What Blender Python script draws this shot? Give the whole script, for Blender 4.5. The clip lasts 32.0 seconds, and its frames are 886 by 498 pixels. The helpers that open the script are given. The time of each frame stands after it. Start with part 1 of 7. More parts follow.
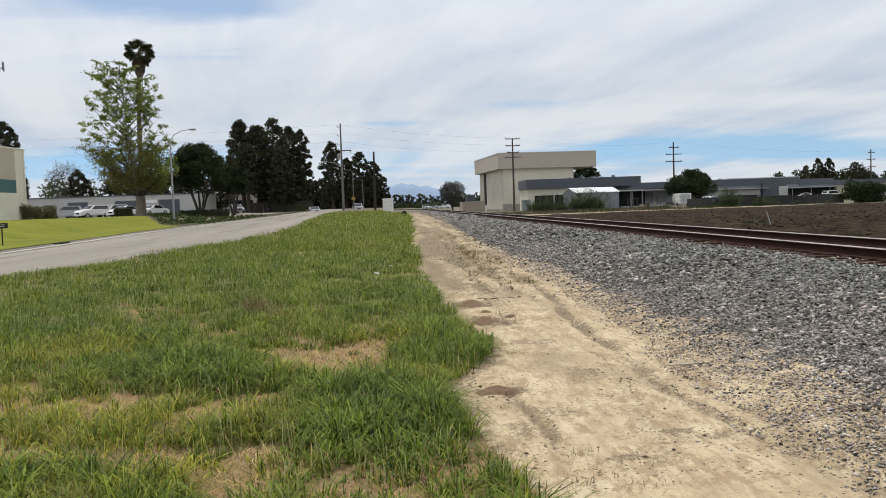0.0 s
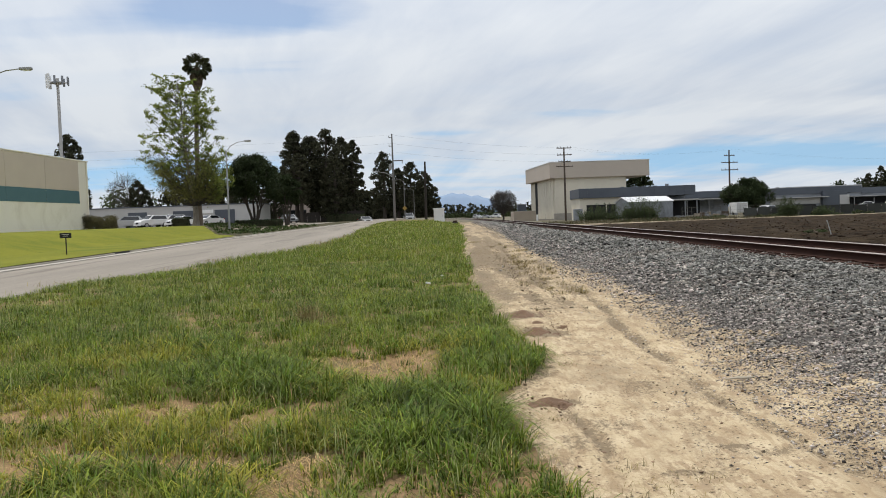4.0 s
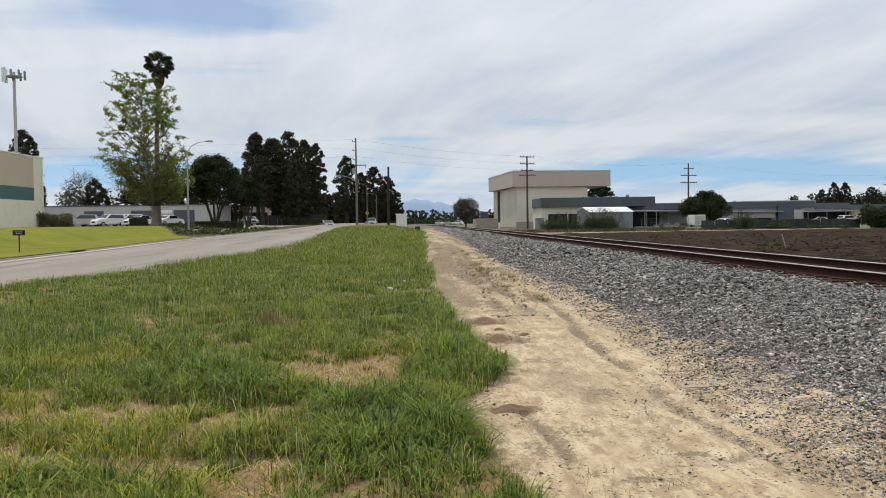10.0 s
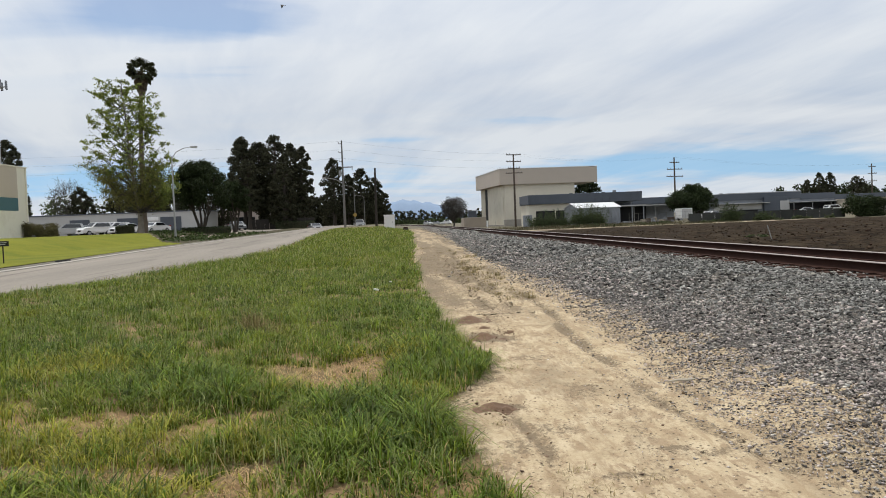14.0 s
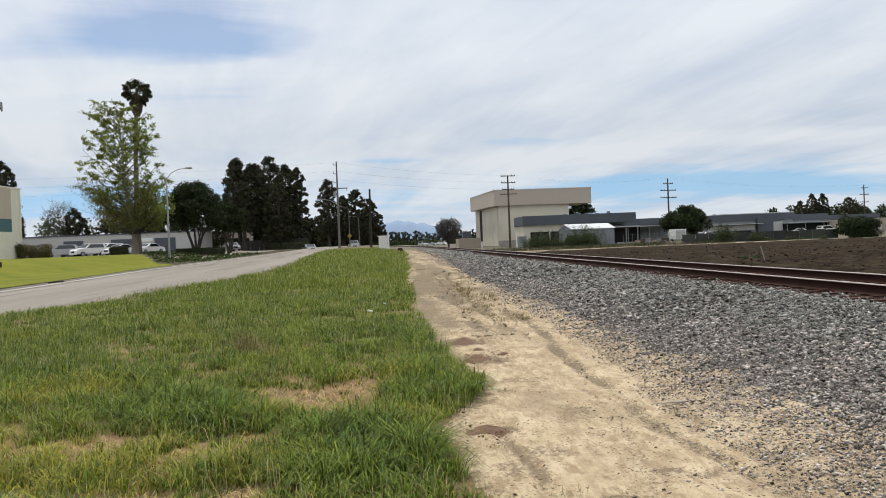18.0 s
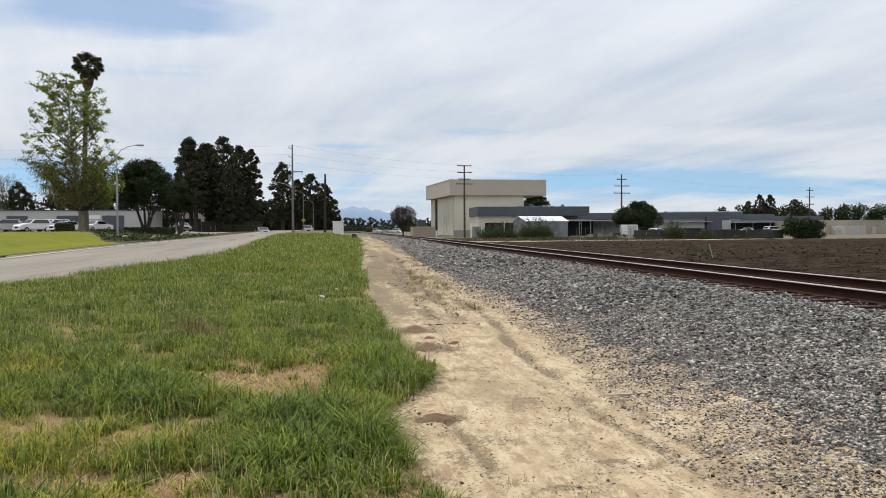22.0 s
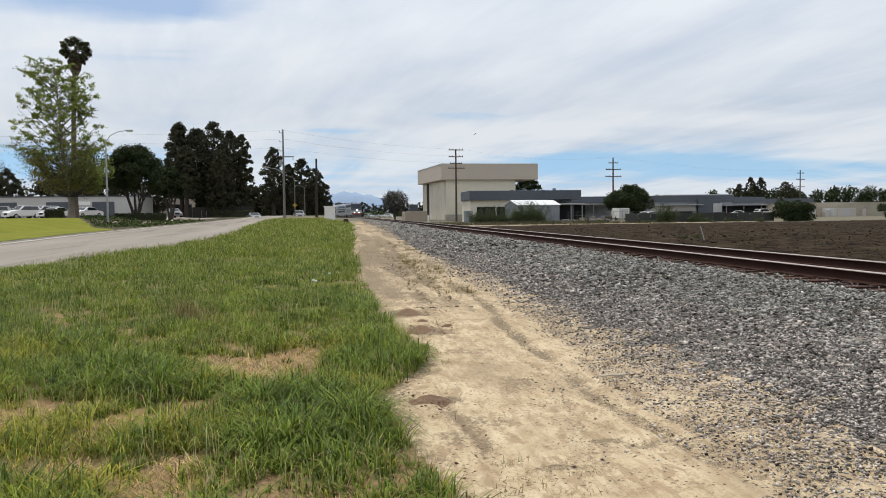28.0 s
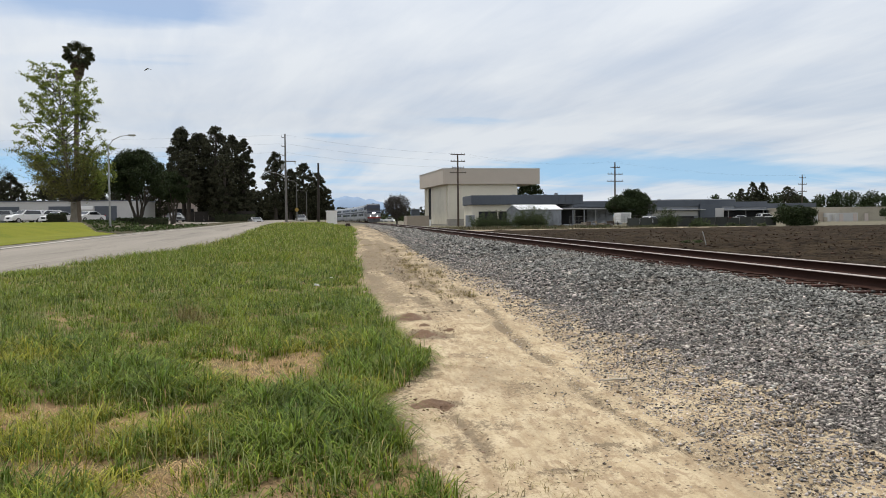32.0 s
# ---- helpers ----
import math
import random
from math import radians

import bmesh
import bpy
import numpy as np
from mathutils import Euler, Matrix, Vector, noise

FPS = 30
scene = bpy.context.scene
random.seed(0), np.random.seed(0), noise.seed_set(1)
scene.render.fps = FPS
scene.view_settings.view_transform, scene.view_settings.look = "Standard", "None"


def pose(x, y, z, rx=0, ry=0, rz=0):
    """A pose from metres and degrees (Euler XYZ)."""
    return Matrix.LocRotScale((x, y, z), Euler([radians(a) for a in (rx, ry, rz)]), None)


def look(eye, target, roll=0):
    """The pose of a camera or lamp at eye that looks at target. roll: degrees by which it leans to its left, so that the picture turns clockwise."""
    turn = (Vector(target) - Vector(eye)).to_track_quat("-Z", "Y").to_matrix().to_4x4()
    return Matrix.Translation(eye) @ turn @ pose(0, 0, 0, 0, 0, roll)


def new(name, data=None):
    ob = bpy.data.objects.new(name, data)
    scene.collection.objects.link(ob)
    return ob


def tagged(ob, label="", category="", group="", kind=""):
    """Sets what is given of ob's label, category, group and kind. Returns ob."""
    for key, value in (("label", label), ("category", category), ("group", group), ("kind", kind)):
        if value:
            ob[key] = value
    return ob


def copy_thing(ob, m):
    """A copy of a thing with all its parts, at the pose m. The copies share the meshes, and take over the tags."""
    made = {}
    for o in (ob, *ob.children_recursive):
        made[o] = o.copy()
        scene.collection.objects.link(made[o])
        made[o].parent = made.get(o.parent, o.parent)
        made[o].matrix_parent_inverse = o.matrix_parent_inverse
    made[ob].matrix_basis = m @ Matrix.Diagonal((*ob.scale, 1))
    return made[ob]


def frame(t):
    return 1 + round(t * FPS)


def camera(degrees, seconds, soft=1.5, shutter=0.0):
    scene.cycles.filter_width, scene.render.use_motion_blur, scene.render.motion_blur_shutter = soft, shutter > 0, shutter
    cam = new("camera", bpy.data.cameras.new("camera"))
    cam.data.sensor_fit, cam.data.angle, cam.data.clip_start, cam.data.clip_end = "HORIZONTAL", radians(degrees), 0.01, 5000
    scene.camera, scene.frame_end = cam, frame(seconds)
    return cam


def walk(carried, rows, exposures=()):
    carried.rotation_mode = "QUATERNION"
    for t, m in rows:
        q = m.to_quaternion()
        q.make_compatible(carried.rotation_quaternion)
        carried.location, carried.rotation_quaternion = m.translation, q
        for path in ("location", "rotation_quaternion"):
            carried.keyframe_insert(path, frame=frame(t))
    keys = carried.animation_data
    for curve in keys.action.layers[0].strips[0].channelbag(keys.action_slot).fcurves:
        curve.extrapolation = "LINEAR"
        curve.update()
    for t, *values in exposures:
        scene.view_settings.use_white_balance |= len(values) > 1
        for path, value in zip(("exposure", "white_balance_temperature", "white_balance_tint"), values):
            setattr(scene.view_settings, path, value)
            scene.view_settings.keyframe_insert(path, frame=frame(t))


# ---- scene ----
cam = camera(57.22, 32.0, soft=0.95)
walk(cam, [
    (0.0, pose(-0.033, -0.019, 1.500, 86.909, 2.009, -3.287)),
    (0.5, pose(-0.037, -0.011, 1.498, 86.941, 1.949, -2.908)),
    (1.0, pose(-0.038, -0.009, 1.493, 86.781, 1.585, -2.460)),
    (1.5, pose(-0.036, 0.001, 1.492, 86.526, 0.971, -2.053)),
    (2.0, pose(-0.034, -0.009, 1.501, 86.721, 1.357, -1.774)),
    (2.5, pose(-0.033, -0.019, 1.507, 87.340, 1.858, -1.033)),
    (3.0, pose(-0.040, -0.029, 1.506, 87.575, 2.055, -0.339)),
    (3.5, pose(-0.042, -0.024, 1.510, 87.669, 2.248, 0.194)),
    (5.5, pose(-0.044, -0.020, 1.506, 87.884, 1.278, -0.142)),
    (6.0, pose(-0.047, -0.015, 1.508, 88.244, 1.055, -0.476)),
    (6.5, pose(-0.050, -0.015, 1.500, 88.279, 1.220, -0.461)),
    (7.0, pose(-0.054, -0.008, 1.505, 88.094, 1.202, -0.369)),
    (7.5, pose(-0.052, -0.012, 1.504, 87.916, 1.302, -0.483)),
    (8.0, pose(-0.046, -0.004, 1.509, 87.726, 1.428, -0.833)),
    (8.5, pose(-0.041, 0.001, 1.506, 88.079, 1.346, -1.236)),
    (9.0, pose(-0.038, -0.005, 1.510, 88.396, 1.693, -1.500)),
    (9.5, pose(-0.019, -0.004, 1.499, 88.295, 0.872, -1.088)),
    (10.0, pose(-0.071, -0.025, 1.503, 88.076, 0.797, -2.366)),
    (10.5, pose(-0.046, -0.018, 1.504, 88.242, 1.206, -4.028)),
    (11.0, pose(-0.001, -0.012, 1.509, 88.775, 1.031, -4.604)),
    (11.5, pose(0.012, 0.003, 1.505, 88.851, 1.300, -4.718)),
    (12.0, pose(0.022, -0.016, 1.507, 88.771, 1.603, -4.231)),
    (12.5, pose(0.021, 0.002, 1.505, 88.531, 1.657, -3.524)),
    (13.0, pose(0.019, 0.003, 1.499, 88.502, 1.492, -3.092)),
    (13.5, pose(0.020, 0.019, 1.495, 88.369, 1.908, -2.779)),
    (14.0, pose(0.016, 0.011, 1.496, 88.039, 2.274, -3.170)),
    (14.5, pose(0.014, 0.002, 1.499, 88.318, 1.994, -3.355)),
    (16.5, pose(0.012, 0.019, 1.515, 89.160, 1.224, -3.422)),
    (17.0, pose(0.015, 0.022, 1.512, 89.392, 1.345, -3.441)),
    (17.5, pose(0.013, -0.003, 1.515, 89.748, 1.982, -3.007)),
    (18.0, pose(0.027, -0.011, 1.506, 89.498, 2.286, -3.547)),
    (18.5, pose(0.032, 0.007, 1.500, 89.001, 2.247, -4.826)),
    (19.0, pose(0.027, 0.008, 1.496, 88.812, 1.443, -5.780)),
    (19.5, pose(0.033, 0.008, 1.498, 89.026, 0.924, -7.208)),
    (20.0, pose(0.034, 0.005, 1.502, 89.388, 1.055, -8.079)),
    (20.5, pose(0.036, 0.018, 1.501, 89.422, 1.012, -8.152)),
    (21.0, pose(0.035, 0.007, 1.497, 89.072, 1.085, -7.847)),
    (21.5, pose(0.022, 0.010, 1.498, 88.629, 0.703, -7.190)),
    (22.0, pose(0.025, 0.002, 1.503, 88.600, 0.358, -6.748)),
    (22.5, pose(0.020, 0.010, 1.499, 88.817, 0.184, -6.473)),
    (23.0, pose(0.024, 0.005, 1.498, 89.034, 0.582, -6.534)),
    (23.5, pose(0.031, 0.013, 1.498, 88.950, 1.475, -6.861)),
    (24.0, pose(0.033, 0.003, 1.501, 88.824, 1.426, -6.869)),
    (24.5, pose(0.031, -0.001, 1.499, 88.705, 0.980, -6.746)),
    (25.0, pose(0.035, 0.008, 1.495, 88.484, 0.633, -6.938)),
    (25.5, pose(0.034, 0.002, 1.491, 88.158, 0.694, -7.202)),
    (27.5, pose(0.012, 0.007, 1.484, 87.539, 0.553, -7.519)),
    (28.0, pose(0.019, 0.024, 1.480, 87.506, 0.674, -7.327)),
    (28.5, pose(0.017, 0.012, 1.480, 87.134, 0.754, -6.901)),
    (29.0, pose(0.019, 0.006, 1.476, 87.008, 1.157, -6.938)),
    (29.5, pose(0.026, 0.012, 1.475, 86.848, 0.803, -7.047)),
    (30.0, pose(0.009, 0.008, 1.471, 86.913, 0.160, -6.741)),
    (30.5, pose(0.015, 0.003, 1.479, 87.176, 1.054, -6.703)),
    (31.0, pose(0.019, 0.006, 1.474, 87.035, 1.225, -7.124)),
    (31.5, pose(0.006, 0.011, 1.477, 87.255, 0.373, -7.377)),
    (32.0, pose(0.014, 0.008, 1.479, 87.826, 0.641, -7.198)),
], exposures=((0.0, 0.0), (6.0, -0.03), (11.0, -0.05), (17.0, 0.0), (22.0, 0.03), (25.5, 0.0), (30.0, 0.06), (32.0, 0.02)))

# ---- light ----
SUN_FROM = Vector((-0.16, 0.34, 0.92)).normalized()
sun = new("sun", bpy.data.lights.new("sun", "SUN"))
sun.data.energy, sun.data.angle, sun.data.color = 3.3, radians(3.0), (1.0, 0.955, 0.88)
sun.matrix_world = look(SUN_FROM * 100, (0, 0, 0))

world = bpy.data.worlds.new("sky")
scene.world = world
world.use_nodes = True


def nodes_of(tree):
    """Shorthand: add(type, inputs by name or index)."""
    def add(kind, ins=None, operation=None, use_clamp=None, blend_type=None):
        n = tree.nodes.new(kind)
        if operation:
            n.operation = operation
            if use_clamp:
                n.use_clamp = True
        if blend_type:
            n.blend_type = blend_type
        for k, v in (ins or {}).items():
            if isinstance(v, bpy.types.NodeSocket):
                tree.links.new(v, n.inputs[k])
            else:
                n.inputs[k].default_value = v
        return n
    return add


def math_node(add, op, a, b=0.0, clamp=False):
    n = add("ShaderNodeMath", {0: a, 1: b}, operation=op, use_clamp=clamp)
    return n.outputs[0]


def ramp(add, fac, stops):
    n = add("ShaderNodeValToRGB", {"Fac": fac})
    e = n.color_ramp.elements
    while len(e) < len(stops):
        e.new(0.5)
    for s, (p, c) in zip(e, stops):
        s.position, s.color = p, (*c, 1) if len(c) == 3 else c
    return n.outputs["Color"]


THIN = ((-0.66, 2.74, 0.45, 0.36, 0.32), (-1.5, 2.8, 0.45, 0.25, 0.20), (-0.85, 3.4, 0.5, 0.20, 0.14), (-1.7, 3.5, 0.4, 0.2, 0.12), (0.74, 4.52, 0.34, 0.14, 0.17), (0.05, 4.92, 0.25, 0.09, 0.12), (2.9, 5.9, 1.7, 0.45, 0.20), (-2.5, 5.7, 1.3, 0.5, 0.10), (3.3, 3.4, 1.8, 0.5, 0.08))


def build_sky():
    t = world.node_tree
    t.nodes.clear()
    add = nodes_of(t)
    sky = add("ShaderNodeTexSky")
    sky.sky_type, sky.sun_disc = "NISHITA", False
    sky.sun_elevation, sky.sun_rotation = math.asin(SUN_FROM.z), math.atan2(SUN_FROM.x, SUN_FROM.y)
    sky.air_density, sky.dust_density, sky.ozone_density = 1.0, 0.1, 3.0
    co = add("ShaderNodeTexCoord").outputs["Generated"]
    sep = add("ShaderNodeSeparateXYZ", {0: co})
    lifted = add("ShaderNodeVectorMath", {0: co, 1: (0.0, 0.0, 0.30)}, operation="ADD").outputs[0]
    t.links.new(add("ShaderNodeVectorMath", {0: lifted}, operation="NORMALIZE").outputs[0], sky.inputs["Vector"])
    # high cloud sheet: project the direction on a layer overhead
    up = math_node(add, "MAXIMUM", sep.outputs["Z"], 0.0)
    inv = math_node(add, "DIVIDE", 1.0, math_node(add, "ADD", up, 0.10))
    flat = add("ShaderNodeCombineXYZ", {0: math_node(add, "MULTIPLY", sep.outputs["X"], inv), 1: math_node(add, "MULTIPLY", sep.outputs["Y"], inv)})
    spun = add("ShaderNodeMapping", {"Vector": flat.outputs[0], "Rotation": (0, 0, radians(-14))}).outputs[0]
    def layer(scale, offset, size, detail, rough, twist):
        v = add("ShaderNodeMapping", {"Vector": spun, "Scale": scale, "Location": offset}).outputs[0]
        return add("ShaderNodeTexNoise", {"Vector": v, "Scale": size, "Detail": detail, "Roughness": rough, "Distortion": twist}).outputs["Fac"]
    streak = layer((1.0, 0.34, 1), (0.35, 0.1, 0), 1.25, 5.0, 0.48, 0.9)
    fibre = layer((1.0, 0.22, 1), (1.7, 0.5, 0), 5.0, 6.0, 0.6, 0.5)
    broad = layer((0.62, 0.5, 1), (2.9, 0.4, 0), 1.1, 4.0, 0.5, 0.6)
    wisp = layer((0.30, 1.15, 1), (0.6, 2.3, 0), 1.9, 6.0, 0.55, 0.8)
    mix = math_node(add, "ADD", math_node(add, "MULTIPLY", streak, 0.24), math_node(add, "MULTIPLY", broad, 0.44))
    mix = math_node(add, "ADD", mix, math_node(add, "MULTIPLY", fibre, 0.06))
    mix = math_node(add, "ADD", mix, math_node(add, "MULTIPLY", wisp, 0.34))
    mix = math_node(add, "ADD", mix, 0.09)
    # thinner cover over two stretches of the sheet
    sheet_xy = add("ShaderNodeSeparateXYZ", {0: flat.outputs[0]})
    def thin(cx, cy, rx, ry, amount):
        a = math_node(add, "POWER", math_node(add, "DIVIDE", math_node(add, "SUBTRACT", sheet_xy.outputs[0], cx), rx), 2.0)
        b = math_node(add, "POWER", math_node(add, "DIVIDE", math_node(add, "SUBTRACT", sheet_xy.outputs[1], cy), ry), 2.0)
        q = math_node(add, "ADD", a, b)
        g = math_node(add, "DIVIDE", amount, math_node(add, "ADD", 1.0, math_node(add, "MULTIPLY", q, q)))
        return g
    for spot in THIN:
        mix = math_node(add, "SUBTRACT", mix, thin(*spot))
    low = math_node(add, "DIVIDE", math_node(add, "SUBTRACT", up, 0.050), 0.028)
    low = math_node(add, "DIVIDE", 0.20, math_node(add, "ADD", 1.0, math_node(add, "MULTIPLY", low, low)))
    mix = math_node(add, "SUBTRACT", mix, low)
    cover = ramp(add, mix, [(0.30, (0.22, 0.22, 0.22)), (0.45, (0.90, 0.90, 0.90)), (0.58, (1, 1, 1))])
    haze = math_node(add, "POWER", math_node(add, "SUBTRACT", 1.0, up, True), 22.0)
    cover = math_node(add, "MAXIMUM", cover, math_node(add, "MULTIPLY", haze, 0.38))
    tone = math_node(add, "ADD", math_node(add, "MULTIPLY", streak, 0.40), math_node(add, "MULTIPLY", broad, 0.40))
    shade = ramp(add, math_node(add, "ADD", tone, math_node(add, "MULTIPLY", fibre, 0.2)), [(0.38, (0.79, 0.825, 0.89)), (0.56, (1.015, 1.01, 1.005))])
    blue = add("ShaderNodeMixRGB", {"Fac": 1.0, "Color1": sky.outputs[0], "Color2": ramp(add, up, [(0.07, (0.158, 0.180, 0.152)), (0.28, (0.182, 0.156, 0.136))])}, blend_type="MULTIPLY")
    body = ramp(add, up, [(0.02, (0.735, 0.78, 0.83)), (0.12, (0.725, 0.77, 0.82)), (0.26, (0.81, 0.86, 0.925))])
    white = add("ShaderNodeMixRGB", {"Fac": 1.0, "Color1": body, "Color2": shade}, blend_type="MULTIPLY")
    both = add("ShaderNodeMixRGB", {"Fac": cover, "Color1": blue.outputs[0], "Color2": white.outputs[0]})
    bg = add("ShaderNodeBackground", {"Color": both.outputs[0], "Strength": 0.98})
    out = add("ShaderNodeOutputWorld")
    t.links.new(bg.outputs[0], out.inputs[0])


build_sky()
scene.view_settings.exposure = 0.0


# ---- materials ----
MATS = {}


def material(name, base, second=None, rough=0.8, metal=0.0, scale=3.0, fine=40.0, bump=0.2, spread=0.5, island=0.0, random_tint=0.0,
             stretch=(1, 1, 1), stain=None, stain_scale=0.6, spec=0.4, depth=0.02, translucent=0.0, glow=0.0):
    """A two-scale procedural surface: broad blotches, fine grain, relief, and a tint by piece."""
    if name in MATS:
        return MATS[name]
    m = MATS[name] = bpy.data.materials.new(name)
    m.use_nodes = True
    t = m.node_tree
    t.nodes.clear()
    add = nodes_of(t)
    second = second or tuple(c * 0.7 for c in base)
    co = add("ShaderNodeTexCoord").outputs["Object"]
    co = add("ShaderNodeMapping", {"Vector": co, "Scale": stretch}).outputs[0]
    big = add("ShaderNodeTexNoise", {"Vector": co, "Scale": scale, "Detail": 5.0, "Roughness": 0.6}).outputs["Fac"]
    small = add("ShaderNodeTexNoise", {"Vector": co, "Scale": fine, "Detail": 4.0, "Roughness": 0.65}).outputs["Fac"]
    f = math_node(add, "ADD", math_node(add, "MULTIPLY", big, 0.6), math_node(add, "MULTIPLY", small, 0.4))
    lo = 0.5 - 0.30 * spread
    col = ramp(add, f, [(max(lo - 0.05, 0), second), (min(1, 1 - lo + 0.05), base)])
    if stain:
        s = add("ShaderNodeTexNoise", {"Vector": co, "Scale": stain_scale, "Detail": 6.0, "Roughness": 0.7, "Distortion": 0.6}).outputs["Fac"]
        k = ramp(add, s, [(0.52, (0, 0, 0)), (0.68, (1, 1, 1))])
        col = add("ShaderNodeMixRGB", {"Fac": k, "Color1": col, "Color2": (*stain, 1)}).outputs[0]
    if island or random_tint:
        r = add("ShaderNodeNewGeometry").outputs["Random Per Island"] if island else add("ShaderNodeObjectInfo").outputs["Random"]
        amount = island or random_tint
        v = add("ShaderNodeMapRange", {"Value": r, "From Min": 0.0, "From Max": 1.0, "To Min": 1 - amount, "To Max": 1 + amount}).outputs[0]
        hue = add("ShaderNodeMapRange", {"Value": math_node(add, "FRACT", math_node(add, "MULTIPLY", r, 7.31)), "To Min": 0.5 - 0.03 * amount, "To Max": 0.5 + 0.03 * amount}).outputs[0]
        col = add("ShaderNodeHueSaturation", {"Color": col, "Value": v, "Hue": hue}).outputs[0]
    b = add("ShaderNodeBsdfPrincipled", {"Base Color": col, "Roughness": rough, "Metallic": metal, "Specular IOR Level": spec})
    if bump:
        h = math_node(add, "ADD", math_node(add, "MULTIPLY", big, 0.7), math_node(add, "MULTIPLY", small, 0.5))
        bn = add("ShaderNodeBump", {"Height": h, "Strength": bump, "Distance": depth})
        t.links.new(bn.outputs[0], b.inputs["Normal"])
    shader = b.outputs[0]
    if translucent:
        tr = add("ShaderNodeBsdfTranslucent", {"Color": col})
        shader = add("ShaderNodeMixShader", {0: translucent, 1: shader, 2: tr.outputs[0]}).outputs[0]
    if glow:
        b.inputs["Emission Color"].default_value = (*base, 1)
        b.inputs["Emission Strength"].default_value = glow
    out = add("ShaderNodeOutputMaterial")
    t.links.new(shader, out.inputs[0])
    return m


def M_soil(): return material("soil_under_grass", (0.36, 0.225, 0.110), (0.12, 0.078, 0.038), 0.95, scale=1.3, fine=30, bump=0.7, stain=(0.085, 0.075, 0.03), stain_scale=1.2)
def M_sand():
    """Pale trodden dirt: dust, damp brown streaks along the wheel tracks, crumbs."""
    if "sandy_dirt" in MATS:
        return MATS["sandy_dirt"]
    m = MATS["sandy_dirt"] = bpy.data.materials.new("sandy_dirt")
    m.use_nodes = True
    t = m.node_tree
    t.nodes.clear()
    add = nodes_of(t)
    co = add("ShaderNodeTexCoord").outputs["Object"]
    def tex(scale, stretch=(1, 1, 1), detail=6.0, rough=0.65, twist=0.0):
        v = add("ShaderNodeMapping", {"Vector": co, "Scale": stretch}).outputs[0]
        return add("ShaderNodeTexNoise", {"Vector": v, "Scale": scale, "Detail": detail, "Roughness": rough, "Distortion": twist}).outputs["Fac"]
    dust, grain = tex(2.2), tex(38.0)
    streak = tex(2.6, (1.6, 0.30, 1), 7.0, 0.7, 0.4)
    patch = tex(0.75, (1.3, 0.6, 1), 7.0, 0.72, 0.5)
    along = add("ShaderNodeMapRange", {"Value": add("ShaderNodeSeparateXYZ", {0: co}).outputs[1], "From Min": 8.0, "From Max": 16.0, "To Min": 0.0, "To Max": 0.06}).outputs[0]
    patch = math_node(add, "ADD", patch, along)
    crumb = add("ShaderNodeTexVoronoi", {"Vector": co, "Scale": 26.0, "Randomness": 1.0}).outputs["Distance"]
    pale = ramp(add, math_node(add, "ADD", math_node(add, "MULTIPLY", dust, 0.6), math_node(add, "MULTIPLY", grain, 0.4)), [(0.32, (0.29, 0.214, 0.130)), (0.45, (0.452, 0.357, 0.226)), (0.62, (0.550, 0.452, 0.306))])
    col = add("ShaderNodeMixRGB", {"Fac": ramp(add, streak, [(0.50, (0, 0, 0)), (0.68, (0.55, 0.55, 0.55))]), "Color1": pale, "Color2": (0.26, 0.19, 0.115, 1)}).outputs[0]
    col = add("ShaderNodeMixRGB", {"Fac": ramp(add, patch, [(0.53, (0, 0, 0)), (0.66, (0.65, 0.65, 0.65))]), "Color1": col, "Color2": (0.235, 0.18, 0.115, 1)}).outputs[0]
    mottle = tex(7.0, (1.3, 0.55, 1), 8.0, 0.75, 0.3)
    col = add("ShaderNodeMixRGB", {"Fac": ramp(add, mottle, [(0.50, (0, 0, 0)), (0.57, (0.75, 0.75, 0.75))]), "Color1": col, "Color2": (0.28, 0.20, 0.122, 1)}).outputs[0]
    drag = tex(8.0, (2.4, 0.30, 1), 6.0, 0.7, 0.5)
    col = add("ShaderNodeMixRGB", {"Fac": ramp(add, drag, [(0.51, (0, 0, 0)), (0.60, (0.55, 0.55, 0.55))]), "Color1": col, "Color2": (0.33, 0.238, 0.142, 1)}).outputs[0]
    stain = add("ShaderNodeAttribute")
    stain.attribute_name = "damp"
    speck = tex(26.0, (1.0, 0.55, 1), 7.0, 0.8, 0.4)
    soaked = math_node(add, "ADD", stain.outputs["Fac"], math_node(add, "MULTIPLY", math_node(add, "SUBTRACT", speck, 0.5), 2.6))
    col = add("ShaderNodeMixRGB", {"Fac": ramp(add, soaked, [(0.26, (0, 0, 0)), (0.60, (0.9, 0.9, 0.9))]), "Color1": col, "Color2": (0.180, 0.137, 0.088, 1)}).outputs[0]
    bits = math_node(add, "MULTIPLY", ramp(add, crumb, [(0.13, (1, 1, 1)), (0.26, (0, 0, 0))]), ramp(add, tex(3.0), [(0.44, (0, 0, 0)), (0.53, (0.9, 0.9, 0.9))]))
    col = add("ShaderNodeMixRGB", {"Fac": bits, "Color1": col, "Color2": (0.11, 0.08, 0.055, 1)}).outputs[0]
    b = add("ShaderNodeBsdfPrincipled", {"Base Color": col, "Roughness": 0.95, "Specular IOR Level": 0.25})
    h = math_node(add, "ADD", math_node(add, "MULTIPLY", grain, 0.5), math_node(add, "ADD", math_node(add, "MULTIPLY", dust, 0.8), math_node(add, "MULTIPLY", bits, 0.4)))
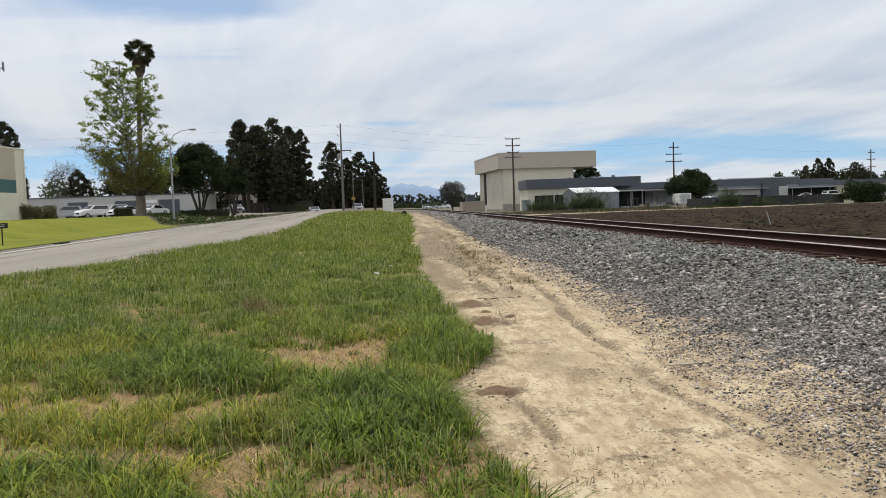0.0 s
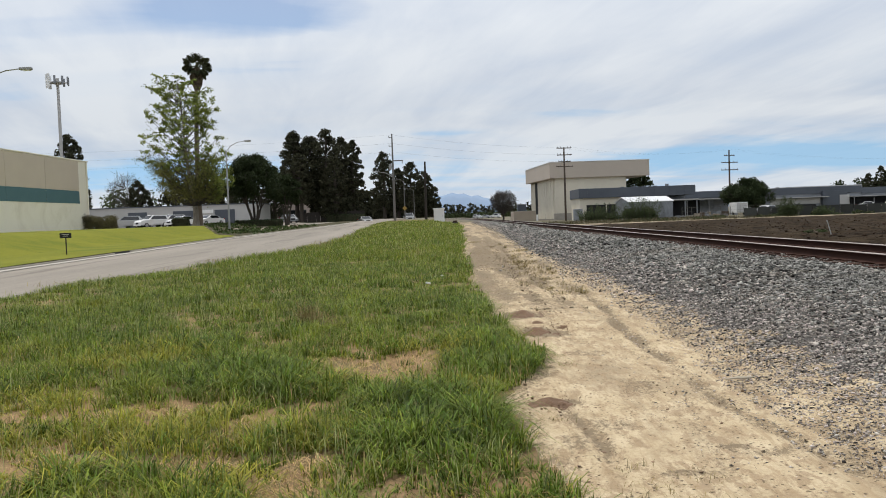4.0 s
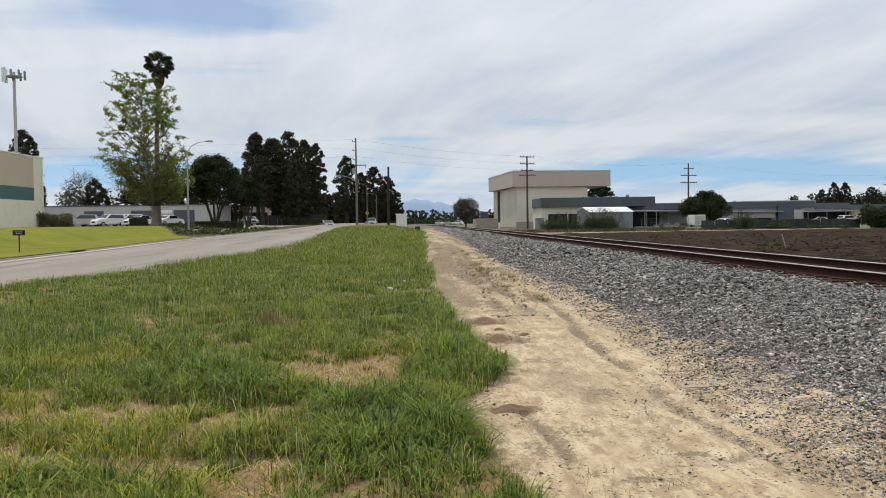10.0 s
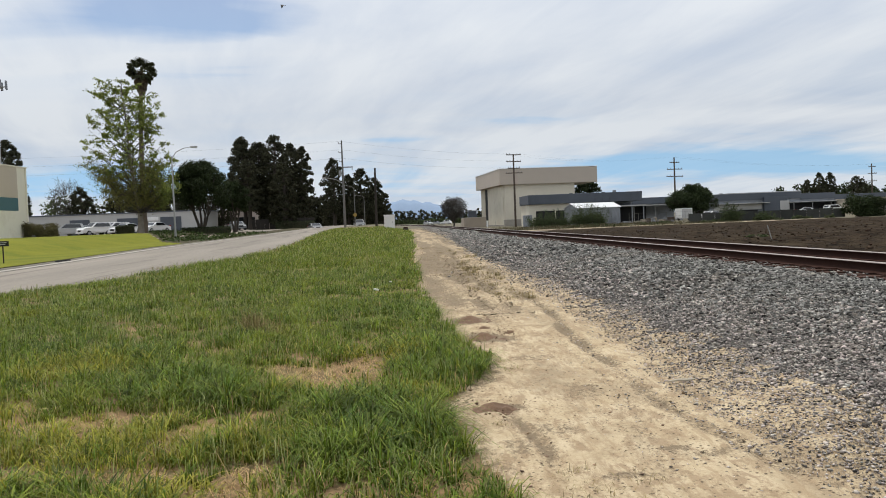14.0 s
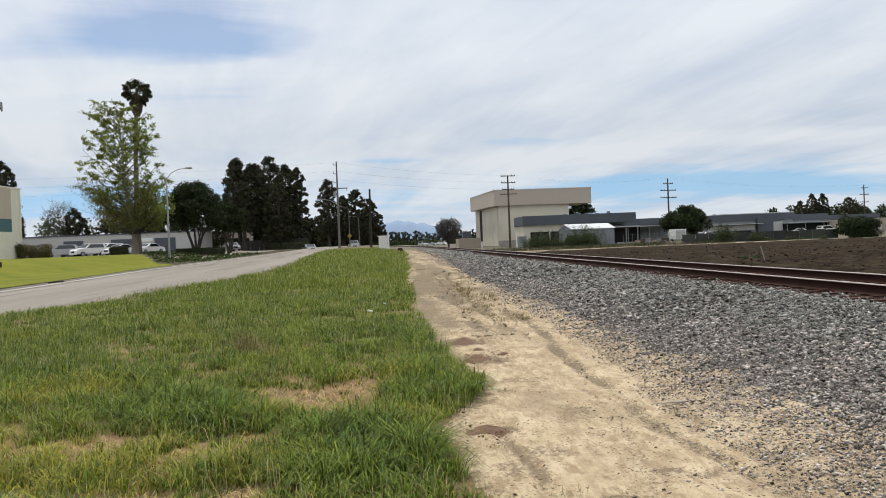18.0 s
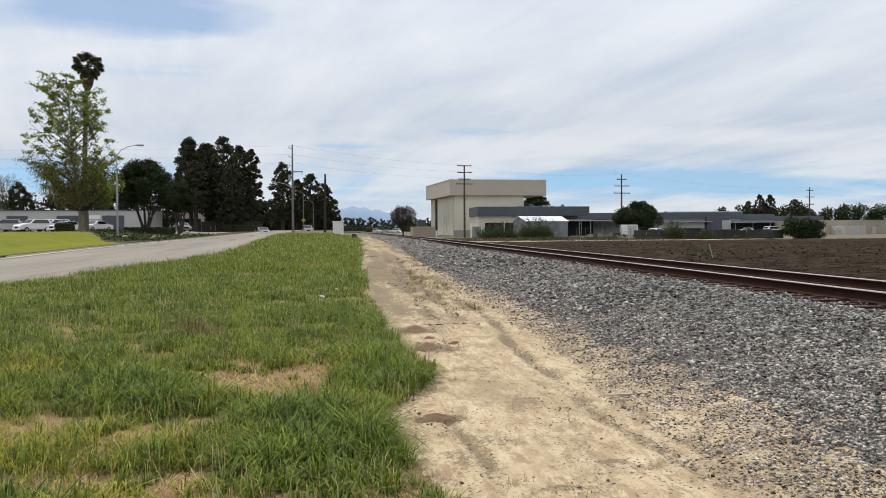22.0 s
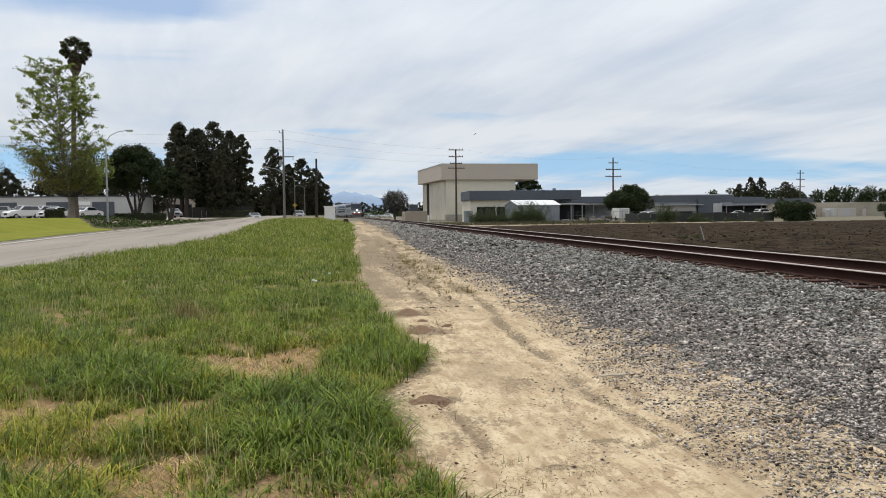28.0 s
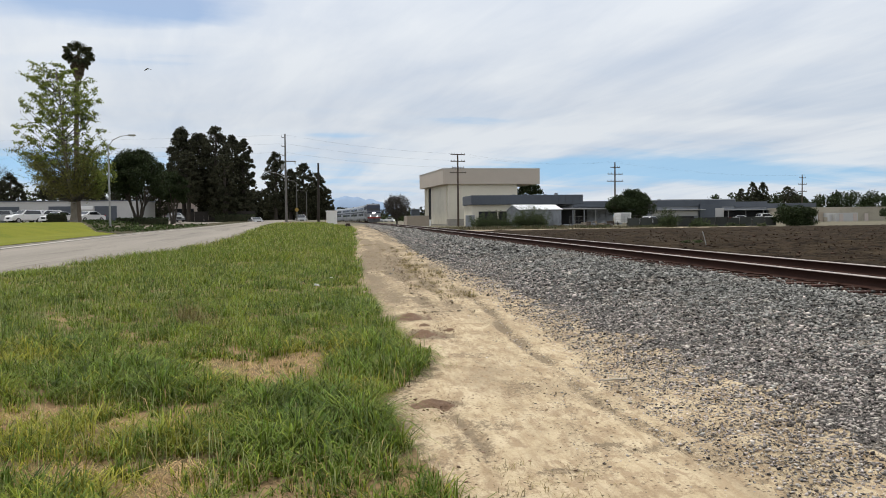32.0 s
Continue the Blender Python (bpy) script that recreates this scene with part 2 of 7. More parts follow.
    t.links.new(add("ShaderNodeBump", {"Height": h, "Strength": 0.9, "Distance": 0.03}).outputs[0], b.inputs["Normal"])
    t.links.new(b.outputs[0], add("ShaderNodeOutputMaterial").inputs[0])
    return m


def M_far(): return material("dry_ground", (0.15, 0.125, 0.08), (0.075, 0.072, 0.04), 0.95, scale=0.08, fine=2.0, bump=0.3)
def M_asphalt(): return material("worn_asphalt", (0.285, 0.250, 0.208), (0.150, 0.132, 0.110), 0.9, scale=0.5, fine=22, bump=0.25, stain=(0.120, 0.103, 0.083), stain_scale=0.8, stretch=(1, 0.08, 1))
def M_concrete(): return material("concrete", (0.42, 0.385, 0.335), (0.29, 0.27, 0.235), 0.9, scale=1.0, fine=30, bump=0.25)
def M_field(): return material("ploughed_soil", (0.048, 0.0345, 0.0225), (0.011, 0.0082, 0.0058), 0.95, scale=2.4, fine=8, bump=1.0, depth=0.14, spread=0.2, stain=(0.058, 0.044, 0.027), stain_scale=0.5, spec=0.04, stretch=(0.7, 1, 1))
# bed much darker than its stones: shade of the gaps put into the colour
def M_ballast(): return material("crushed_stone_bed", (0.110, 0.099, 0.087), (0.026, 0.023, 0.021), 0.9, scale=14, fine=34, bump=1.0, depth=0.05, spread=0.8, stain=(0.24, 0.20, 0.155), stain_scale=0.7)
def M_stone(): return material("crushed_stone", (0.305, 0.298, 0.274), (0.060, 0.058, 0.054), 0.9, scale=6, fine=60, bump=0.3, island=0.88, stain=(0.18, 0.160, 0.138), stain_scale=0.6, spec=0.15)
def M_dusty(): return material("dusty_stone", (0.455, 0.405, 0.365), (0.112, 0.096, 0.084), 0.9, scale=6, fine=60, bump=0.3, island=0.9, spec=0.2)
def M_tie(): return material("creosoted_timber", (0.085, 0.045, 0.034), (0.035, 0.02, 0.016), 0.9, spec=0.08, scale=2, fine=20, bump=0.5, stretch=(1, 8, 8), random_tint=0.25)
def M_rust(): return material("rusted_steel", (0.052, 0.025, 0.018), (0.028, 0.014, 0.011), 0.85, 0.0, scale=2, fine=30, bump=0.2, spec=0.08)
def M_railtop(): return material("worn_rail_head", (0.42, 0.365, 0.335), (0.29, 0.245, 0.222), 0.5, 0.3, scale=3, fine=60, bump=0.05)
def M_lawn(): return material("mown_lawn", (0.190, 0.188, 0.022), (0.112, 0.126, 0.012), 0.95, scale=0.25, fine=6, bump=0.4, stain=(0.105, 0.128, 0.014), stain_scale=0.30, spec=0.1)


# ---- building blocks ----
def smooth(a, b, x):
    u = np.clip((np.asarray(x, float) - a) / (b - a), 0, 1)
    return u * u * (3 - 2 * u)


def road_far(y):
    return np.interp(y, [0, 35, 54, 63, 80, 97, 130, 300], [-14.5, -15.2, -16.1, -16.0, -15.6, -14.9, -14.3, -15.5])


def gz(x, y):
    """Height of the ground."""
    x, y = np.asarray(x, float), np.asarray(y, float)
    left = np.interp(y, [0, 40, 80, 115, 150, 190, 230, 260], [0, .30, .60, .95, 1.3, 1.4, .60, .38])
    dirt = np.interp(y, [0, 70, 140, 400], [0, .46, .44, .40])
    right = np.interp(x, [10, 12.5, 200], [.3, .04, .0])
    z = left + (dirt - left) * smooth(-2.5, 1.2, x)
    z = z + (right - z) * smooth(9, 12, x)
    lot = 1.45 * smooth(2.0, 13.0, road_far(y) - x) * smooth(-10, 30, y)
    return np.maximum(z, lot)


def grass_edge(y):
    return np.interp(y, [2, 4.3, 5.2, 6.2, 7.0, 7.7, 8.6, 9.6, 10.9, 12.2, 16, 20.5, 29, 100, 140],
                     [0.75, 0.64, 0.48, 0.42, 0.58, 0.84, 0.92, 0.72, 0.62, 0.54, 0.44, 0.46, 0.56, 1.45, 1.5])


def verge_edge(y):
    """Line where the grass meets the street."""
    return np.interp(y, [0, 19, 21, 23.5, 30, 35, 45, 56, 73, 100, 140], [-9.7, -9.7, -9.1, -8.1, -7.8, -7.05, -6.8, -7.0, -8.1, -9.2, -9.6])


def track_x(y):
    """Centre line of the track: straight, then a curve that runs out into a straight again."""
    d = np.maximum(0.0, np.asarray(y, float) - 195.0)
    return 7.97 - 6.0e-4 * np.minimum(d, 230.0) ** 2 - 0.276 * np.maximum(0.0, d - 230.0)


def toe(y):
    return np.interp(y, [2, 5, 7, 9, 12.5, 28, 46, 94, 200], [2.1, 2.12, 2.22, 2.35, 2.45, 2.72, 3.0, 3.5, 3.6]) - 7.97 + track_x(y)


TIE_TOP, RAIL_TOP = 0.445, 0.62


def ballast_z(x, y):
    d = np.asarray(x, float)
    near = toe(y)
    c = track_x(y)
    up = np.clip((d - near) / (c - 2.0 - near), 0, 1)
    down = np.clip((c + 4.6 - d) / 2.4, 0, 1)
    top = np.where(np.abs(d - c) < 1.2, 0.438, 0.435)
    g = gz(d, y)
    return g - 0.01 + (np.maximum(top, g + 0.02) - g) * np.minimum(up ** 0.9, down)


def quick(name, V, F, mat, parent=None, label="", smooth_faces=False):
    """One mesh object from arrays of points and of equal-sided faces."""
    V, F = np.asarray(V, np.float32), np.asarray(F, np.int32)
    me = bpy.data.meshes.new(name)
    me.vertices.add(len(V))
    me.vertices.foreach_set("co", V.ravel())
    k = F.shape[1]
    me.loops.add(F.size)
    me.loops.foreach_set("vertex_index", F.ravel())
    me.polygons.add(len(F))
    me.polygons.foreach_set("loop_start", np.arange(0, F.size, k, dtype=np.int32))
    if smooth_faces:
        me.polygons.foreach_set("use_smooth", np.ones(len(F), bool))
    me.materials.append(mat)
    me.update(calc_edges=True)
    ob = new(name, me)
    if parent:
        ob.parent = parent
    if label:
        ob["label"] = label
    return ob


def part(name, bm, mat, parent=None, label="", at=None):
    me = bpy.data.meshes.new(name)
    bm.to_mesh(me)
    bm.free()
    me.materials.append(mat)
    ob = new(name, me)
    if parent:
        ob.parent = parent
    if at:
        ob.location = at
    if label:
        ob["label"] = label
    return ob


def thing(name, m, label, category, group=""):
    ob = new(name)
    ob.empty_display_size = 0.2
    ob.matrix_world = m if isinstance(m, Matrix) else Matrix.Translation(m)
    return tagged(ob, label, category, group)


def box(x0, x1, y0, y1, z0, z1, bev=0.0, bm=None):
    bm = bm or bmesh.new()
    made = bmesh.ops.create_cube(bm, size=1.0, matrix=Matrix.LocRotScale(((x0 + x1) / 2, (y0 + y1) / 2, (z0 + z1) / 2), None, (abs(x1 - x0), abs(y1 - y0), abs(z1 - z0))))
    if bev:
        es = list({e for v in made["verts"] for e in v.link_edges})
        bmesh.ops.bevel(bm, geom=es, offset=bev, segments=2, affect="EDGES", profile=0.6)
    return bm


def tube(p, q, r0, r1=None, n=10, bm=None):
    bm = bm or bmesh.new()
    p, q = Vector(p), Vector(q)
    d = q - p
    m = Matrix.Translation((p + q) / 2) @ d.to_track_quat("Z", "Y").to_matrix().to_4x4()
    bmesh.ops.create_cone(bm, cap_ends=True, segments=n, radius1=r0, radius2=r0 if r1 is None else r1, depth=d.length, matrix=m)
    return bm


def pipe(points, radii, n=8, bm=None):
    """A tapering tube along points."""
    bm = bm or bmesh.new()
    rings = []
    pts = [Vector(p) for p in points]
    for i, p in enumerate(pts):
        d = (pts[min(i + 1, len(pts) - 1)] - pts[max(i - 1, 0)]).normalized()
        a = d.orthogonal().normalized() if i == 0 else (a - d * a.dot(d)).normalized()
        b = d.cross(a)
        rings.append([bm.verts.new(p + radii[i] * (a * math.cos(u) + b * math.sin(u))) for u in (2 * math.pi * k / n for k in range(n))])
    for r, s in zip(rings, rings[1:]):
        for k in range(n):
            bm.faces.new((r[k], r[(k + 1) % n], s[(k + 1) % n], s[k]))
    bm.faces.new(rings[0][::-1])
    bm.faces.new(rings[-1])
    return bm


def prism(outline, depth, bm=None, axis="Y", start=0.0):
    """An outline in two axes, pulled along the third."""
    bm = bm or bmesh.new()
    def place(a, b, c):
        return (a, c, b) if axis == "Y" else (c, a, b) if axis == "X" else (a, b, c)
    A = [bm.verts.new(place(a, b, start)) for a, b in outline]
    B = [bm.verts.new(place(a, b, start + depth)) for a, b in outline]
    n = len(A)
    bm.faces.new(A)
    bm.faces.new(B[::-1])
    for i in range(n):
        bm.faces.new((A[i], B[i], B[(i + 1) % n], A[(i + 1) % n]))
    bmesh.ops.recalc_face_normals(bm, faces=bm.faces)
    return bm


def sheet(name, xs, ys, height, mat, label="", category="", mask=None):
    X, Y = np.meshgrid(xs, ys)
    Z = height(X, Y)
    V = np.stack([X, Y, Z], -1).reshape(-1, 3)
    n, m = len(ys), len(xs)
    i = (np.arange(n - 1)[:, None] * m + np.arange(m - 1)[None, :]).ravel()
    F = np.stack([i, i + 1, i + m + 1, i + m], 1)
    if mask is not None:
        c = V[F].mean(1)
        F = F[mask(c[:, 0], c[:, 1])]
        used, inv = np.unique(F, return_inverse=True)
        V, F = V[used], inv.reshape(F.shape)
    ob = quick(name, V, F, mat, smooth_faces=True)
    return tagged(ob, label, category, kind="structure")


def lattice(ix, iy, seed):
    h = np.sin(ix * 127.1 + iy * 311.7 + seed * 74.7) * 43758.5453
    return h - np.floor(h)


def value_noise(X, Y, s, seed=0.0):
    """Smooth lattice noise, -1 to 1, with about s cells to the metre."""
    x, y = X * s, Y * s
    ix, iy = np.floor(x), np.floor(y)
    fx, fy = x - ix, y - iy
    fx, fy = fx * fx * (3 - 2 * fx), fy * fy * (3 - 2 * fy)
    a, b = lattice(ix, iy, seed), lattice(ix + 1, iy, seed)
    c, d = lattice(ix, iy + 1, seed), lattice(ix + 1, iy + 1, seed)
    return 2 * ((a + (b - a) * fx) * (1 - fy) + (c + (d - c) * fx) * fy) - 1


def wavy(X, Y, s, seed=0.0):
    """Two octaves of turned lattice noise, about -1 to 1."""
    U, V = 0.8 * X - 0.6 * Y, 0.6 * X + 0.8 * Y
    return 0.68 * value_noise(U, V, s, seed) + 0.32 * value_noise(V + 3.7, U - 1.3, s * 2.3, seed + 5)


def spaced(*runs):
    """Grid lines: (start, end, step) runs joined."""
    out = []
    for a, b, s in runs:
        out.extend(np.arange(a, b - 1e-6, s))
    out.append(runs[-1][1])
    return np.array(out)


# ---- the ground ----
# wheel ruts: stretch of the way, line across it, half width, depth, staining
RUTS = (((4.2, 4.9, 5.3, 6.0, 7.2, 8.2, 9.2, 10.1, 11.6, 14.8), (2.2, 2.1, 2.05, 1.98, 2.0, 2.0, 2.04, 2.03, 2.19, 2.32), 0.085, 0.040, 1.0),
        ((6.6, 8.2, 10.2, 12.0, 15.0, 20.0), (1.80, 1.80, 1.83, 1.95, 2.10, 2.2), 0.05, 0.016, 0.45),
        ((3.6, 4.4, 5.1, 5.9, 6.4), (0.84, 0.87, 0.91, 0.80, 0.74), 0.065, 0.026, 0.70),
        ((4.0, 4.9, 5.6, 6.6), (1.45, 1.52, 1.66, 1.78), 0.06, 0.012, 0.38),
        ((9.0, 13.0, 20.0, 30.0, 60.0, 95.0), (1.28, 1.35, 1.45, 1.6, 1.95, 2.25), 0.12, 0.030, 0.55),
        ((5.6, 7.2, 9.0, 11.0), (1.35, 1.33, 1.40, 1.36), 0.07, 0.014, 0.32),
        ((13.0, 20.0, 30.0, 60.0, 95.0), (1.78, 1.85, 2.05, 2.5, 2.9), 0.12, 0.026, 0.50))
BLOTS = ((0.74, 6.16, 0.20, 0.13, 0.9), (0.98, 11.4, 0.30, 0.36, 0.75), (1.02, 9.7, 0.30, 0.45, 0.7), (1.50, 6.7, 0.20, 0.28, 0.42), (1.74, 16.5, 0.22, 1.3, 0.85), (1.45, 20.5, 0.40, 3.0, 0.95), (1.62, 25.5, 0.4, 3.0, 0.9), (0.85, 19.0, 0.18, 2.6, 0.5), (1.15, 30.0, 0.45, 4.0, 0.8), (1.9, 36.0, 0.5, 6.0, 0.8),
         (1.75, 12.9, 0.14, 0.9, 0.6), (1.42, 12.6, 0.30, 1.3, 0.42), (0.72, 5.05, 0.10, 0.24, 0.5), (1.25, 4.45, 0.24, 0.07, 0.55), (1.66, 4.9, 0.10, 0.07, 0.65), (1.05, 5.5, 0.22, 0.14, 0.4), (1.95, 4.78, 0.22, 0.08, 0.5),
         (1.36, 8.3, 0.22, 0.16, 0.45), (0.90, 14.5, 0.26, 1.6, 0.6), (1.35, 13.6, 0.16, 0.9, 0.7), (2.2, 15.0, 0.2, 1.6, 0.55))


def rut(X, Y, ry, rx, w):
    line = np.interp(Y, ry, rx) + 0.035 * wavy(Y * 0.0 + rx[0] * 9.0, Y, 1.1, 2.0)
    here = smooth(ry[0] - 0.3, ry[0] + 0.2, Y) * smooth(ry[-1] + 0.4, ry[-1] - 0.6, Y) * np.clip(0.70 + 0.8 * wavy(X, Y, 1.3, rx[0]), 0.1, 1.2)
    return (X - line) / w, here


def damp(X, Y):
    """Brown staining of the dirt: ruts, disturbed soil, the rim of the grass."""
    D = np.zeros_like(X)
    for ry, rx, w, d, strength in RUTS:
        u, here = rut(X, Y, ry, rx, w * 1.2)
        D = np.maximum(D, 0.85 * strength * here * np.exp(-u * u))
    wob = 0.45 * wavy(X, Y, 3.0, 4.0)
    for cx, cy, rx, ry, strength in BLOTS:
        R = np.sqrt(((X - cx) / rx) ** 2 + ((Y - cy) / ry) ** 2) + wob
        D = np.maximum(D, strength * smooth(1.5, 0.5, R))
    e = X - grass_edge(Y)
    D = np.maximum(D, 0.42 * smooth(0.22, 0.0, e + 0.10 * wavy(X, Y, 2.2, 9.0)))
    far = smooth(11, 17, Y) * smooth(220, 180, Y) * smooth(1.0, 0.2, wavy(X * 2.2, Y * 0.30, 1.0, 5.0)) * smooth(0.5, -0.4, X - toe(Y) - 1.2 * smooth(30, 50, Y))
    return np.clip(np.maximum(D, 0.85 * far * (0.45 + 0.55 * smooth(-0.3, 0.5, wavy(X * 2.6, Y * 0.16, 1.0, 15.0)))) + 0.13 * wavy(X, Y * 0.6, 2.2, 3.0), 0, 1)


def build_ground():
    def height(X, Y):
        Z = gz(X, Y)
        e = grass_edge(Y)
        near = smooth(60, 15, Y)
        dirt = smooth(e - 0.25, e + 0.1, X) * smooth(4.0, 2.6, X) * near
        # wheel ruts and rough going
        for ry, rx, w, d, strength in RUTS:
            u, here = rut(X, Y, ry, rx, w)
            Z = Z + dirt * 0.65 * d * here * (-np.exp(-u * u) + 0.6 * np.exp(-(np.abs(u) - 1.6) ** 2 * 2.2) + 0.22 * np.exp(-u * u) * np.sin((Y + 0.35 * np.abs(X - rx[0])) * 55.0))
        Z = Z + dirt * (0.010 * wavy(X, Y, 1.3) + 0.008 * wavy(X, Y, 4.0, 1.0) + 0.010 * np.abs(wavy(X, Y, 11.0, 2.0)) + 0.007 * wavy(X, Y, 24.0, 3.0))
        grassy = smooth(e + 0.1, e - 0.3, X) * smooth(-2.0, -0.3, X - verge_edge(Y)) * near
        under = smooth(-0.8, -1.6, X - road_far(Y)) * smooth(-45, -43, X) * smooth(94, 92, Y)
        under = np.maximum(under, smooth(-0.4, -1.0, X - verge_edge(Y)) * smooth(0.3, 1.2, X - road_far(Y)) * smooth(300, 290, Y))
        under = np.maximum(under, smooth(13, 15, X) * smooth(178, 172, X) * smooth(82, 79, Y))
        Z = Z - 0.35 * under
        return Z + grassy * (0.03 * wavy(X, Y, 1.1, 4.0) + 0.012 * wavy(X, Y, 4.7, 3.0))
    xs = spaced((-4500, -500, 500), (-500, -100, 50), (-100, -20, 4), (-20, -4, 0.4), (-4, 0, 0.12), (0, 3.2, 0.042), (3.2, 12.4, 0.4), (12.4, 100, 8), (100, 500, 50), (500, 4500, 500))
    ys = spaced((-300, -20, 40), (-20, 3, 2.0), (3, 13, 0.046), (13, 18, 0.08), (18, 30, 0.16), (30, 60, 0.5), (60, 200, 4), (200, 500, 30), (500, 4900, 400))
    ob = sheet("ground", xs, ys, height, M_sand(), "sandy dirt and soil along the railway", "ground")
    me = ob.data
    X, Y = np.meshgrid(xs, ys)
    me.attributes.new("damp", "FLOAT", "POINT").data.foreach_set("value", damp(X, Y).astype(np.float32).ravel())
    for m in (M_soil(), M_far()):
        me.materials.append(m)
    c = np.empty(len(me.polygons) * 3, np.float32)
    me.polygons.foreach_get("center", c)
    c = c.reshape(-1, 3)
    k = np.zeros(len(c), np.int32)
    k[c[:, 0] < grass_edge(c[:, 1]) - 0.06 + 0.08 * wavy(c[:, 0], c[:, 1], 3.0)] = 1
    k[(c[:, 0] < -60) | ((c[:, 0] < -18) & (c[:, 1] > 92)) | (c[:, 0] > 13) | (c[:, 1] > 130) | (c[:, 1] < -20)] = 2
    me.polygons.foreach_set("material_index", k)
    return ob


def build_road():
    ys = spaced((-60, 20, 10), (20, 130, 1.5), (130, 300, 10))
    V, F = [], []
    cols = 9
    for y in ys:
        far = float(road_far(y))
        for k in range(cols):
            x = far + (float(verge_edge(y)) + 0.4 - far) * k / (cols - 1)
            V.append((x, y, float(gz(x, y)) + 0.03 + 0.05 * math.sin(math.pi * k / (cols - 1))))
    for j in range(len(ys) - 1):
        for k in range(cols - 1):
            a = j * cols + k
            F.append((a, a + 1, a + cols + 1, a + cols))
    tagged(quick("road", V, F, M_asphalt(), smooth_faces=True), "worn pale grey asphalt street beside the verge", "road", kind="structure")
    # concrete gutter pan along the kerb
    V, F = [], []
    for y in ys:
        far = float(road_far(y))
        V.extend((far + dx, y, float(gz(far + dx, y)) + dz) for dx, dz in ((0.0, 0.050), (0.30, 0.040), (0.62, 0.062)))
    for j in range(len(ys) - 1):
        for k in range(2):
            a = j * 3 + k
            F.append((a, a + 1, a + 4, a + 3))
    tagged(quick("gutter", V, F, M_concrete(), smooth_faces=True), "pale concrete gutter along the kerb", "gutter", kind="structure")
    # kerb
    V, F = [], []
    prof = ((0.0, 0.0), (-0.005, 0.085), (-0.02, 0.10), (-0.08, 0.10), (-0.08, 0.0))
    for y in ys:
        far = float(road_far(y))
        z = float(gz(far, y))
        V.extend((far + dx, y, z + 0.02 + dz) for dx, dz in prof)
    for j in range(len(ys) - 1):
        for k in range(4):
            a = j * 5 + k
            F.append((a, a + 5, a + 6, a + 1))
    tagged(quick("kerb", V, F, material("grimy_concrete", (0.36, 0.325, 0.27), (0.20, 0.18, 0.15), 0.9, scale=1.5, fine=25, bump=0.4)), "pale concrete kerb along the lawn", "kerb", kind="structure")


def build_lawn():
    xs = np.linspace(0, 1, 90)
    ys = spaced((-40, 20, 6), (20, 60, 1.0), (60, 89, 0.4))
    V, F = [], []
    for y in ys:
        a = float(road_far(y)) - 0.035
        for u in xs:
            x = a - u * 30
            V.append((x, y, float(gz(x, y)) + 0.10 * (1 - u) ** 8 + 0.05 + 0.02 * float(wavy(x, y, 0.7))))
    n = len(xs)
    for j in range(len(ys) - 1):
        for k in range(n - 1):
            i = j * n + k
            x, y, z = V[i + n + 1]
            if y < 63.5 + 2.6 * (-x - 17.0) + 0.4 * math.sin(x * 1.3):
                F.append((i, i + n, i + n + 1, i + 1))
    tagged(quick("lawn", V, F, M_lawn(), smooth_faces=True), "bright mown lawn sloping up from the kerb", "lawn", kind="structure")


def build_lot():
    xs = np.linspace(0, 1, 40)
    ys = spaced((56, 139.6, 1.2))
    V, F = [], []
    for y in ys:
        a = float(road_far(y)) - 0.08
        for u in xs:
            x = a - u * 46
            under = 0.3 * float(smooth(0.0, -2.5, y - 63.5 - 2.6 * (-x - 17.0)) * smooth(89.5, 87.5, y) * smooth(31, 29, a - x))
            V.append((x, y, float(gz(x, y)) + 0.03 + 0.01 * float(wavy(x, y, 0.3)) - under))
    n = len(xs)
    for j in range(len(ys) - 1):
        for k in range(n - 1):
            i = j * n + k
            F.append((i, i + n, i + n + 1, i + 1))
    tagged(quick("parking_lot", V, F, M_asphalt(), smooth_faces=True), "worn grey asphalt drive and parking lot", "parking lot", kind="structure")


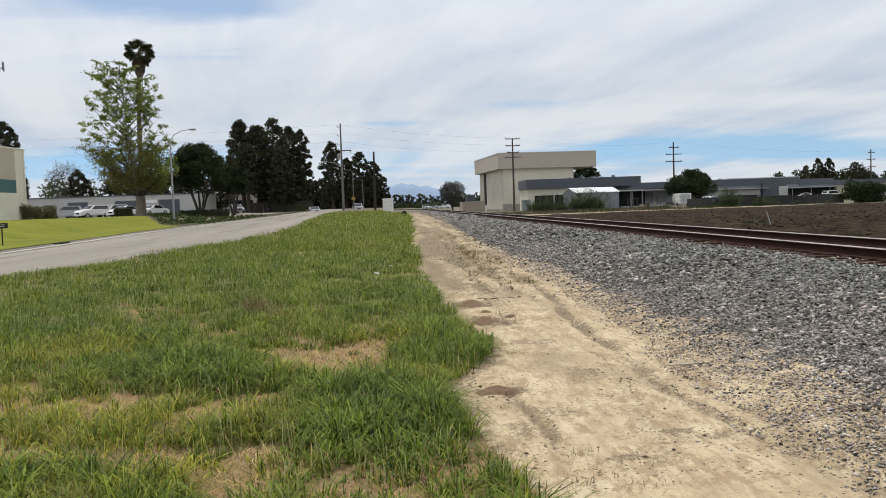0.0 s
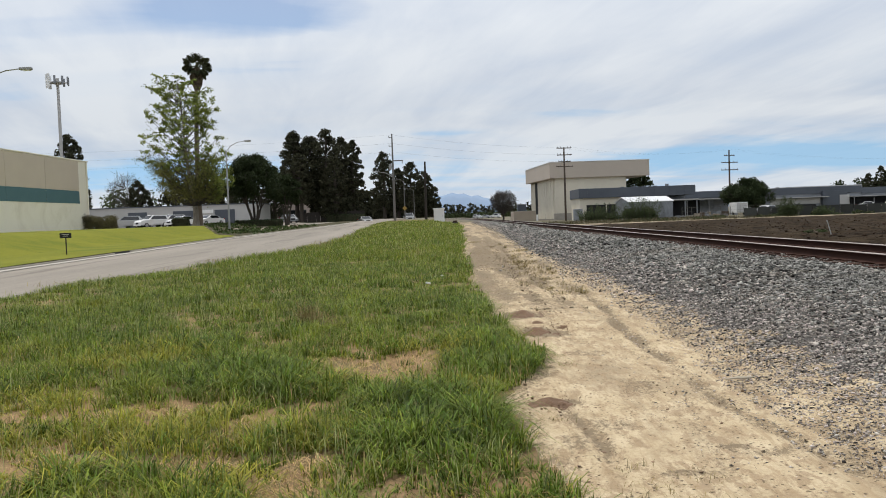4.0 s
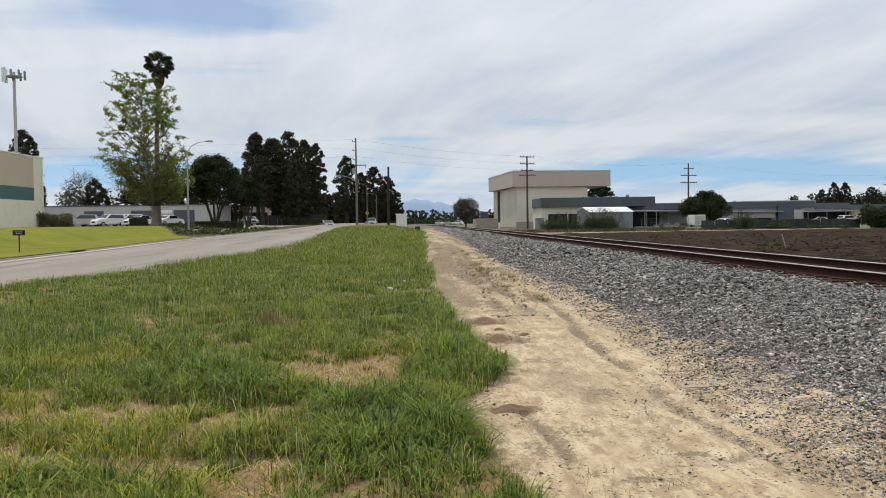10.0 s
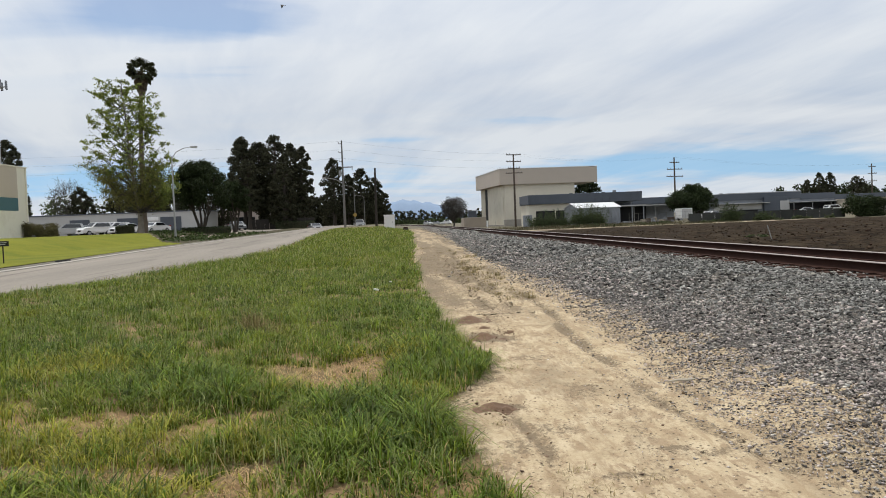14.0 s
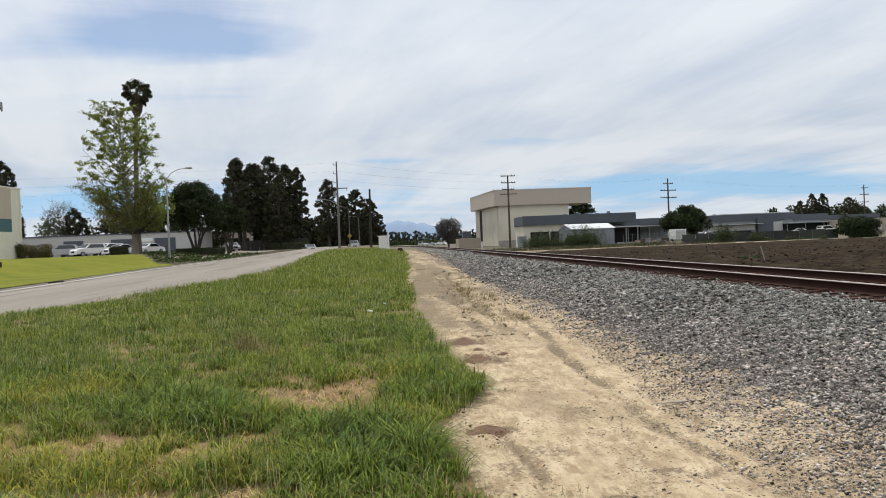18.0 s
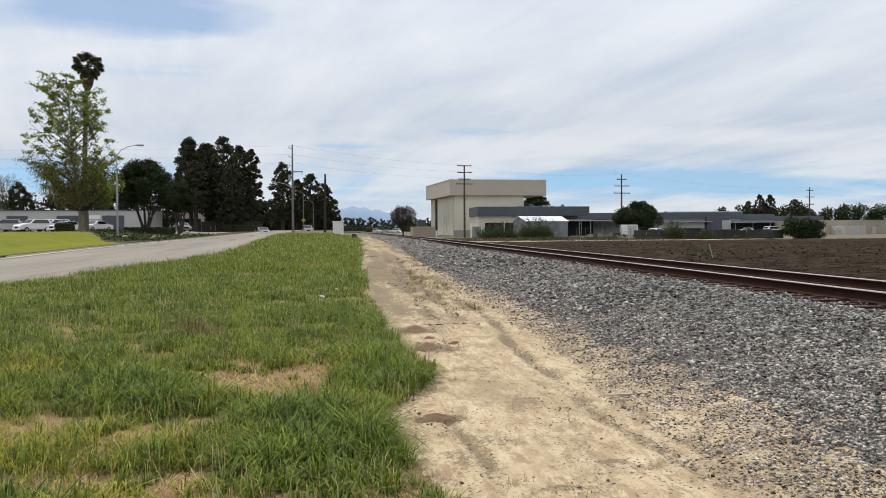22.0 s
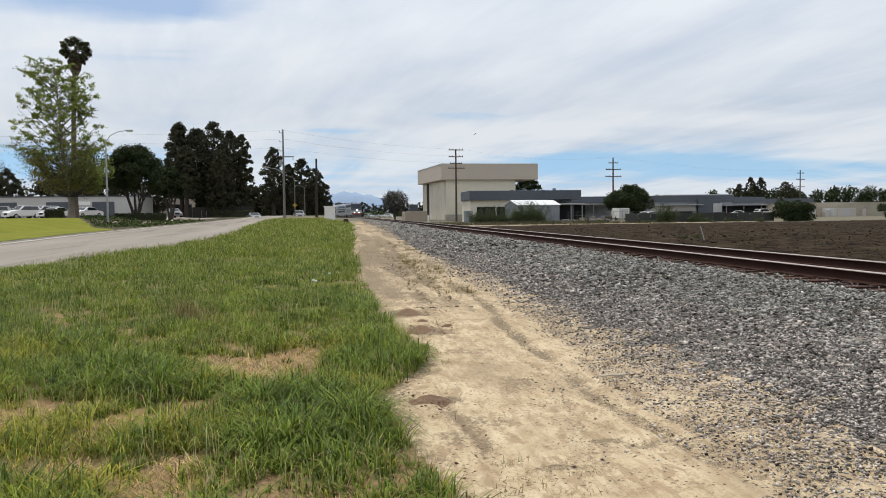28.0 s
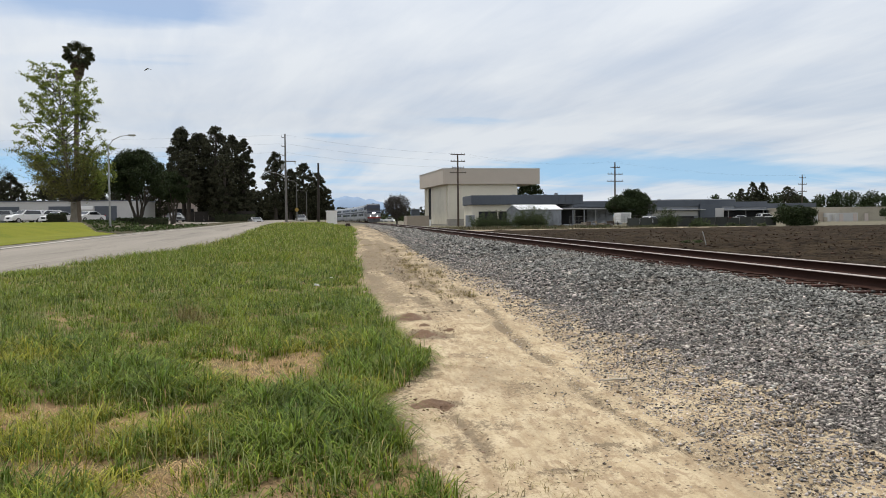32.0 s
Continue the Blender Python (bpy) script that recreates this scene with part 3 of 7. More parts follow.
def build_bed():
    """Ground cover between the lawn's tip and the hedges, coloured dark for the trees' shade."""
    V, F = [], []
    ys = spaced((66, 106, 0.8), (106, 139, 1.6))
    n = 20
    for y in ys:
        left = -29.5 + 0.02 * (y - 74) + 0.3 * math.sin(y * 0.8) + 9.5 * float(smooth(104, 109, y))
        right = float(road_far(y)) - 0.35 + 0.2 * math.sin(y * 1.1)
        for k in range(n):
            x = left + (right - left) * k / (n - 1)
            inside = float(smooth(0.0, 1.2, y - 62.6 - 2.6 * (-x - 17.0)))
            V.append((x, y, float(gz(x, y)) + 0.06 * inside * float(smooth(0, 0.15, min(k, n - 1 - k) / n + 0.02)) + 0.045 - 0.4 * (1 - inside)))
    for j in range(len(ys) - 1):
        for k in range(n - 1):
            i = j * n + k
            F.append((i, i + 1, i + n + 1, i + n))
    tagged(quick("planting_bed", V, F, material("tree_shaded_ground_cover", (0.085, 0.076, 0.044), (0.034, 0.034, 0.019), 0.95, scale=1.2, fine=9, bump=0.9, depth=0.06, stain=(0.10, 0.08, 0.055), stain_scale=0.8, spec=0.08), smooth_faces=True), "ground cover under the street trees, their shade in its dark colour", "planting bed", kind="structure")
    rng = np.random.default_rng(57)
    q = 2400
    x, y = rng.uniform(-28.5, -16.2, q), rng.uniform(70, 104, q)
    ok = y > 64.5 + 2.6 * (-x - 17.0)
    x, y = x[ok], y[ok]
    leaf = material("low_leaves", (0.075, 0.105, 0.030), (0.035, 0.05, 0.018), 0.7, scale=0.8, fine=5, bump=0, island=0.4, translucent=0.15, spec=0.12)
    P = np.stack([x, y, gz(x, y) + rng.uniform(0.10, 0.30, len(x))], 1)
    tagged(leaf_mesh("ground_cover", P, rng.uniform(0.10, 0.22, len(P)), rng, leaf), "low leafy ground cover in the bed", "plants", kind="stuff")
    for k in range(14):
        x, y = float(rng.uniform(-24.2, -17.0)), float(rng.uniform(82, 99))
        s = float(rng.uniform(0.16, 0.36))
        ob = stones(np.array([(x, y, float(gz(x, y)) + 0.07 + s * 0.3)]), np.array([s]), rng, "garden_rock", "pale rounded rock in the planting bed", M_block())
        ob["category"], ob["kind"], ob["group"] = "rock", "", "rocks in the planting bed"


def build_field_margin():
    """Pale dry strip of unploughed earth along the far end of the field."""
    def height(X, Y):
        return gz(X, Y) + 0.10 + 0.04 * wavy(X, Y, 0.7, 3.0)
    xs, ys = spaced((13.5, 100, 0.8)), spaced((83, 104, 0.7))
    sheet("field_margin", xs, ys, height, material("dry_margin_earth", (0.36, 0.285, 0.185), (0.20, 0.155, 0.10), 0.95, scale=0.6, fine=5, bump=0.5, stain=(0.13, 0.115, 0.06), stain_scale=0.35), "pale dry earth strip beside the field", "ground",
          mask=lambda x, y: (y > 83.6 + 0.12 * (x - 17) + 1.0 * np.sin(x * 0.3)) & (y < 88.2 + 0.12 * (x - 17) + 1.2 * wavy(x, y, 0.25, 2.0) - 7.0 * smooth(44, 54, x)))


def build_field():
    def height(X, Y):
        rows = 0.07 * np.sin((Y * 0.93 + X * 0.2) * 5.2) * smooth(160, 40, Y)
        return gz(X, Y) + 0.06 + rows + 0.05 * wavy(X, Y, 1.9) + 0.03 * wavy(X, Y, 6.0, 2.0)
    xs = spaced((11.6, 40, 0.3), (40, 90, 0.5), (90, 180, 3))
    ys = spaced((-20, 12, 2), (12, 40, 0.25), (40, 92, 0.6))
    global CLODS
    CLODS = height
    sheet("ploughed_field", xs, ys, height, M_field(), "dark brown freshly ploughed field beyond the track", "field",
          mask=lambda x, y: y < 84 + 0.12 * (x - 17) + 1.0 * np.sin(x * 0.3))


def stones(P, size, rng, name, label, mat, parent=None, coarse=False):
    """Many angular stones in one mesh."""
    n = len(P)
    if coarse:
        base = np.array([(1, 0, 0), (-1, 0, 0), (0, 1, 0), (0, -1, 0), (0, 0, 1), (0, 0, -1)], float)
        tri = np.array([(0, 2, 4), (2, 1, 4), (1, 3, 4), (3, 0, 4), (2, 0, 5), (1, 2, 5), (3, 1, 5), (0, 3, 5)])
    else:
        base = np.array([(x, y, z) for x in (-.8, .8) for y in (-.8, .8) for z in (-.8, .8)] + [(0, 0, 1.05), (1.05, 0, 0), (0, -1.05, 0)], float)
        tri = np.array([(1, 5, 8), (5, 7, 8), (7, 3, 8), (3, 1, 8), (4, 6, 9), (6, 7, 9), (7, 5, 9), (5, 4, 9), (0, 4, 10), (4, 5, 10), (5, 1, 10), (1, 0, 10),
                        (0, 1, 3), (0, 3, 2), (2, 3, 7), (2, 7, 6)])
    a = rng.normal(size=(n, 4))
    a /= np.linalg.norm(a, axis=1)[:, None]
    w, x, y, z = a.T
    R = np.stack([1 - 2 * (y * y + z * z), 2 * (x * y - z * w), 2 * (x * z + y * w), 2 * (x * y + z * w), 1 - 2 * (x * x + z * z), 2 * (y * z - x * w),
                  2 * (x * z - y * w), 2 * (y * z + x * w), 1 - 2 * (x * x + y * y)], 1).reshape(n, 3, 3)
    S = size[:, None] * rng.uniform(0.20, 1.0, (n, 3)) ** 1.3 * 1.75
    B = base[None] * (1 + rng.uniform(-0.36, 0.36, (n, len(base), 3))) * S[:, None, :]
    V = np.einsum("nij,nkj->nki", R, B) * (1, 1, 0.62) + P[:, None, :]
    F = tri[None] + (np.arange(n) * len(base))[:, None, None]
    ob = quick(name, V.reshape(-1, 3), F.reshape(-1, 3), mat, parent)
    return tagged(ob, label, "stones", kind="stuff")


def build_track():
    rng = np.random.default_rng(4)
    ys = spaced((-40, 2, 2), (2, 14, 0.06), (14, 40, 0.2), (40, 120, 1.0), (120, 210, 5), (210, 900, 15))
    us = np.concatenate([np.linspace(0, 0.22, 30), np.linspace(0.24, 1, 36)])
    V, F = [], []
    for y in ys:
        a, b = float(toe(y)) - 0.15, float(track_x(y)) + 4.7
        x = a + (b - a) * us
        z = ballast_z(x, np.full_like(x, y)) + 0.010 * wavy(x, np.full_like(x, y), 5.0, 8.0) * (y < 60)
        V.extend(zip(x, np.full_like(x, y), z))
    n = len(us)
    for j in range(len(ys) - 1):
        for k in range(n - 1):
            i = j * n + k
            F.append((i, i + 1, i + n + 1, i + n))
    tagged(quick("ballast", V, F, M_ballast(), smooth_faces=True), "sloping bed of grey crushed stone", "ballast", kind="structure")
    bed = scene.objects["ballast"].data
    # darker, browner bed between the rails
    bed.materials.append(material("dark_brown_stone_bed", (0.075, 0.05, 0.04), (0.03, 0.022, 0.02), 0.9, scale=12, fine=30, bump=0.8, depth=0.04))
    c = np.empty(len(bed.polygons) * 3, np.float32)
    bed.polygons.foreach_get("center", c)
    c = c.reshape(-1, 3)
    bed.materials.append(M_sand())
    kind = (np.abs(c[:, 0] - track_x(c[:, 1])) < 1.25).astype(np.int32)
    kind[c[:, 0] < toe(c[:, 1]) + 0.65 + 0.35 * smooth(11.0, 6.0, c[:, 1]) - 0.65 * smooth(14, 30, c[:, 1]) + 0.3 * wavy(c[:, 0], c[:, 1], 1.7, 6.0) + 0.35 * wavy(c[:, 0], c[:, 1], 7.0, 2.0)] = 2
    bed.polygons.foreach_set("material_index", kind)
    bx, by = np.array(V)[:, 0], np.array(V)[:, 1]
    bed.attributes.new("damp", "FLOAT", "POINT").data.foreach_set("value", (0.30 + 0.3 * wavy(bx, by, 2.0, 3.0) + 0.3 * smooth(20, 45, by)).astype(np.float32))
    def dust_share(P):
        """Share of dusty stones: at the foot of the slope, and along a trodden line on it."""
        x, y = P[:, 0], P[:, 1]
        foot = 0.92 * smooth(3.1 + 1.3 * smooth(12, 8, y), 0.1, x - toe(y) - 0.9 * smooth(7.5, 4.5, y) + 0.5 * wavy(x, y, 1.2, 4.0)) * (0.4 + 0.6 * smooth(26, 14, y))
        line = 0.62 * np.exp(-((x - 3.9 + 0.02 * np.maximum(0, 30 - y)) / 0.38) ** 2) * smooth(11, 17, y)
        return np.maximum(foot, line)
    # loose stones on the bed
    def scatter(y0, y1, per, size):
        area = (y1 - y0) * 4.2
        k = int(area * per)
        y = rng.uniform(y0, y1, k)
        a = toe(y) - 1.0 + 0.25 * wavy(y * 0 + 3, y, 0.8, 3.0)
        b = track_x(y) - 1.28
        u = rng.uniform(0, 1, k)
        x = a + (b - a) * u
        edge = x - toe(y) - 0.10 * smooth(6.0, 4.2, y) + 0.16 * wavy(x, y, 2.6, 7.0)
        keep = rng.uniform(0, 1, k) < 0.10 * smooth(-0.9, -0.2, edge) + 0.90 * smooth(-0.22, 0.30, edge)
        keep &= (x < 0.76 * y + 0.9) | (y1 < 3.7)
        x, y = x[keep], y[keep]
        s = (0.38 + 0.95 * rng.uniform(0, 1, len(x)) ** 1.6) * size * (0.50 + 0.50 * smooth(-0.3, 2.0, x - toe(y)))
        return np.stack([x, y, np.maximum(ballast_z(x, y), gz(x, y)) + s * 0.38], 1), s
    for y0, y1, per, size, coarse in ((3.6, 7.5, 3900, 0.0168, True), (7.5, 12.0, 1650, 0.0208, True), (12.0, 24, 500, 0.033, True)):
        P, s = scatter(y0, y1, per, size)
        pale = dust_share(P)
        dusty = rng.uniform(0, 1, len(P)) < pale
        stones(P[~dusty], s[~dusty], rng, "ballast_stones", "angular grey crushed stones of the track bed", M_stone(), coarse=coarse)
        stones(P[dusty], s[dusty], rng, "dusty_stones", "dusty tan stones at the foot of the track bed", M_dusty(), coarse=coarse)
    for y0, y1, per, size in ((24, 60, 100, 0.054), (60, 125, 28, 0.085), (-5, 3.6, 160, 0.034)):
        P, s = scatter(y0, y1, per, size)
        dusty = rng.uniform(0, 1, len(P)) < dust_share(P)
        stones(P[~dusty], s[~dusty], rng, "ballast_stones", "angular grey crushed stones of the track bed", M_stone(), coarse=True)
        stones(P[dusty], s[dusty], rng, "dusty_stones", "dusty tan stones at the foot of the track bed", M_dusty(), coarse=True)
    # stones between the ties
    k = 9000
    y = rng.uniform(8, 40, k)
    x = track_x(y) + np.where(rng.uniform(0, 1, k) < 0.6, rng.uniform(-1.65, -0.82, k), rng.uniform(-0.7, 0.7, k))
    gap = np.abs(((y / 0.5) % 1.0) - 0.5) * 0.5
    keep = gap > 0.115
    x, y = x[keep], y[keep]
    s = rng.uniform(0.016, 0.034, len(x))
    stones(np.stack([x, y, np.full_like(x, 0.445)], 1), s, rng, "crib_stones", "grey crushed stones between the ties", M_stone(), coarse=True)

    track = thing("railway_track", (0, 0, 0), "rusty single railway track on timber ties", "railway")
    # rails
    prof = ((-0.0365, RAIL_TOP - 0.016), (-0.034, RAIL_TOP - 0.037), (-0.009, RAIL_TOP - 0.05), (-0.009, RAIL_TOP - 0.14), (-0.07, RAIL_TOP - 0.158), (-0.07, RAIL_TOP - 0.172),
            (0.07, RAIL_TOP - 0.172), (0.07, RAIL_TOP - 0.158), (0.009, RAIL_TOP - 0.14), (0.009, RAIL_TOP - 0.05), (0.034, RAIL_TOP - 0.037), (0.0365, RAIL_TOP - 0.016))
    top = ((0.0365, RAIL_TOP - 0.016), (0.036, RAIL_TOP - 0.008), (0.028, RAIL_TOP - 0.001), (0.012, RAIL_TOP), (-0.012, RAIL_TOP), (-0.028, RAIL_TOP - 0.001), (-0.036, RAIL_TOP - 0.008), (-0.0365, RAIL_TOP - 0.016))
    yr = spaced((-60, 200, 10), (200, 900, 10))
    for side in (-0.7525, 0.7525):
        for pr, mat, nm, closed in ((prof, M_rust(), "rail", False), (top, M_railtop(), "running_surface", False)):
            V, F = [], []
            n = len(pr)
            for y in yr:
                c = float(track_x(y)) + side
                V.extend((c + dx, y, z) for dx, z in pr)
            for j in range(len(yr) - 1):
                for k in range(n - 1):
                    i = j * n + k
                    F.append((i, i + n, i + n + 1, i + 1))
            if nm == "rail":
                rail = quick(nm, V, F, mat, track, "rust-brown steel rail")
            else:
                quick(nm, V, F, mat, rail, "worn pale rail head")
    return track


def build_ties(track):
    rng = random.Random(8)
    def tie_mesh():
        bm = box(-1.3, 1.3, -0.115, 0.115, -0.18, 0.0, 0.012)
        for v in bm.verts:
            v.co += Vector((rng.uniform(-.012, .012), rng.uniform(-.008, .008), rng.uniform(-.006, .006)))
        me = bpy.data.meshes.new("tie")
        bm.to_mesh(me)
        bm.free()
        me.materials.append(M_tie())
        return me
    kinds = [tie_mesh() for _ in range(5)]
    plate = bpy.data.meshes.new("tie_plate")
    bm = box(-0.18, 0.18, -0.095, 0.095, 0.0, 0.018, 0.004)
    bm.to_mesh(plate)
    bm.free()
    plate.materials.append(M_rust())
    for k in range(230):
        y = 3.0 + 0.5 * k
        t = new("tie", kinds[k % 5])
        t.parent = track
        t.matrix_basis = pose(float(track_x(y)) + rng.uniform(-.04, .04), y + rng.uniform(-.02, .02), TIE_TOP + 0.01 + rng.uniform(-.012, .004), 0, rng.uniform(-.4, .4), rng.uniform(-1.2, 1.2))
        if 8 < y < 36:
            for side in (-0.7525, 0.7525):
                p = new("tie_plate", plate)
                p.parent = t
                p.matrix_basis = Matrix.Translation((side, 0, 0.0))


build_ground()
build_road()
build_lawn()
build_lot()
build_field()
build_field_margin()
TRACK = build_track()


# ---- plants ----
def M_grass(): return material("wild_grass", (0.182, 0.232, 0.029), (0.055, 0.096, 0.011), 0.62, scale=1.0, fine=4, bump=0, spread=0.25, island=0.66, translucent=0.38, stain=(0.195, 0.218, 0.029), stain_scale=0.9, spec=0.15)
def M_lush(): return material("lush_grass_blades", (0.182, 0.240, 0.034), (0.048, 0.090, 0.011), 0.6, scale=1.4, fine=6, bump=0, spread=0.3, island=0.70, translucent=0.38, spec=0.18)
def M_yellow(): return material("yellow_green_blades", (0.37, 0.345, 0.050), (0.19, 0.205, 0.028), 0.6, scale=1.4, fine=6, bump=0, spread=0.3, island=0.45, translucent=0.38, spec=0.15)
def M_seed(): return material("pale_seed_stalks", (0.43, 0.43, 0.20), (0.24, 0.27, 0.10), 0.7, scale=2, fine=9, bump=0, island=0.4, translucent=0.25, spec=0.15)
def M_straw(): return material("dry_grass", (0.58, 0.415, 0.200), (0.30, 0.198, 0.088), 0.8, scale=2, fine=9, bump=0, island=0.45, translucent=0.15)
def M_weed(): return material("dead_weed", (0.30, 0.235, 0.10), (0.125, 0.100, 0.040), 0.9, scale=2, fine=9, bump=0, island=0.45, translucent=0.1)
def M_pine(): return material("dark_needles", (0.074, 0.073, 0.042), (0.026, 0.029, 0.017), 0.75, scale=0.5, fine=4, bump=0, island=0.55, translucent=0.12, spec=0.12)
def M_darkleaf(): return material("dark_leaves", (0.048, 0.064, 0.024), (0.018, 0.028, 0.012), 0.7, scale=0.8, fine=5, bump=0, island=0.40, translucent=0.12, spec=0.12)
def M_lightleaf(): return material("fresh_leaves", (0.275, 0.315, 0.070), (0.080, 0.112, 0.028), 0.6, scale=0.6, fine=5, bump=0, island=0.62, translucent=0.42, spec=0.15)
def M_oldleaf(): return material("brownish_leaves", (0.235, 0.225, 0.070), (0.105, 0.108, 0.034), 0.6, scale=0.6, fine=5, bump=0, island=0.45, translucent=0.40, spec=0.15)
def M_shrubleaf(): return material("grey_green_leaves", (0.10, 0.125, 0.055), (0.045, 0.06, 0.028), 0.7, scale=0.8, fine=5, bump=0, island=0.35, translucent=0.2, spec=0.12)
def M_brownbush(): return material("brownish_clipped_leaves", (0.20, 0.18, 0.09), (0.09, 0.08, 0.042), 0.7, scale=0.8, fine=5, bump=0, island=0.4, translucent=0.15, spec=0.12)
def M_bark(): return material("bark", (0.20, 0.16, 0.12), (0.10, 0.08, 0.06), 0.95, scale=3, fine=14, bump=0.6, stretch=(1, 1, 0.25))
def M_darkbark(): return material("dark_bark", (0.085, 0.070, 0.056), (0.040, 0.033, 0.027), 0.95, scale=3, fine=14, bump=0.6, stretch=(1, 1, 0.25))
def M_palebark(): return material("pale_bark", (0.30, 0.265, 0.21), (0.15, 0.13, 0.10), 0.9, scale=2.0, fine=9, bump=0.3, stain=(0.13, 0.11, 0.085), stain_scale=1.4)
def M_twig(): return material("bare_twigs", (0.085, 0.074, 0.064), (0.045, 0.040, 0.035), 0.95, scale=3, fine=12, bump=0)


PATCHES = ((-0.85, 7.60, 0.60, 0.72), (-1.3, 8.2, 0.25, 0.3), (-0.40, 8.3, 0.26, 0.34), (-1.30, 5.75, 0.36, 0.26), (-1.62, 5.85, 0.2, 0.16),
           (-2.45, 6.25, 0.36, 0.28), (-2.95, 6.1, 0.3, 0.2), (-1.75, 4.75, 0.42, 0.26), (-2.3, 4.95, 0.3, 0.2), (-0.95, 4.75, 0.16, 0.22), (-1.0, 4.3, 0.3, 0.3))


def bare(x, y):
    """1 in the worn patches, 0 in full grass."""
    b = np.zeros_like(x)
    wob = 0.35 * wavy(x, y, 4.0, 7.0)
    for cx, cy, rx, ry in PATCHES:
        d = np.sqrt(((x - cx) / rx) ** 2 + ((y - cy) / ry) ** 2) + wob
        b = np.maximum(b, smooth(1.15, 0.65, d))
    return b


def blades(P, H, W, A, bend, fine):
    """Arching tapered blades from roots P, leaning towards the angles A: points and triangles."""
    n = len(P)
    out = np.stack([np.cos(A), np.sin(A), np.zeros(n)], 1)
    side = np.stack([-np.sin(A), np.cos(A), np.zeros(n)], 1) * (W * 0.5)[:, None]
    L = bend * H
    up = np.array((0, 0, 1.0))
    if fine == 2:
        droop = np.minimum(bend, 1.6)
        m1 = P + up * (H * (0.52 - 0.05 * droop))[:, None] + out * (0.18 * L)[:, None]
        m2 = P + up * (H * (0.86 - 0.14 * droop))[:, None] + out * (0.58 * L)[:, None]
        tip = P + up * (H * (0.99 - 0.46 * droop))[:, None] + out * L[:, None]
        V = np.stack([P - side * 0.8, P + side * 0.8, m1 + side, m1 - side, m2 + side * 0.7, m2 - side * 0.7, tip], 1)
        F = np.array([(0, 1, 2), (0, 2, 3), (3, 2, 4), (3, 4, 5), (5, 4, 6)])
    elif fine:
        droop = np.minimum(bend, 1.6)
        m1 = P + up * (H * (0.68 - 0.08 * droop))[:, None] + out * (0.36 * L)[:, None]
        tip = P + up * (H * (0.97 - 0.34 * droop))[:, None] + out * L[:, None]
        V = np.stack([P - side, P + side, m1 + side * 0.8, m1 - side * 0.8, tip], 1)
        F = np.array([(0, 1, 2), (0, 2, 3), (3, 2, 4)])
    else:
        tip = P + up * (0.95 * H)[:, None] + out * (0.8 * L)[:, None]
        V = np.stack([P - side, P + side, tip], 1)
        F = np.array([(0, 1, 2)])
    k = V.shape[1]
    return V.reshape(-1, 3), (F[None] + (np.arange(n) * k)[:, None, None]).reshape(-1, 3)


YELLOW = ((-2.5, 5.0, 0.75, 0.7), (-2.15, 5.75, 0.65, 0.5), (-1.3, 4.4, 0.4, 0.35), (-3.6, 6.6, 0.7, 0.5), (0.2, 6.9, 0.3, 0.2), (-1.55, 5.35, 0.35, 0.35), (-0.95, 5.25, 0.28, 0.30), (-1.0, 7.1, 0.40, 0.30), (-2.9, 5.4, 0.5, 0.4), (-0.2, 8.6, 0.5, 0.5), (-3.4, 8.6, 0.7, 0.5))
LUSH = ((-2.05, 4.55, 0.34, 0.30), (-0.15, 5.15, 0.55, 0.75), (-0.25, 6.2, 0.45, 0.6), (0.35, 7.9, 0.55, 0.75), (-1.55, 6.95, 0.50, 0.40), (-2.2, 7.5, 0.45, 0.40), (0.25, 9.2, 0.35, 0.4),
        (-0.75, 6.55, 0.35, 0.3), (-2.9, 9.2, 0.6, 0.5), (0.15, 12.5, 0.4, 1.4))


def spots(x, y, places, seed):
    """1 inside ragged ellipses, 0 outside."""
    b = np.zeros_like(x)
    wob = 0.40 * wavy(x, y, 3.0, seed)
    for cx, cy, rx, ry in places:
        b = np.maximum(b, smooth(1.25, 0.55, np.sqrt(((x - cx) / rx) ** 2 + ((y - cy) / ry) ** 2) + wob))
    return b


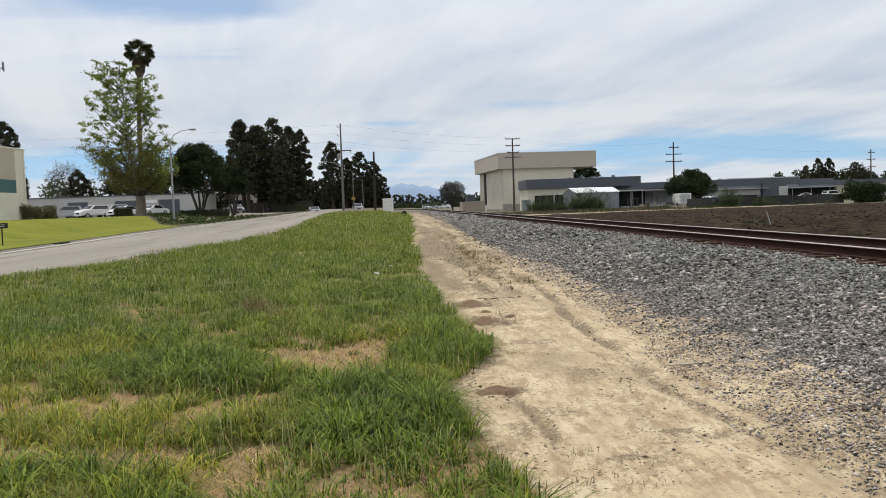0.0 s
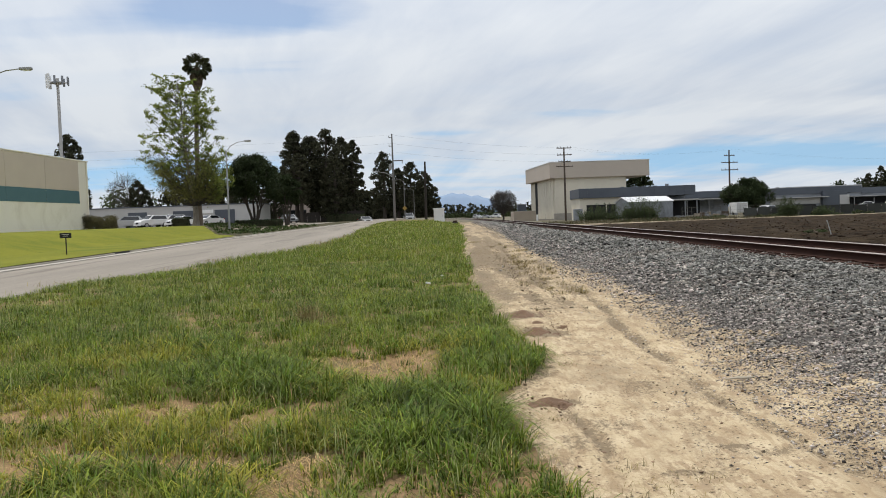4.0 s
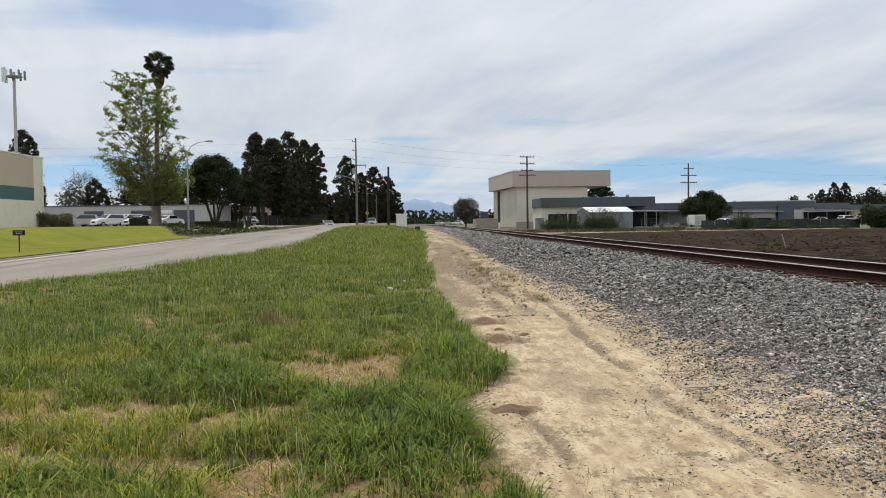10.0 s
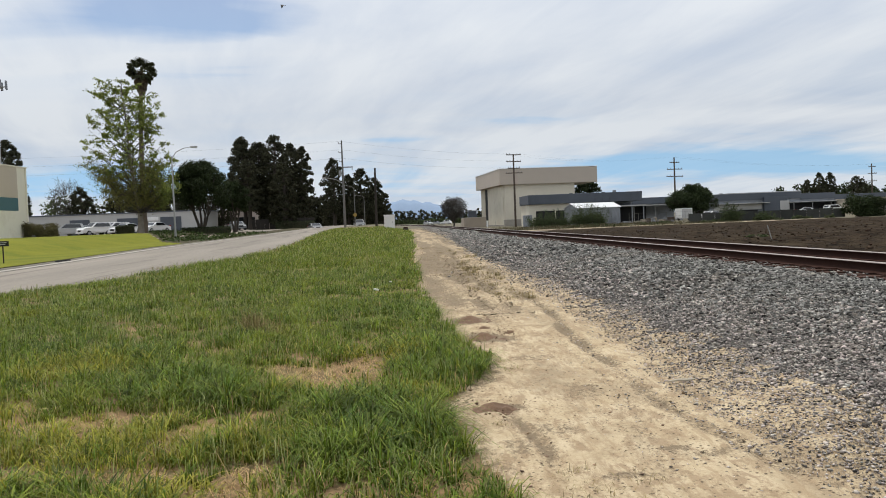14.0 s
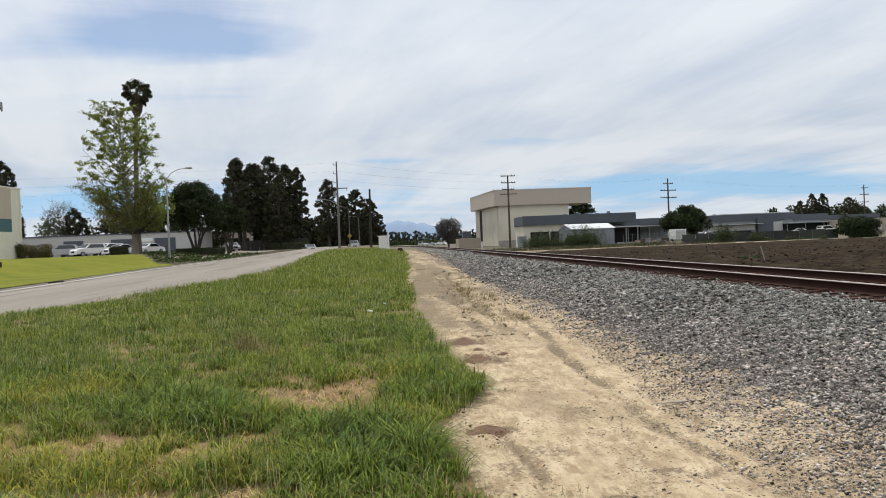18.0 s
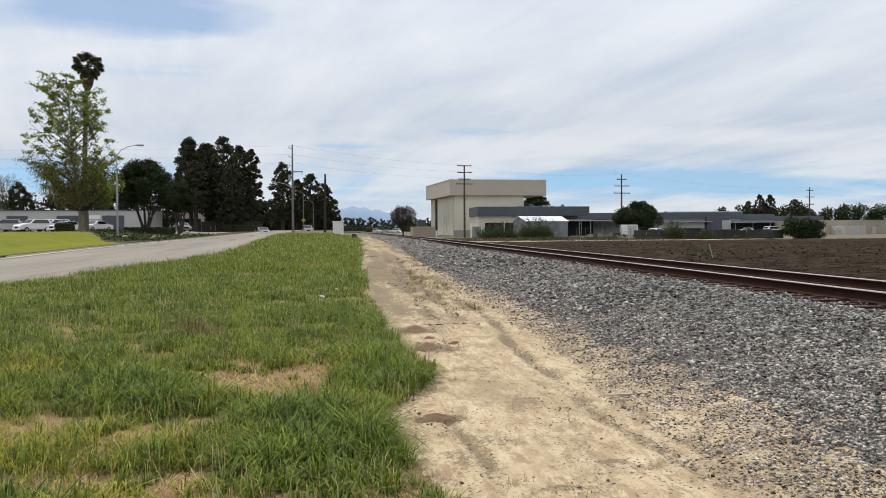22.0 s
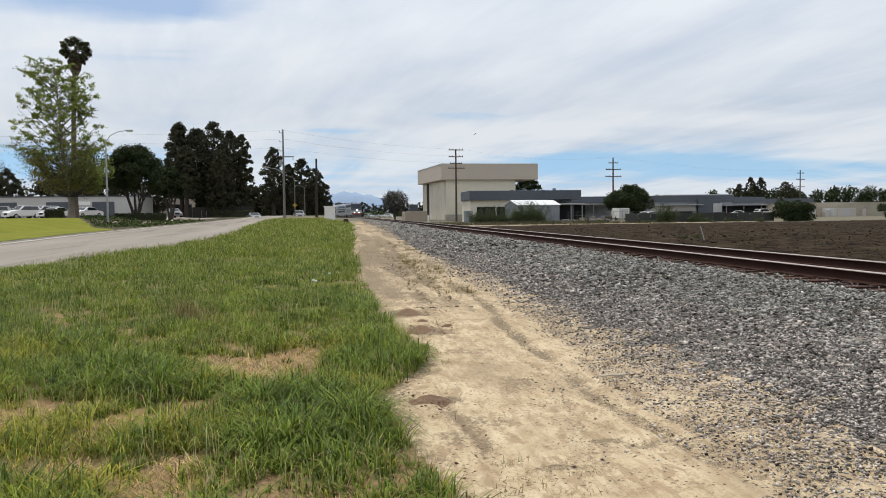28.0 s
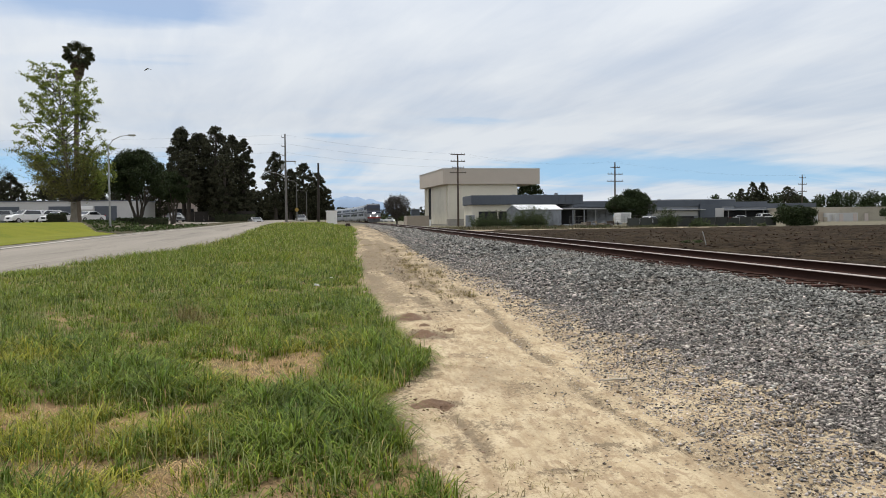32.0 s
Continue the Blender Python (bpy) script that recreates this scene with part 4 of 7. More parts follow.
def build_grass():
    rng = np.random.default_rng(11)
    store = {k: ([], [], [0]) for k in ("grass", "lush_grass", "yellow_grass", "dry_grass", "seed_stalks")}
    def put(kind, V, F):
        vs, fs, n = store[kind]
        vs.append(V)
        fs.append(F + n[0])
        n[0] += len(V)
    # bands by distance: tufts per square metre, blades a tuft, height, width, tuft radius
    for y0, y1, tufts, per, hh, ww, rr in ((3.2, 6.6, 95, 30, 0.185, 0.0078, 0.050), (6.6, 10.0, 80, 25, 0.185, 0.0085, 0.060), (10, 15, 74, 22, 0.19, 0.0105, 0.068),
                                           (15, 24, 48, 19, 0.19, 0.0145, 0.10), (24, 40, 27, 17, 0.20, 0.022, 0.14), (40, 70, 13, 15, 0.22, 0.036, 0.22), (70, 118, 6, 14, 0.24, 0.062, 0.34), (-5, 3.2, 26, 14, 0.19, 0.014, 0.10)):
        x0 = -0.6 * y1 - 0.8 if y0 > 0 else -6.0
        k = int((y1 - y0) * (1.2 - x0) * tufts)
        y = rng.uniform(y0, y1, k)
        x = rng.uniform(x0, 1.2, k)
        patchy = 0.5 + 0.32 * wavy(x, y, 0.8, 1.0) + 0.40 * wavy(x, y, 2.2, 6.0) + 0.34 * wavy(x, y, 4.6, 2.0)
        keep = (x > verge_edge(y) + 0.3 + 0.35 * wavy(x * 0 + 5, y, 0.8)) & ((x > -0.60 * y - 0.8) | (y0 < 0)) & (x < grass_edge(y) - 0.03 - 0.10 * smooth(7.0, 5.5, y) + 0.07 * wavy(x * 0 + 1, y, 3.0) + 0.16 * smooth(11, 15, y) * wavy(x * 0 + 4, y, 0.7))
        near = y0 < 15
        b = bare(x, y) if near else np.zeros(k)
        b = np.maximum(b, smooth(0.28, 0.60, wavy(x, y, 1.25, 8.0)) * (0.38 if y0 < 6 else 0.04 if y0 < 10 else 0.0))
        lush = spots(x, y, LUSH, 5.0) if near else np.zeros(k)
        gold = np.maximum(spots(x, y, YELLOW, 9.0) if near else np.zeros(k), 0.8 * b)
        keep &= rng.uniform(0, 1, k) < (1 - 0.64 * b * (1 - 0.6 * lush))
        x, y, patchy, b, lush, gold = x[keep], y[keep], patchy[keep], b[keep], lush[keep], gold[keep]
        n = len(x)
        tall = np.clip(0.14 + 0.98 * patchy + 0.30 * lush, 0.24, 1.6) * rng.uniform(0.7, 1.25, n) * (1 - 0.38 * b)
        count = np.maximum(4, per * rng.uniform(0.5, 1.5, n) * (0.7 + 0.4 * patchy + 0.5 * lush) * (1 - 0.45 * b)).astype(int)
        idx = np.repeat(np.arange(n), count)
        m = len(idx)
        a = rng.uniform(0, 2 * np.pi, m)
        r = rr * np.sqrt(rng.uniform(0, 1, m)) * (0.6 + 0.8 * tall[idx])
        px, py = x[idx] + np.cos(a) * r, y[idx] + np.sin(a) * r
        P = np.stack([px, py, gz(px, py) - 0.015], 1)
        H = 1.12 * hh * tall[idx] * rng.uniform(0.45, 1.3, m)
        bend = np.clip((0.45 if y0 < 10 else 0.72) + 0.70 * r / rr + rng.normal(0, 0.45, m), 0.05, 1.8)
        W = ww * rng.uniform(0.55, 1.3, m) * (1 + 0.25 * lush[idx])
        A = a + rng.normal(0, 0.9, m)
        pick = rng.uniform(0, 1, m)
        is_lush = pick < np.maximum(0.85 * lush[idx], 0.0 if y0 < 10 else (0.25 if y0 < 24 else 0.45) * np.clip(0.6 + 1.2 * wavy(px, py, 0.5, 14.0), 0, 1.6))
        is_gold = ~is_lush & (rng.uniform(0, 1, m) < 0.04 + 0.72 * gold[idx])
        for kind, sel in (("lush_grass", is_lush), ("yellow_grass", is_gold), ("grass", ~is_lush & ~is_gold)):
            if sel.any():
                put(kind, *blades(P[sel], H[sel], W[sel], A[sel], bend[sel], 1 if y0 < 0 else 2 if y0 < 10 else 1 if y0 < 24 else 0))
        # dry stalks and matted thatch
        q = int(m * (0.065 if y0 < 10 else 0.010 if near else 0.004))
        Q = P[rng.integers(0, len(P), q)] + rng.normal(0, 0.04, (q, 3)) * (1, 1, 0)
        h = hh * rng.uniform(0.3, 1.15, q)
        put("dry_grass", *blades(Q, h, ww * rng.uniform(0.35, 0.8, q), rng.uniform(0, 6.28, q), rng.uniform(0.2, 1.1, q), 1))
        if near and y0 > 0:
            extra = int((y1 - y0) * (1.2 - x0) * (2600 if y0 < 6 else 1700 if y0 < 10 else 500))
            ex, ey = rng.uniform(x0, 1.0, extra), rng.uniform(y0, y1, extra)
            kb = np.maximum(bare(ex, ey), (0.35 if y0 < 10 else 0.0) * smooth(0.2, 0.6, wavy(ex, ey, 1.25, 8.0)))
            ok = (rng.uniform(0, 1, extra) < kb) & (ex < grass_edge(ey)) & (ex > -0.6 * ey - 0.8)
            ex, ey = ex[ok], ey[ok]
            e = len(ex)
            put("dry_grass", *blades(np.stack([ex, ey, gz(ex, ey)], 1), hh * rng.uniform(0.05, 0.42, e) * rng.uniform(0.4, 1.0, e), ww * rng.uniform(0.35, 0.8, e), rng.uniform(0, 6.28, e), rng.uniform(0.8, 4.5, e), 1))
        # thin pale seed stalks over the blades, some standing in for glints
        q = int(m * (0.045 if y0 < 15 else 0.045))
        Q = P[rng.integers(0, len(P), q)]
        put("seed_stalks", *blades(Q, hh * rng.uniform(0.9, 1.55, q), np.full(q, ww * 0.45), rng.uniform(0, 6.28, q), rng.uniform(0.1, 0.7, q), 1))
    for kind, mat, label in (("lush_grass", M_lush(), "tall lush deep green tufts of grass"), ("grass", M_grass(), "uneven green wild grass on the verge"), ("yellow_grass", M_yellow(), "yellow-green drying grass among the green"),
                             ("dry_grass", M_straw(), "straw-coloured dead grass in worn patches"), ("seed_stalks", M_seed(), "thin pale seed stalks over the grass, partly standing for glints")):
        vs, fs, n = store[kind]
        tagged(quick(kind, np.concatenate(vs), np.concatenate(fs), mat), label, "grass", kind="stuff")
    # dead weeds: one brown clump in the grass, thin scrub on the dirt
    C = [(-2.0, 11.0, 0.13, 190, 0.46, 0.006), (-1.65, 10.7, 0.26, 50, 0.26, 0.006), (-1.8, 11.3, 0.2, 50, 0.30, 0.006)]
    for cx, cy in ((1.02, 4.25), (1.16, 4.02), (0.93, 4.55), (1.32, 4.35), (0.85, 4.05)):
        C.append((cx, cy, 0.16, 34, 0.055, 0.0035))
    for k in range(16):
        y = 12.5 + 34 * rng.uniform(0, 1) ** 1.4
        x = float(rng.uniform(0.75, 2.6))
        C.append((x, y, rng.uniform(0.15, 0.6), int(rng.uniform(20, 60)), rng.uniform(0.02, 0.07), 0.004 + 0.0003 * y))
    for k in range(8):
        y = float(rng.uniform(3.8, 12))
        C.append((float(grass_edge(y)) + rng.uniform(-0.05, 0.25), y, rng.uniform(0.05, 0.12), int(rng.uniform(8, 24)), rng.uniform(0.04, 0.075), 0.004))
    for k in range(75):
        y = float(np.clip(rng.normal(22, 5.0), 14, 36))
        C.append((float(1.15 + 0.042 * y + rng.normal(0, 0.32)), y, rng.uniform(0.06, 0.22), int(rng.uniform(12, 42)), rng.uniform(0.05, 0.16), 0.0065))
    for k in range(70):
        y = float(rng.uniform(12, 40))
        C.append((float(rng.uniform(0.8, 2.6)), y, rng.uniform(0.2, 0.6), int(rng.uniform(8, 30)), rng.uniform(0.02, 0.05), 0.006))
    for k in range(60):
        y = float(rng.uniform(19, 62))
        C.append((float(verge_edge(y)) + 0.25 + rng.uniform(-0.5, 0.4), y, rng.uniform(0.2, 0.5), int(rng.uniform(8, 22)), rng.uniform(0.10, 0.26), 0.012))
    V_, F_, o = [], [], 0
    for cx, cy, r, n, h, w in C:
        q = rng.normal(0, 1, (n, 2)) * r * 0.5
        P = np.stack([cx + q[:, 0], cy + q[:, 1], gz(cx + q[:, 0], cy + q[:, 1])], 1)
        V, F = blades(P, h * rng.uniform(0.4, 1.15, n), np.full(n, w), rng.uniform(0, 6.28, n), rng.uniform(0.2, 1.4, n) * (2.2 if h < 0.08 else 1.0), 1)
        V_.append(V)
        F_.append(F + o)
        o += len(V)
    tagged(quick("dead_weeds", np.concatenate(V_), np.concatenate(F_), M_weed()), "brown dead weeds on the dirt and in the grass", "weeds", kind="stuff")


def field_edge_weeds():
    rng = np.random.default_rng(93)
    scrub = material("dull_scrub", (0.115, 0.10, 0.055), (0.05, 0.047, 0.026), 0.9, scale=0.5, fine=6, bump=0, island=0.45, translucent=0.1, spec=0.1)
    n = 9000
    y = rng.uniform(85, 117, n)
    x = rng.uniform(13.2, 38, n)
    keep = wavy(x, y, 0.35, 2.0) + rng.uniform(-0.5, 0.5, n) > -0.1
    x, y = x[keep], y[keep]
    n = len(x)
    V, F = blades(np.stack([x, y, gz(x, y)], 1), rng.uniform(0.12, 0.5, n), np.full(n, 0.05), rng.uniform(0, 6.28, n), rng.uniform(0.2, 1.5, n), 1)
    tagged(quick("field_edge_weeds", V, F, scrub), "dull brown and green weeds beyond the ploughed field", "weeds", kind="stuff")


def dirt_details():
    rng = np.random.default_rng(77)
    clod = material("dirt_clods", (0.30, 0.215, 0.135), (0.10, 0.068, 0.042), 0.95, scale=8, fine=40, bump=0.5, island=0.5)
    n = 8000
    y = 3.8 + 30 * rng.uniform(0, 1, n) ** 1.6
    e = grass_edge(y)
    x = e + (toe(y) + 0.5 - e) * rng.uniform(0, 1, n)
    keep = wavy(x, y, 1.4, 12.0) * 0.6 + damp(x, y) * 0.75 + rng.uniform(-0.6, 0.6, n) > 0.30
    x, y = x[keep], y[keep]
    s = 0.0026 + 0.013 * rng.uniform(0, 1, len(x)) ** 8 + 0.0002 * y
    stones(np.stack([x, y, gz(x, y) + s * 0.4], 1), s, rng, "dirt_clods", "small brown clods and pebbles on the dirt", clod, coarse=True)
    n = 2400
    u = rng.normal(0, 1, (n, 2))
    y = np.clip(19.5 + u[:, 1] * 5.5, 12, 40)
    x = np.clip(1.25 + 0.022 * y + u[:, 0] * 0.26, 0.7, 2.6)
    s = 0.005 + 0.021 * rng.uniform(0, 1, n) ** 3
    stones(np.stack([x, y, gz(x, y) + s * 0.3], 1), s, rng, "dirt_clods", "rough brown clods torn up along the ruts", material("torn_soil", (0.40, 0.32, 0.225), (0.12, 0.090, 0.058), 0.95, scale=8, fine=40, bump=0.5, island=0.5), coarse=True)
    # dark soil mounds thrown up by burrows
    soil = material("dark_damp_soil", (0.205, 0.125, 0.075), (0.115, 0.071, 0.045), 0.95, scale=7, fine=40, bump=0.9, depth=0.03)
    for cx, cy, rx, ry, h in ((0.98, 11.35, 0.25, 0.34, 0.062), (1.07, 10.5, 0.14, 0.16, 0.035), (1.0, 9.7, 0.24, 0.26, 0.055), (0.70, 6.17, 0.21, 0.15, 0.042), (1.36, 10.1, 0.14, 0.07, 0.014)):
        k = 22
        u = np.linspace(-1.15, 1.15, k)
        X, Y = np.meshgrid(u, u)
        R = np.sqrt(X ** 2 + Y ** 2) + 0.22 * wavy(X + cx, Y + cy, 2.4, 3.0)
        Z = (1.25 * h + 0.02) * np.exp(-2.6 * np.maximum(R, 0) ** 1.5) - 0.02 + 0.010 * wavy(X + cx, Y - cy, 5.0, 1.0) * np.exp(-R ** 2)
        V = np.stack([cx + X * rx, cy + Y * ry, gz(cx + X * rx, cy + Y * ry) + 0.008 + Z], -1).reshape(-1, 3)
        i = (np.arange(k - 1)[:, None] * k + np.arange(k - 1)[None]).ravel()
        F = np.stack([i, i + 1, i + k + 1, i + k], 1)
        tagged(quick("soil_mound", V, F, soil, smooth_faces=True), "low mound of dark loose soil on the dirt", "soil mound", "soil mounds")
    q = rng.normal(0, 1, (700, 2)) * (0.17, 0.2)
    c = np.array(((0.98, 11.35), (1.0, 9.75), (0.78, 6.15), (1.28, 10.2)))[rng.integers(0, 4, 700)]
    x, y = (c + q).T
    s = 0.003 + 0.009 * rng.uniform(0, 1, 700) ** 3
    stones(np.stack([x, y, gz(x, y) + 0.015], 1), s, rng, "soil_crumbs", "dark crumbs round the soil mounds", soil, coarse=True)
    st = thing("wood_stick", pose(2.36, 6.72, float(gz(2.36, 6.72)) + 0.026, 0, 2, 14), "pale splintered stick at the edge of the stones", "stick")
    part("shaft", pipe([(-0.15, 0, 0), (-0.04, 0.006, 0.006), (0.07, -0.004, 0.004), (0.16, 0.006, 0.008)], [0.006, 0.013, 0.011, 0.004], 6), material("bleached_wood", (0.55, 0.49, 0.39), (0.40, 0.35, 0.27), 0.85, scale=6, fine=40, bump=0.3), st)
    for x, y, s in ((-0.46, 15.83, 0.05), (-0.2, 17.6, 0.03)):
        t = thing("litter", pose(x, y, float(gz(x, y)) + 0.11, 8, 12, 40), "crumpled white scrap caught in the grass", "litter")
        part("scrap", box(-s, s, -s * 0.6, s * 0.6, -s * 0.35, s * 0.35, s * 0.25), M_white(), t)
    for x, y, s in ((1.34, 20.8, 0.07), (1.55, 21.3, 0.05), (1.2, 19.6, 0.05)):
        P = np.array([(x, y, float(gz(x, y)) + s * 0.5)])
        ob = stones(P, np.array([s]), rng, "pale_rock", "pale broken rock lying on the dirt", M_concrete(), coarse=True)
        ob["category"], ob["kind"] = "rock", ""
    # stands for an unidentified small dark thing by the track
    t = thing("switch_box", (0.9, 101, float(gz(0.9, 101))), "small dark object on the ground beside the track", "device")
    part("body", box(-0.35, 0.35, -0.3, 0.3, -0.05, 0.35, 0.06), M_darkpole(), t)
    part("lid", box(-0.25, 0.3, -0.2, 0.2, 0.35, 0.5, 0.05), M_rust(), t)


def leaf_mesh(name, P, S, rng, mat, parent=None, label="", droop=0.0):
    """Small folded leaf quads at points P."""
    n = len(P)
    a = rng.normal(size=(n, 3))
    a[:, 2] -= droop
    a /= np.linalg.norm(a, axis=1)[:, None]
    b = np.cross(a, rng.normal(size=(n, 3)))
    b /= np.linalg.norm(b, axis=1)[:, None] + 1e-9
    s = S[:, None]
    V = np.stack([P - a * s, P + b * s * 0.55, P + a * s, P - b * s * 0.55], 1)
    F = np.arange(4 * n).reshape(n, 4)
    return quick(name, V.reshape(-1, 3), F, mat, parent, label)


def clump_points(centres, radii, n, rng, shell=0.55):
    """Points in soft balls round the centres, thicker towards their skins."""
    w = radii ** 2
    pick = rng.choice(len(centres), n, p=w / w.sum())
    d = rng.normal(size=(n, 3))
    d /= np.linalg.norm(d, axis=1)[:, None]
    r = radii[pick] * (shell + (1 - shell) * rng.uniform(0, 1, n) ** 0.5) * rng.uniform(0.75, 1.12, n)
    return centres[pick] + d * r[:, None] * (1, 1, 0.8)


def pine_tree(x, y, h, width, seed, label, base_clear=0.16, lean=0.0):
    rng = np.random.default_rng(seed)
    z0 = float(gz(x, y))
    t = thing("pine_tree", (x, y, z0 - 0.05), label, "tree", "dark pines beside the street")
    part("trunk", pipe([(0, 0, 0), (0.1, 0, h * 0.3), (lean * 0.5, 0.1, h * 0.65), (lean, 0, h * 0.93)], [0.42, 0.34, 0.2, 0.05]), M_darkbark(), t)
    cs, rs, bm = [], [], bmesh.new()
    n = int(230 * h / 16)
    for k in range(n):
        u = base_clear + (1 - base_clear) * (k + rng.uniform(0, 1)) / n
        full = width * 0.5 * float(np.interp(u, [0, 0.15, 0.3, 0.6, 0.85, 1.0], [0.62, 0.92, 1.0, 0.95, 0.66, 0.14]))
        reach = full * rng.uniform(0.02, 1.0) ** 0.42
        a = rng.uniform(0, 2 * math.pi)
        c = np.array([math.cos(a) * reach + lean * u, math.sin(a) * reach, u * h * 0.97])
        cs.append(c)
        rs.append(width * rng.uniform(0.06, 0.15) * (1.1 - 0.4 * u))
        if k % 5 == 0:
            pipe([(lean * u, 0, c[2] - 0.6), tuple(c * (0.6, 0.6, 1) + (0, 0, -0.3)), tuple(c)], [0.09, 0.06, 0.02], 5, bm)
    part("limb", bm, M_darkbark(), t)
    P = clump_points(np.array(cs), np.array(rs), int(14500 * h / 16 * min(1.0, (155 / y) ** 1.8)), rng, 0.1)
    leaf_mesh("crown", P, rng.uniform(0.10, 0.25, len(P)) * max(1.0, (y / 155) ** 0.8), rng, M_pine(), t, "dark clumped needle crown")
    return t


def round_tree(x, y, h, width, trunk_h, seed, label, name="tree", mat=None, stems=4, n=7000, leaf=0.17, z0=None, fill=130):
    rng = np.random.default_rng(seed)
    z0 = float(gz(x, y)) if z0 is None else z0
    t = thing(name, (x, y, z0 - 0.05), label, "tree")
    for k in range(stems):
        bm = bmesh.new()
        a = 2 * math.pi * (k + rng.uniform(0, 0.6)) / stems
        r = width * rng.uniform(0.20, 0.34)
        e = Vector((math.cos(a) * r, math.sin(a) * r, trunk_h + (h - trunk_h) * rng.uniform(0.35, 0.6)))
        foot = Vector((math.cos(a) * 0.14, math.sin(a) * 0.14, 0))
        fork = foot.lerp(e, 0.42) + Vector((0, 0, -0.10 * h * rng.uniform(0.1, 0.5)))
        pipe([tuple(foot), tuple(foot.lerp(fork, 0.5) + Vector((0.06, 0.05, 0))), tuple(fork)], [0.21, 0.16, 0.13], 7, bm)
        for q in range(3):
            end = e + Vector((rng.normal(0, 0.09 * width), rng.normal(0, 0.09 * width), rng.uniform(-0.12, 0.12) * h))
            pipe([tuple(fork), tuple(fork.lerp(end, 0.5) + Vector((0, 0, 0.15))), tuple(end)], [0.11, 0.07, 0.03], 6, bm)
        part("stem", bm, M_darkbark(), t)
    cs, rs = [], []
    low = trunk_h * 1.05
    for k in range(fill):
        u = rng.uniform(0, 1) ** 0.8
        wide = width * 0.5 * float(np.interp(u, [0, 0.15, 0.4, 0.65, 0.85, 1.0], [0.72, 0.92, 1.0, 0.86, 0.58, 0.22]))
        reach = wide * rng.uniform(0.05, 1.0) ** 0.5 * 0.88
        a = rng.uniform(0, 2 * math.pi)
        cs.append((math.cos(a) * reach, math.sin(a) * reach, low + (h - low) * (0.06 + 0.86 * u)))
        rs.append(width * rng.uniform(0.055, 0.125))
    P = clump_points(np.array(cs), np.array(rs), n, rng, 0.15)
    leaf_mesh("crown", P, rng.uniform(0.6, 1.3, len(P)) * leaf, rng, mat or M_darkleaf(), t)
    return t


def bush(x, y, w, d, h, seed, label, mat=None, n=1500, leaf=0.09, name="bush", z0=None):
    rng = np.random.default_rng(seed)
    t = thing(name, (x, y, (float(gz(x, y)) if z0 is None else z0) - 0.03), label, "bush")
    bm = bmesh.new()
    for k in range(9):
        a = rng.uniform(0, 2 * math.pi)
        pipe([(0.1 * math.cos(a), 0.1 * math.sin(a), 0), (w * 0.2 * math.cos(a), d * 0.2 * math.sin(a), h * 0.45), (w * 0.36 * math.cos(a), d * 0.36 * math.sin(a), h * 0.8)], [0.05, 0.03, 0.01], 5, bm)
    part("stem", bm, M_bark(), t)
    m = 30
    c = rng.uniform(-1, 1, (m, 3)) * (w * 0.38, d * 0.36, h * 0.34) + (0, 0, h * 0.45)
    P = clump_points(c, np.full(m, min(w, d, h) * 0.30) * rng.uniform(0.7, 1.3, m), n, rng, 0.3)
    P = P[P[:, 2] > 0.02]
    leaf_mesh("foliage", P, rng.uniform(0.6, 1.4, len(P)) * leaf, rng, mat or M_darkleaf(), t)
    return t


def wispy_shrub(x, y, w, d, h, seed, label, n=9000, shoots=70):
    """Loose upright shoots of unequal height that carry small leaves."""
    rng = np.random.default_rng(seed)
    t = thing("shrub", (x, y, float(gz(x, y)) - 0.03), label, "bush")
    bm, P = bmesh.new(), []
    for k in range(shoots):
        fx, fy = rng.uniform(-0.42, 0.42) * w, rng.uniform(-0.42, 0.42) * d
        tall = h * rng.uniform(0.35, 1.08) * (1 - 0.55 * (2 * fx / w) ** 2)
        lean = Vector((rng.normal(0, 0.20) * tall + 0.12 * fx, rng.normal(0, 0.2) * tall, tall))
        foot = Vector((fx, fy, 0))
        pts = [foot, foot + lean * 0.55 + Vector((0, 0, 0.06 * tall)), foot + lean]
        pipe([tuple(p) for p in pts], [0.022, 0.014, 0.005], 4, bm)
        q = max(20, int(n / shoots * tall / (0.7 * h)))
        u = rng.uniform(0.05, 1.0, q)[:, None]
        line = np.array(foot) + np.array(lean) * u
        P.append(line + rng.normal(0, 1, (q, 3)) * (0.11 + 0.16 * (1 - u)) * (1, 1, 0.7) * h * 0.42)
    part("stem", bm, M_darkbark(), t)
    m = 26
    c = rng.uniform(-1, 1, (m, 3)) * (w * 0.36, d * 0.3, h * 0.16) + (0, 0, h * 0.26)
    P.append(clump_points(c, h * 0.2 * rng.uniform(0.6, 1.3, m), n, rng, 0.15))
    P = np.concatenate(P)
    P = P[P[:, 2] > 0.03]
    leaf_mesh("foliage", P, rng.uniform(0.035, 0.085, len(P)), rng, M_shrubleaf(), t)
    return t


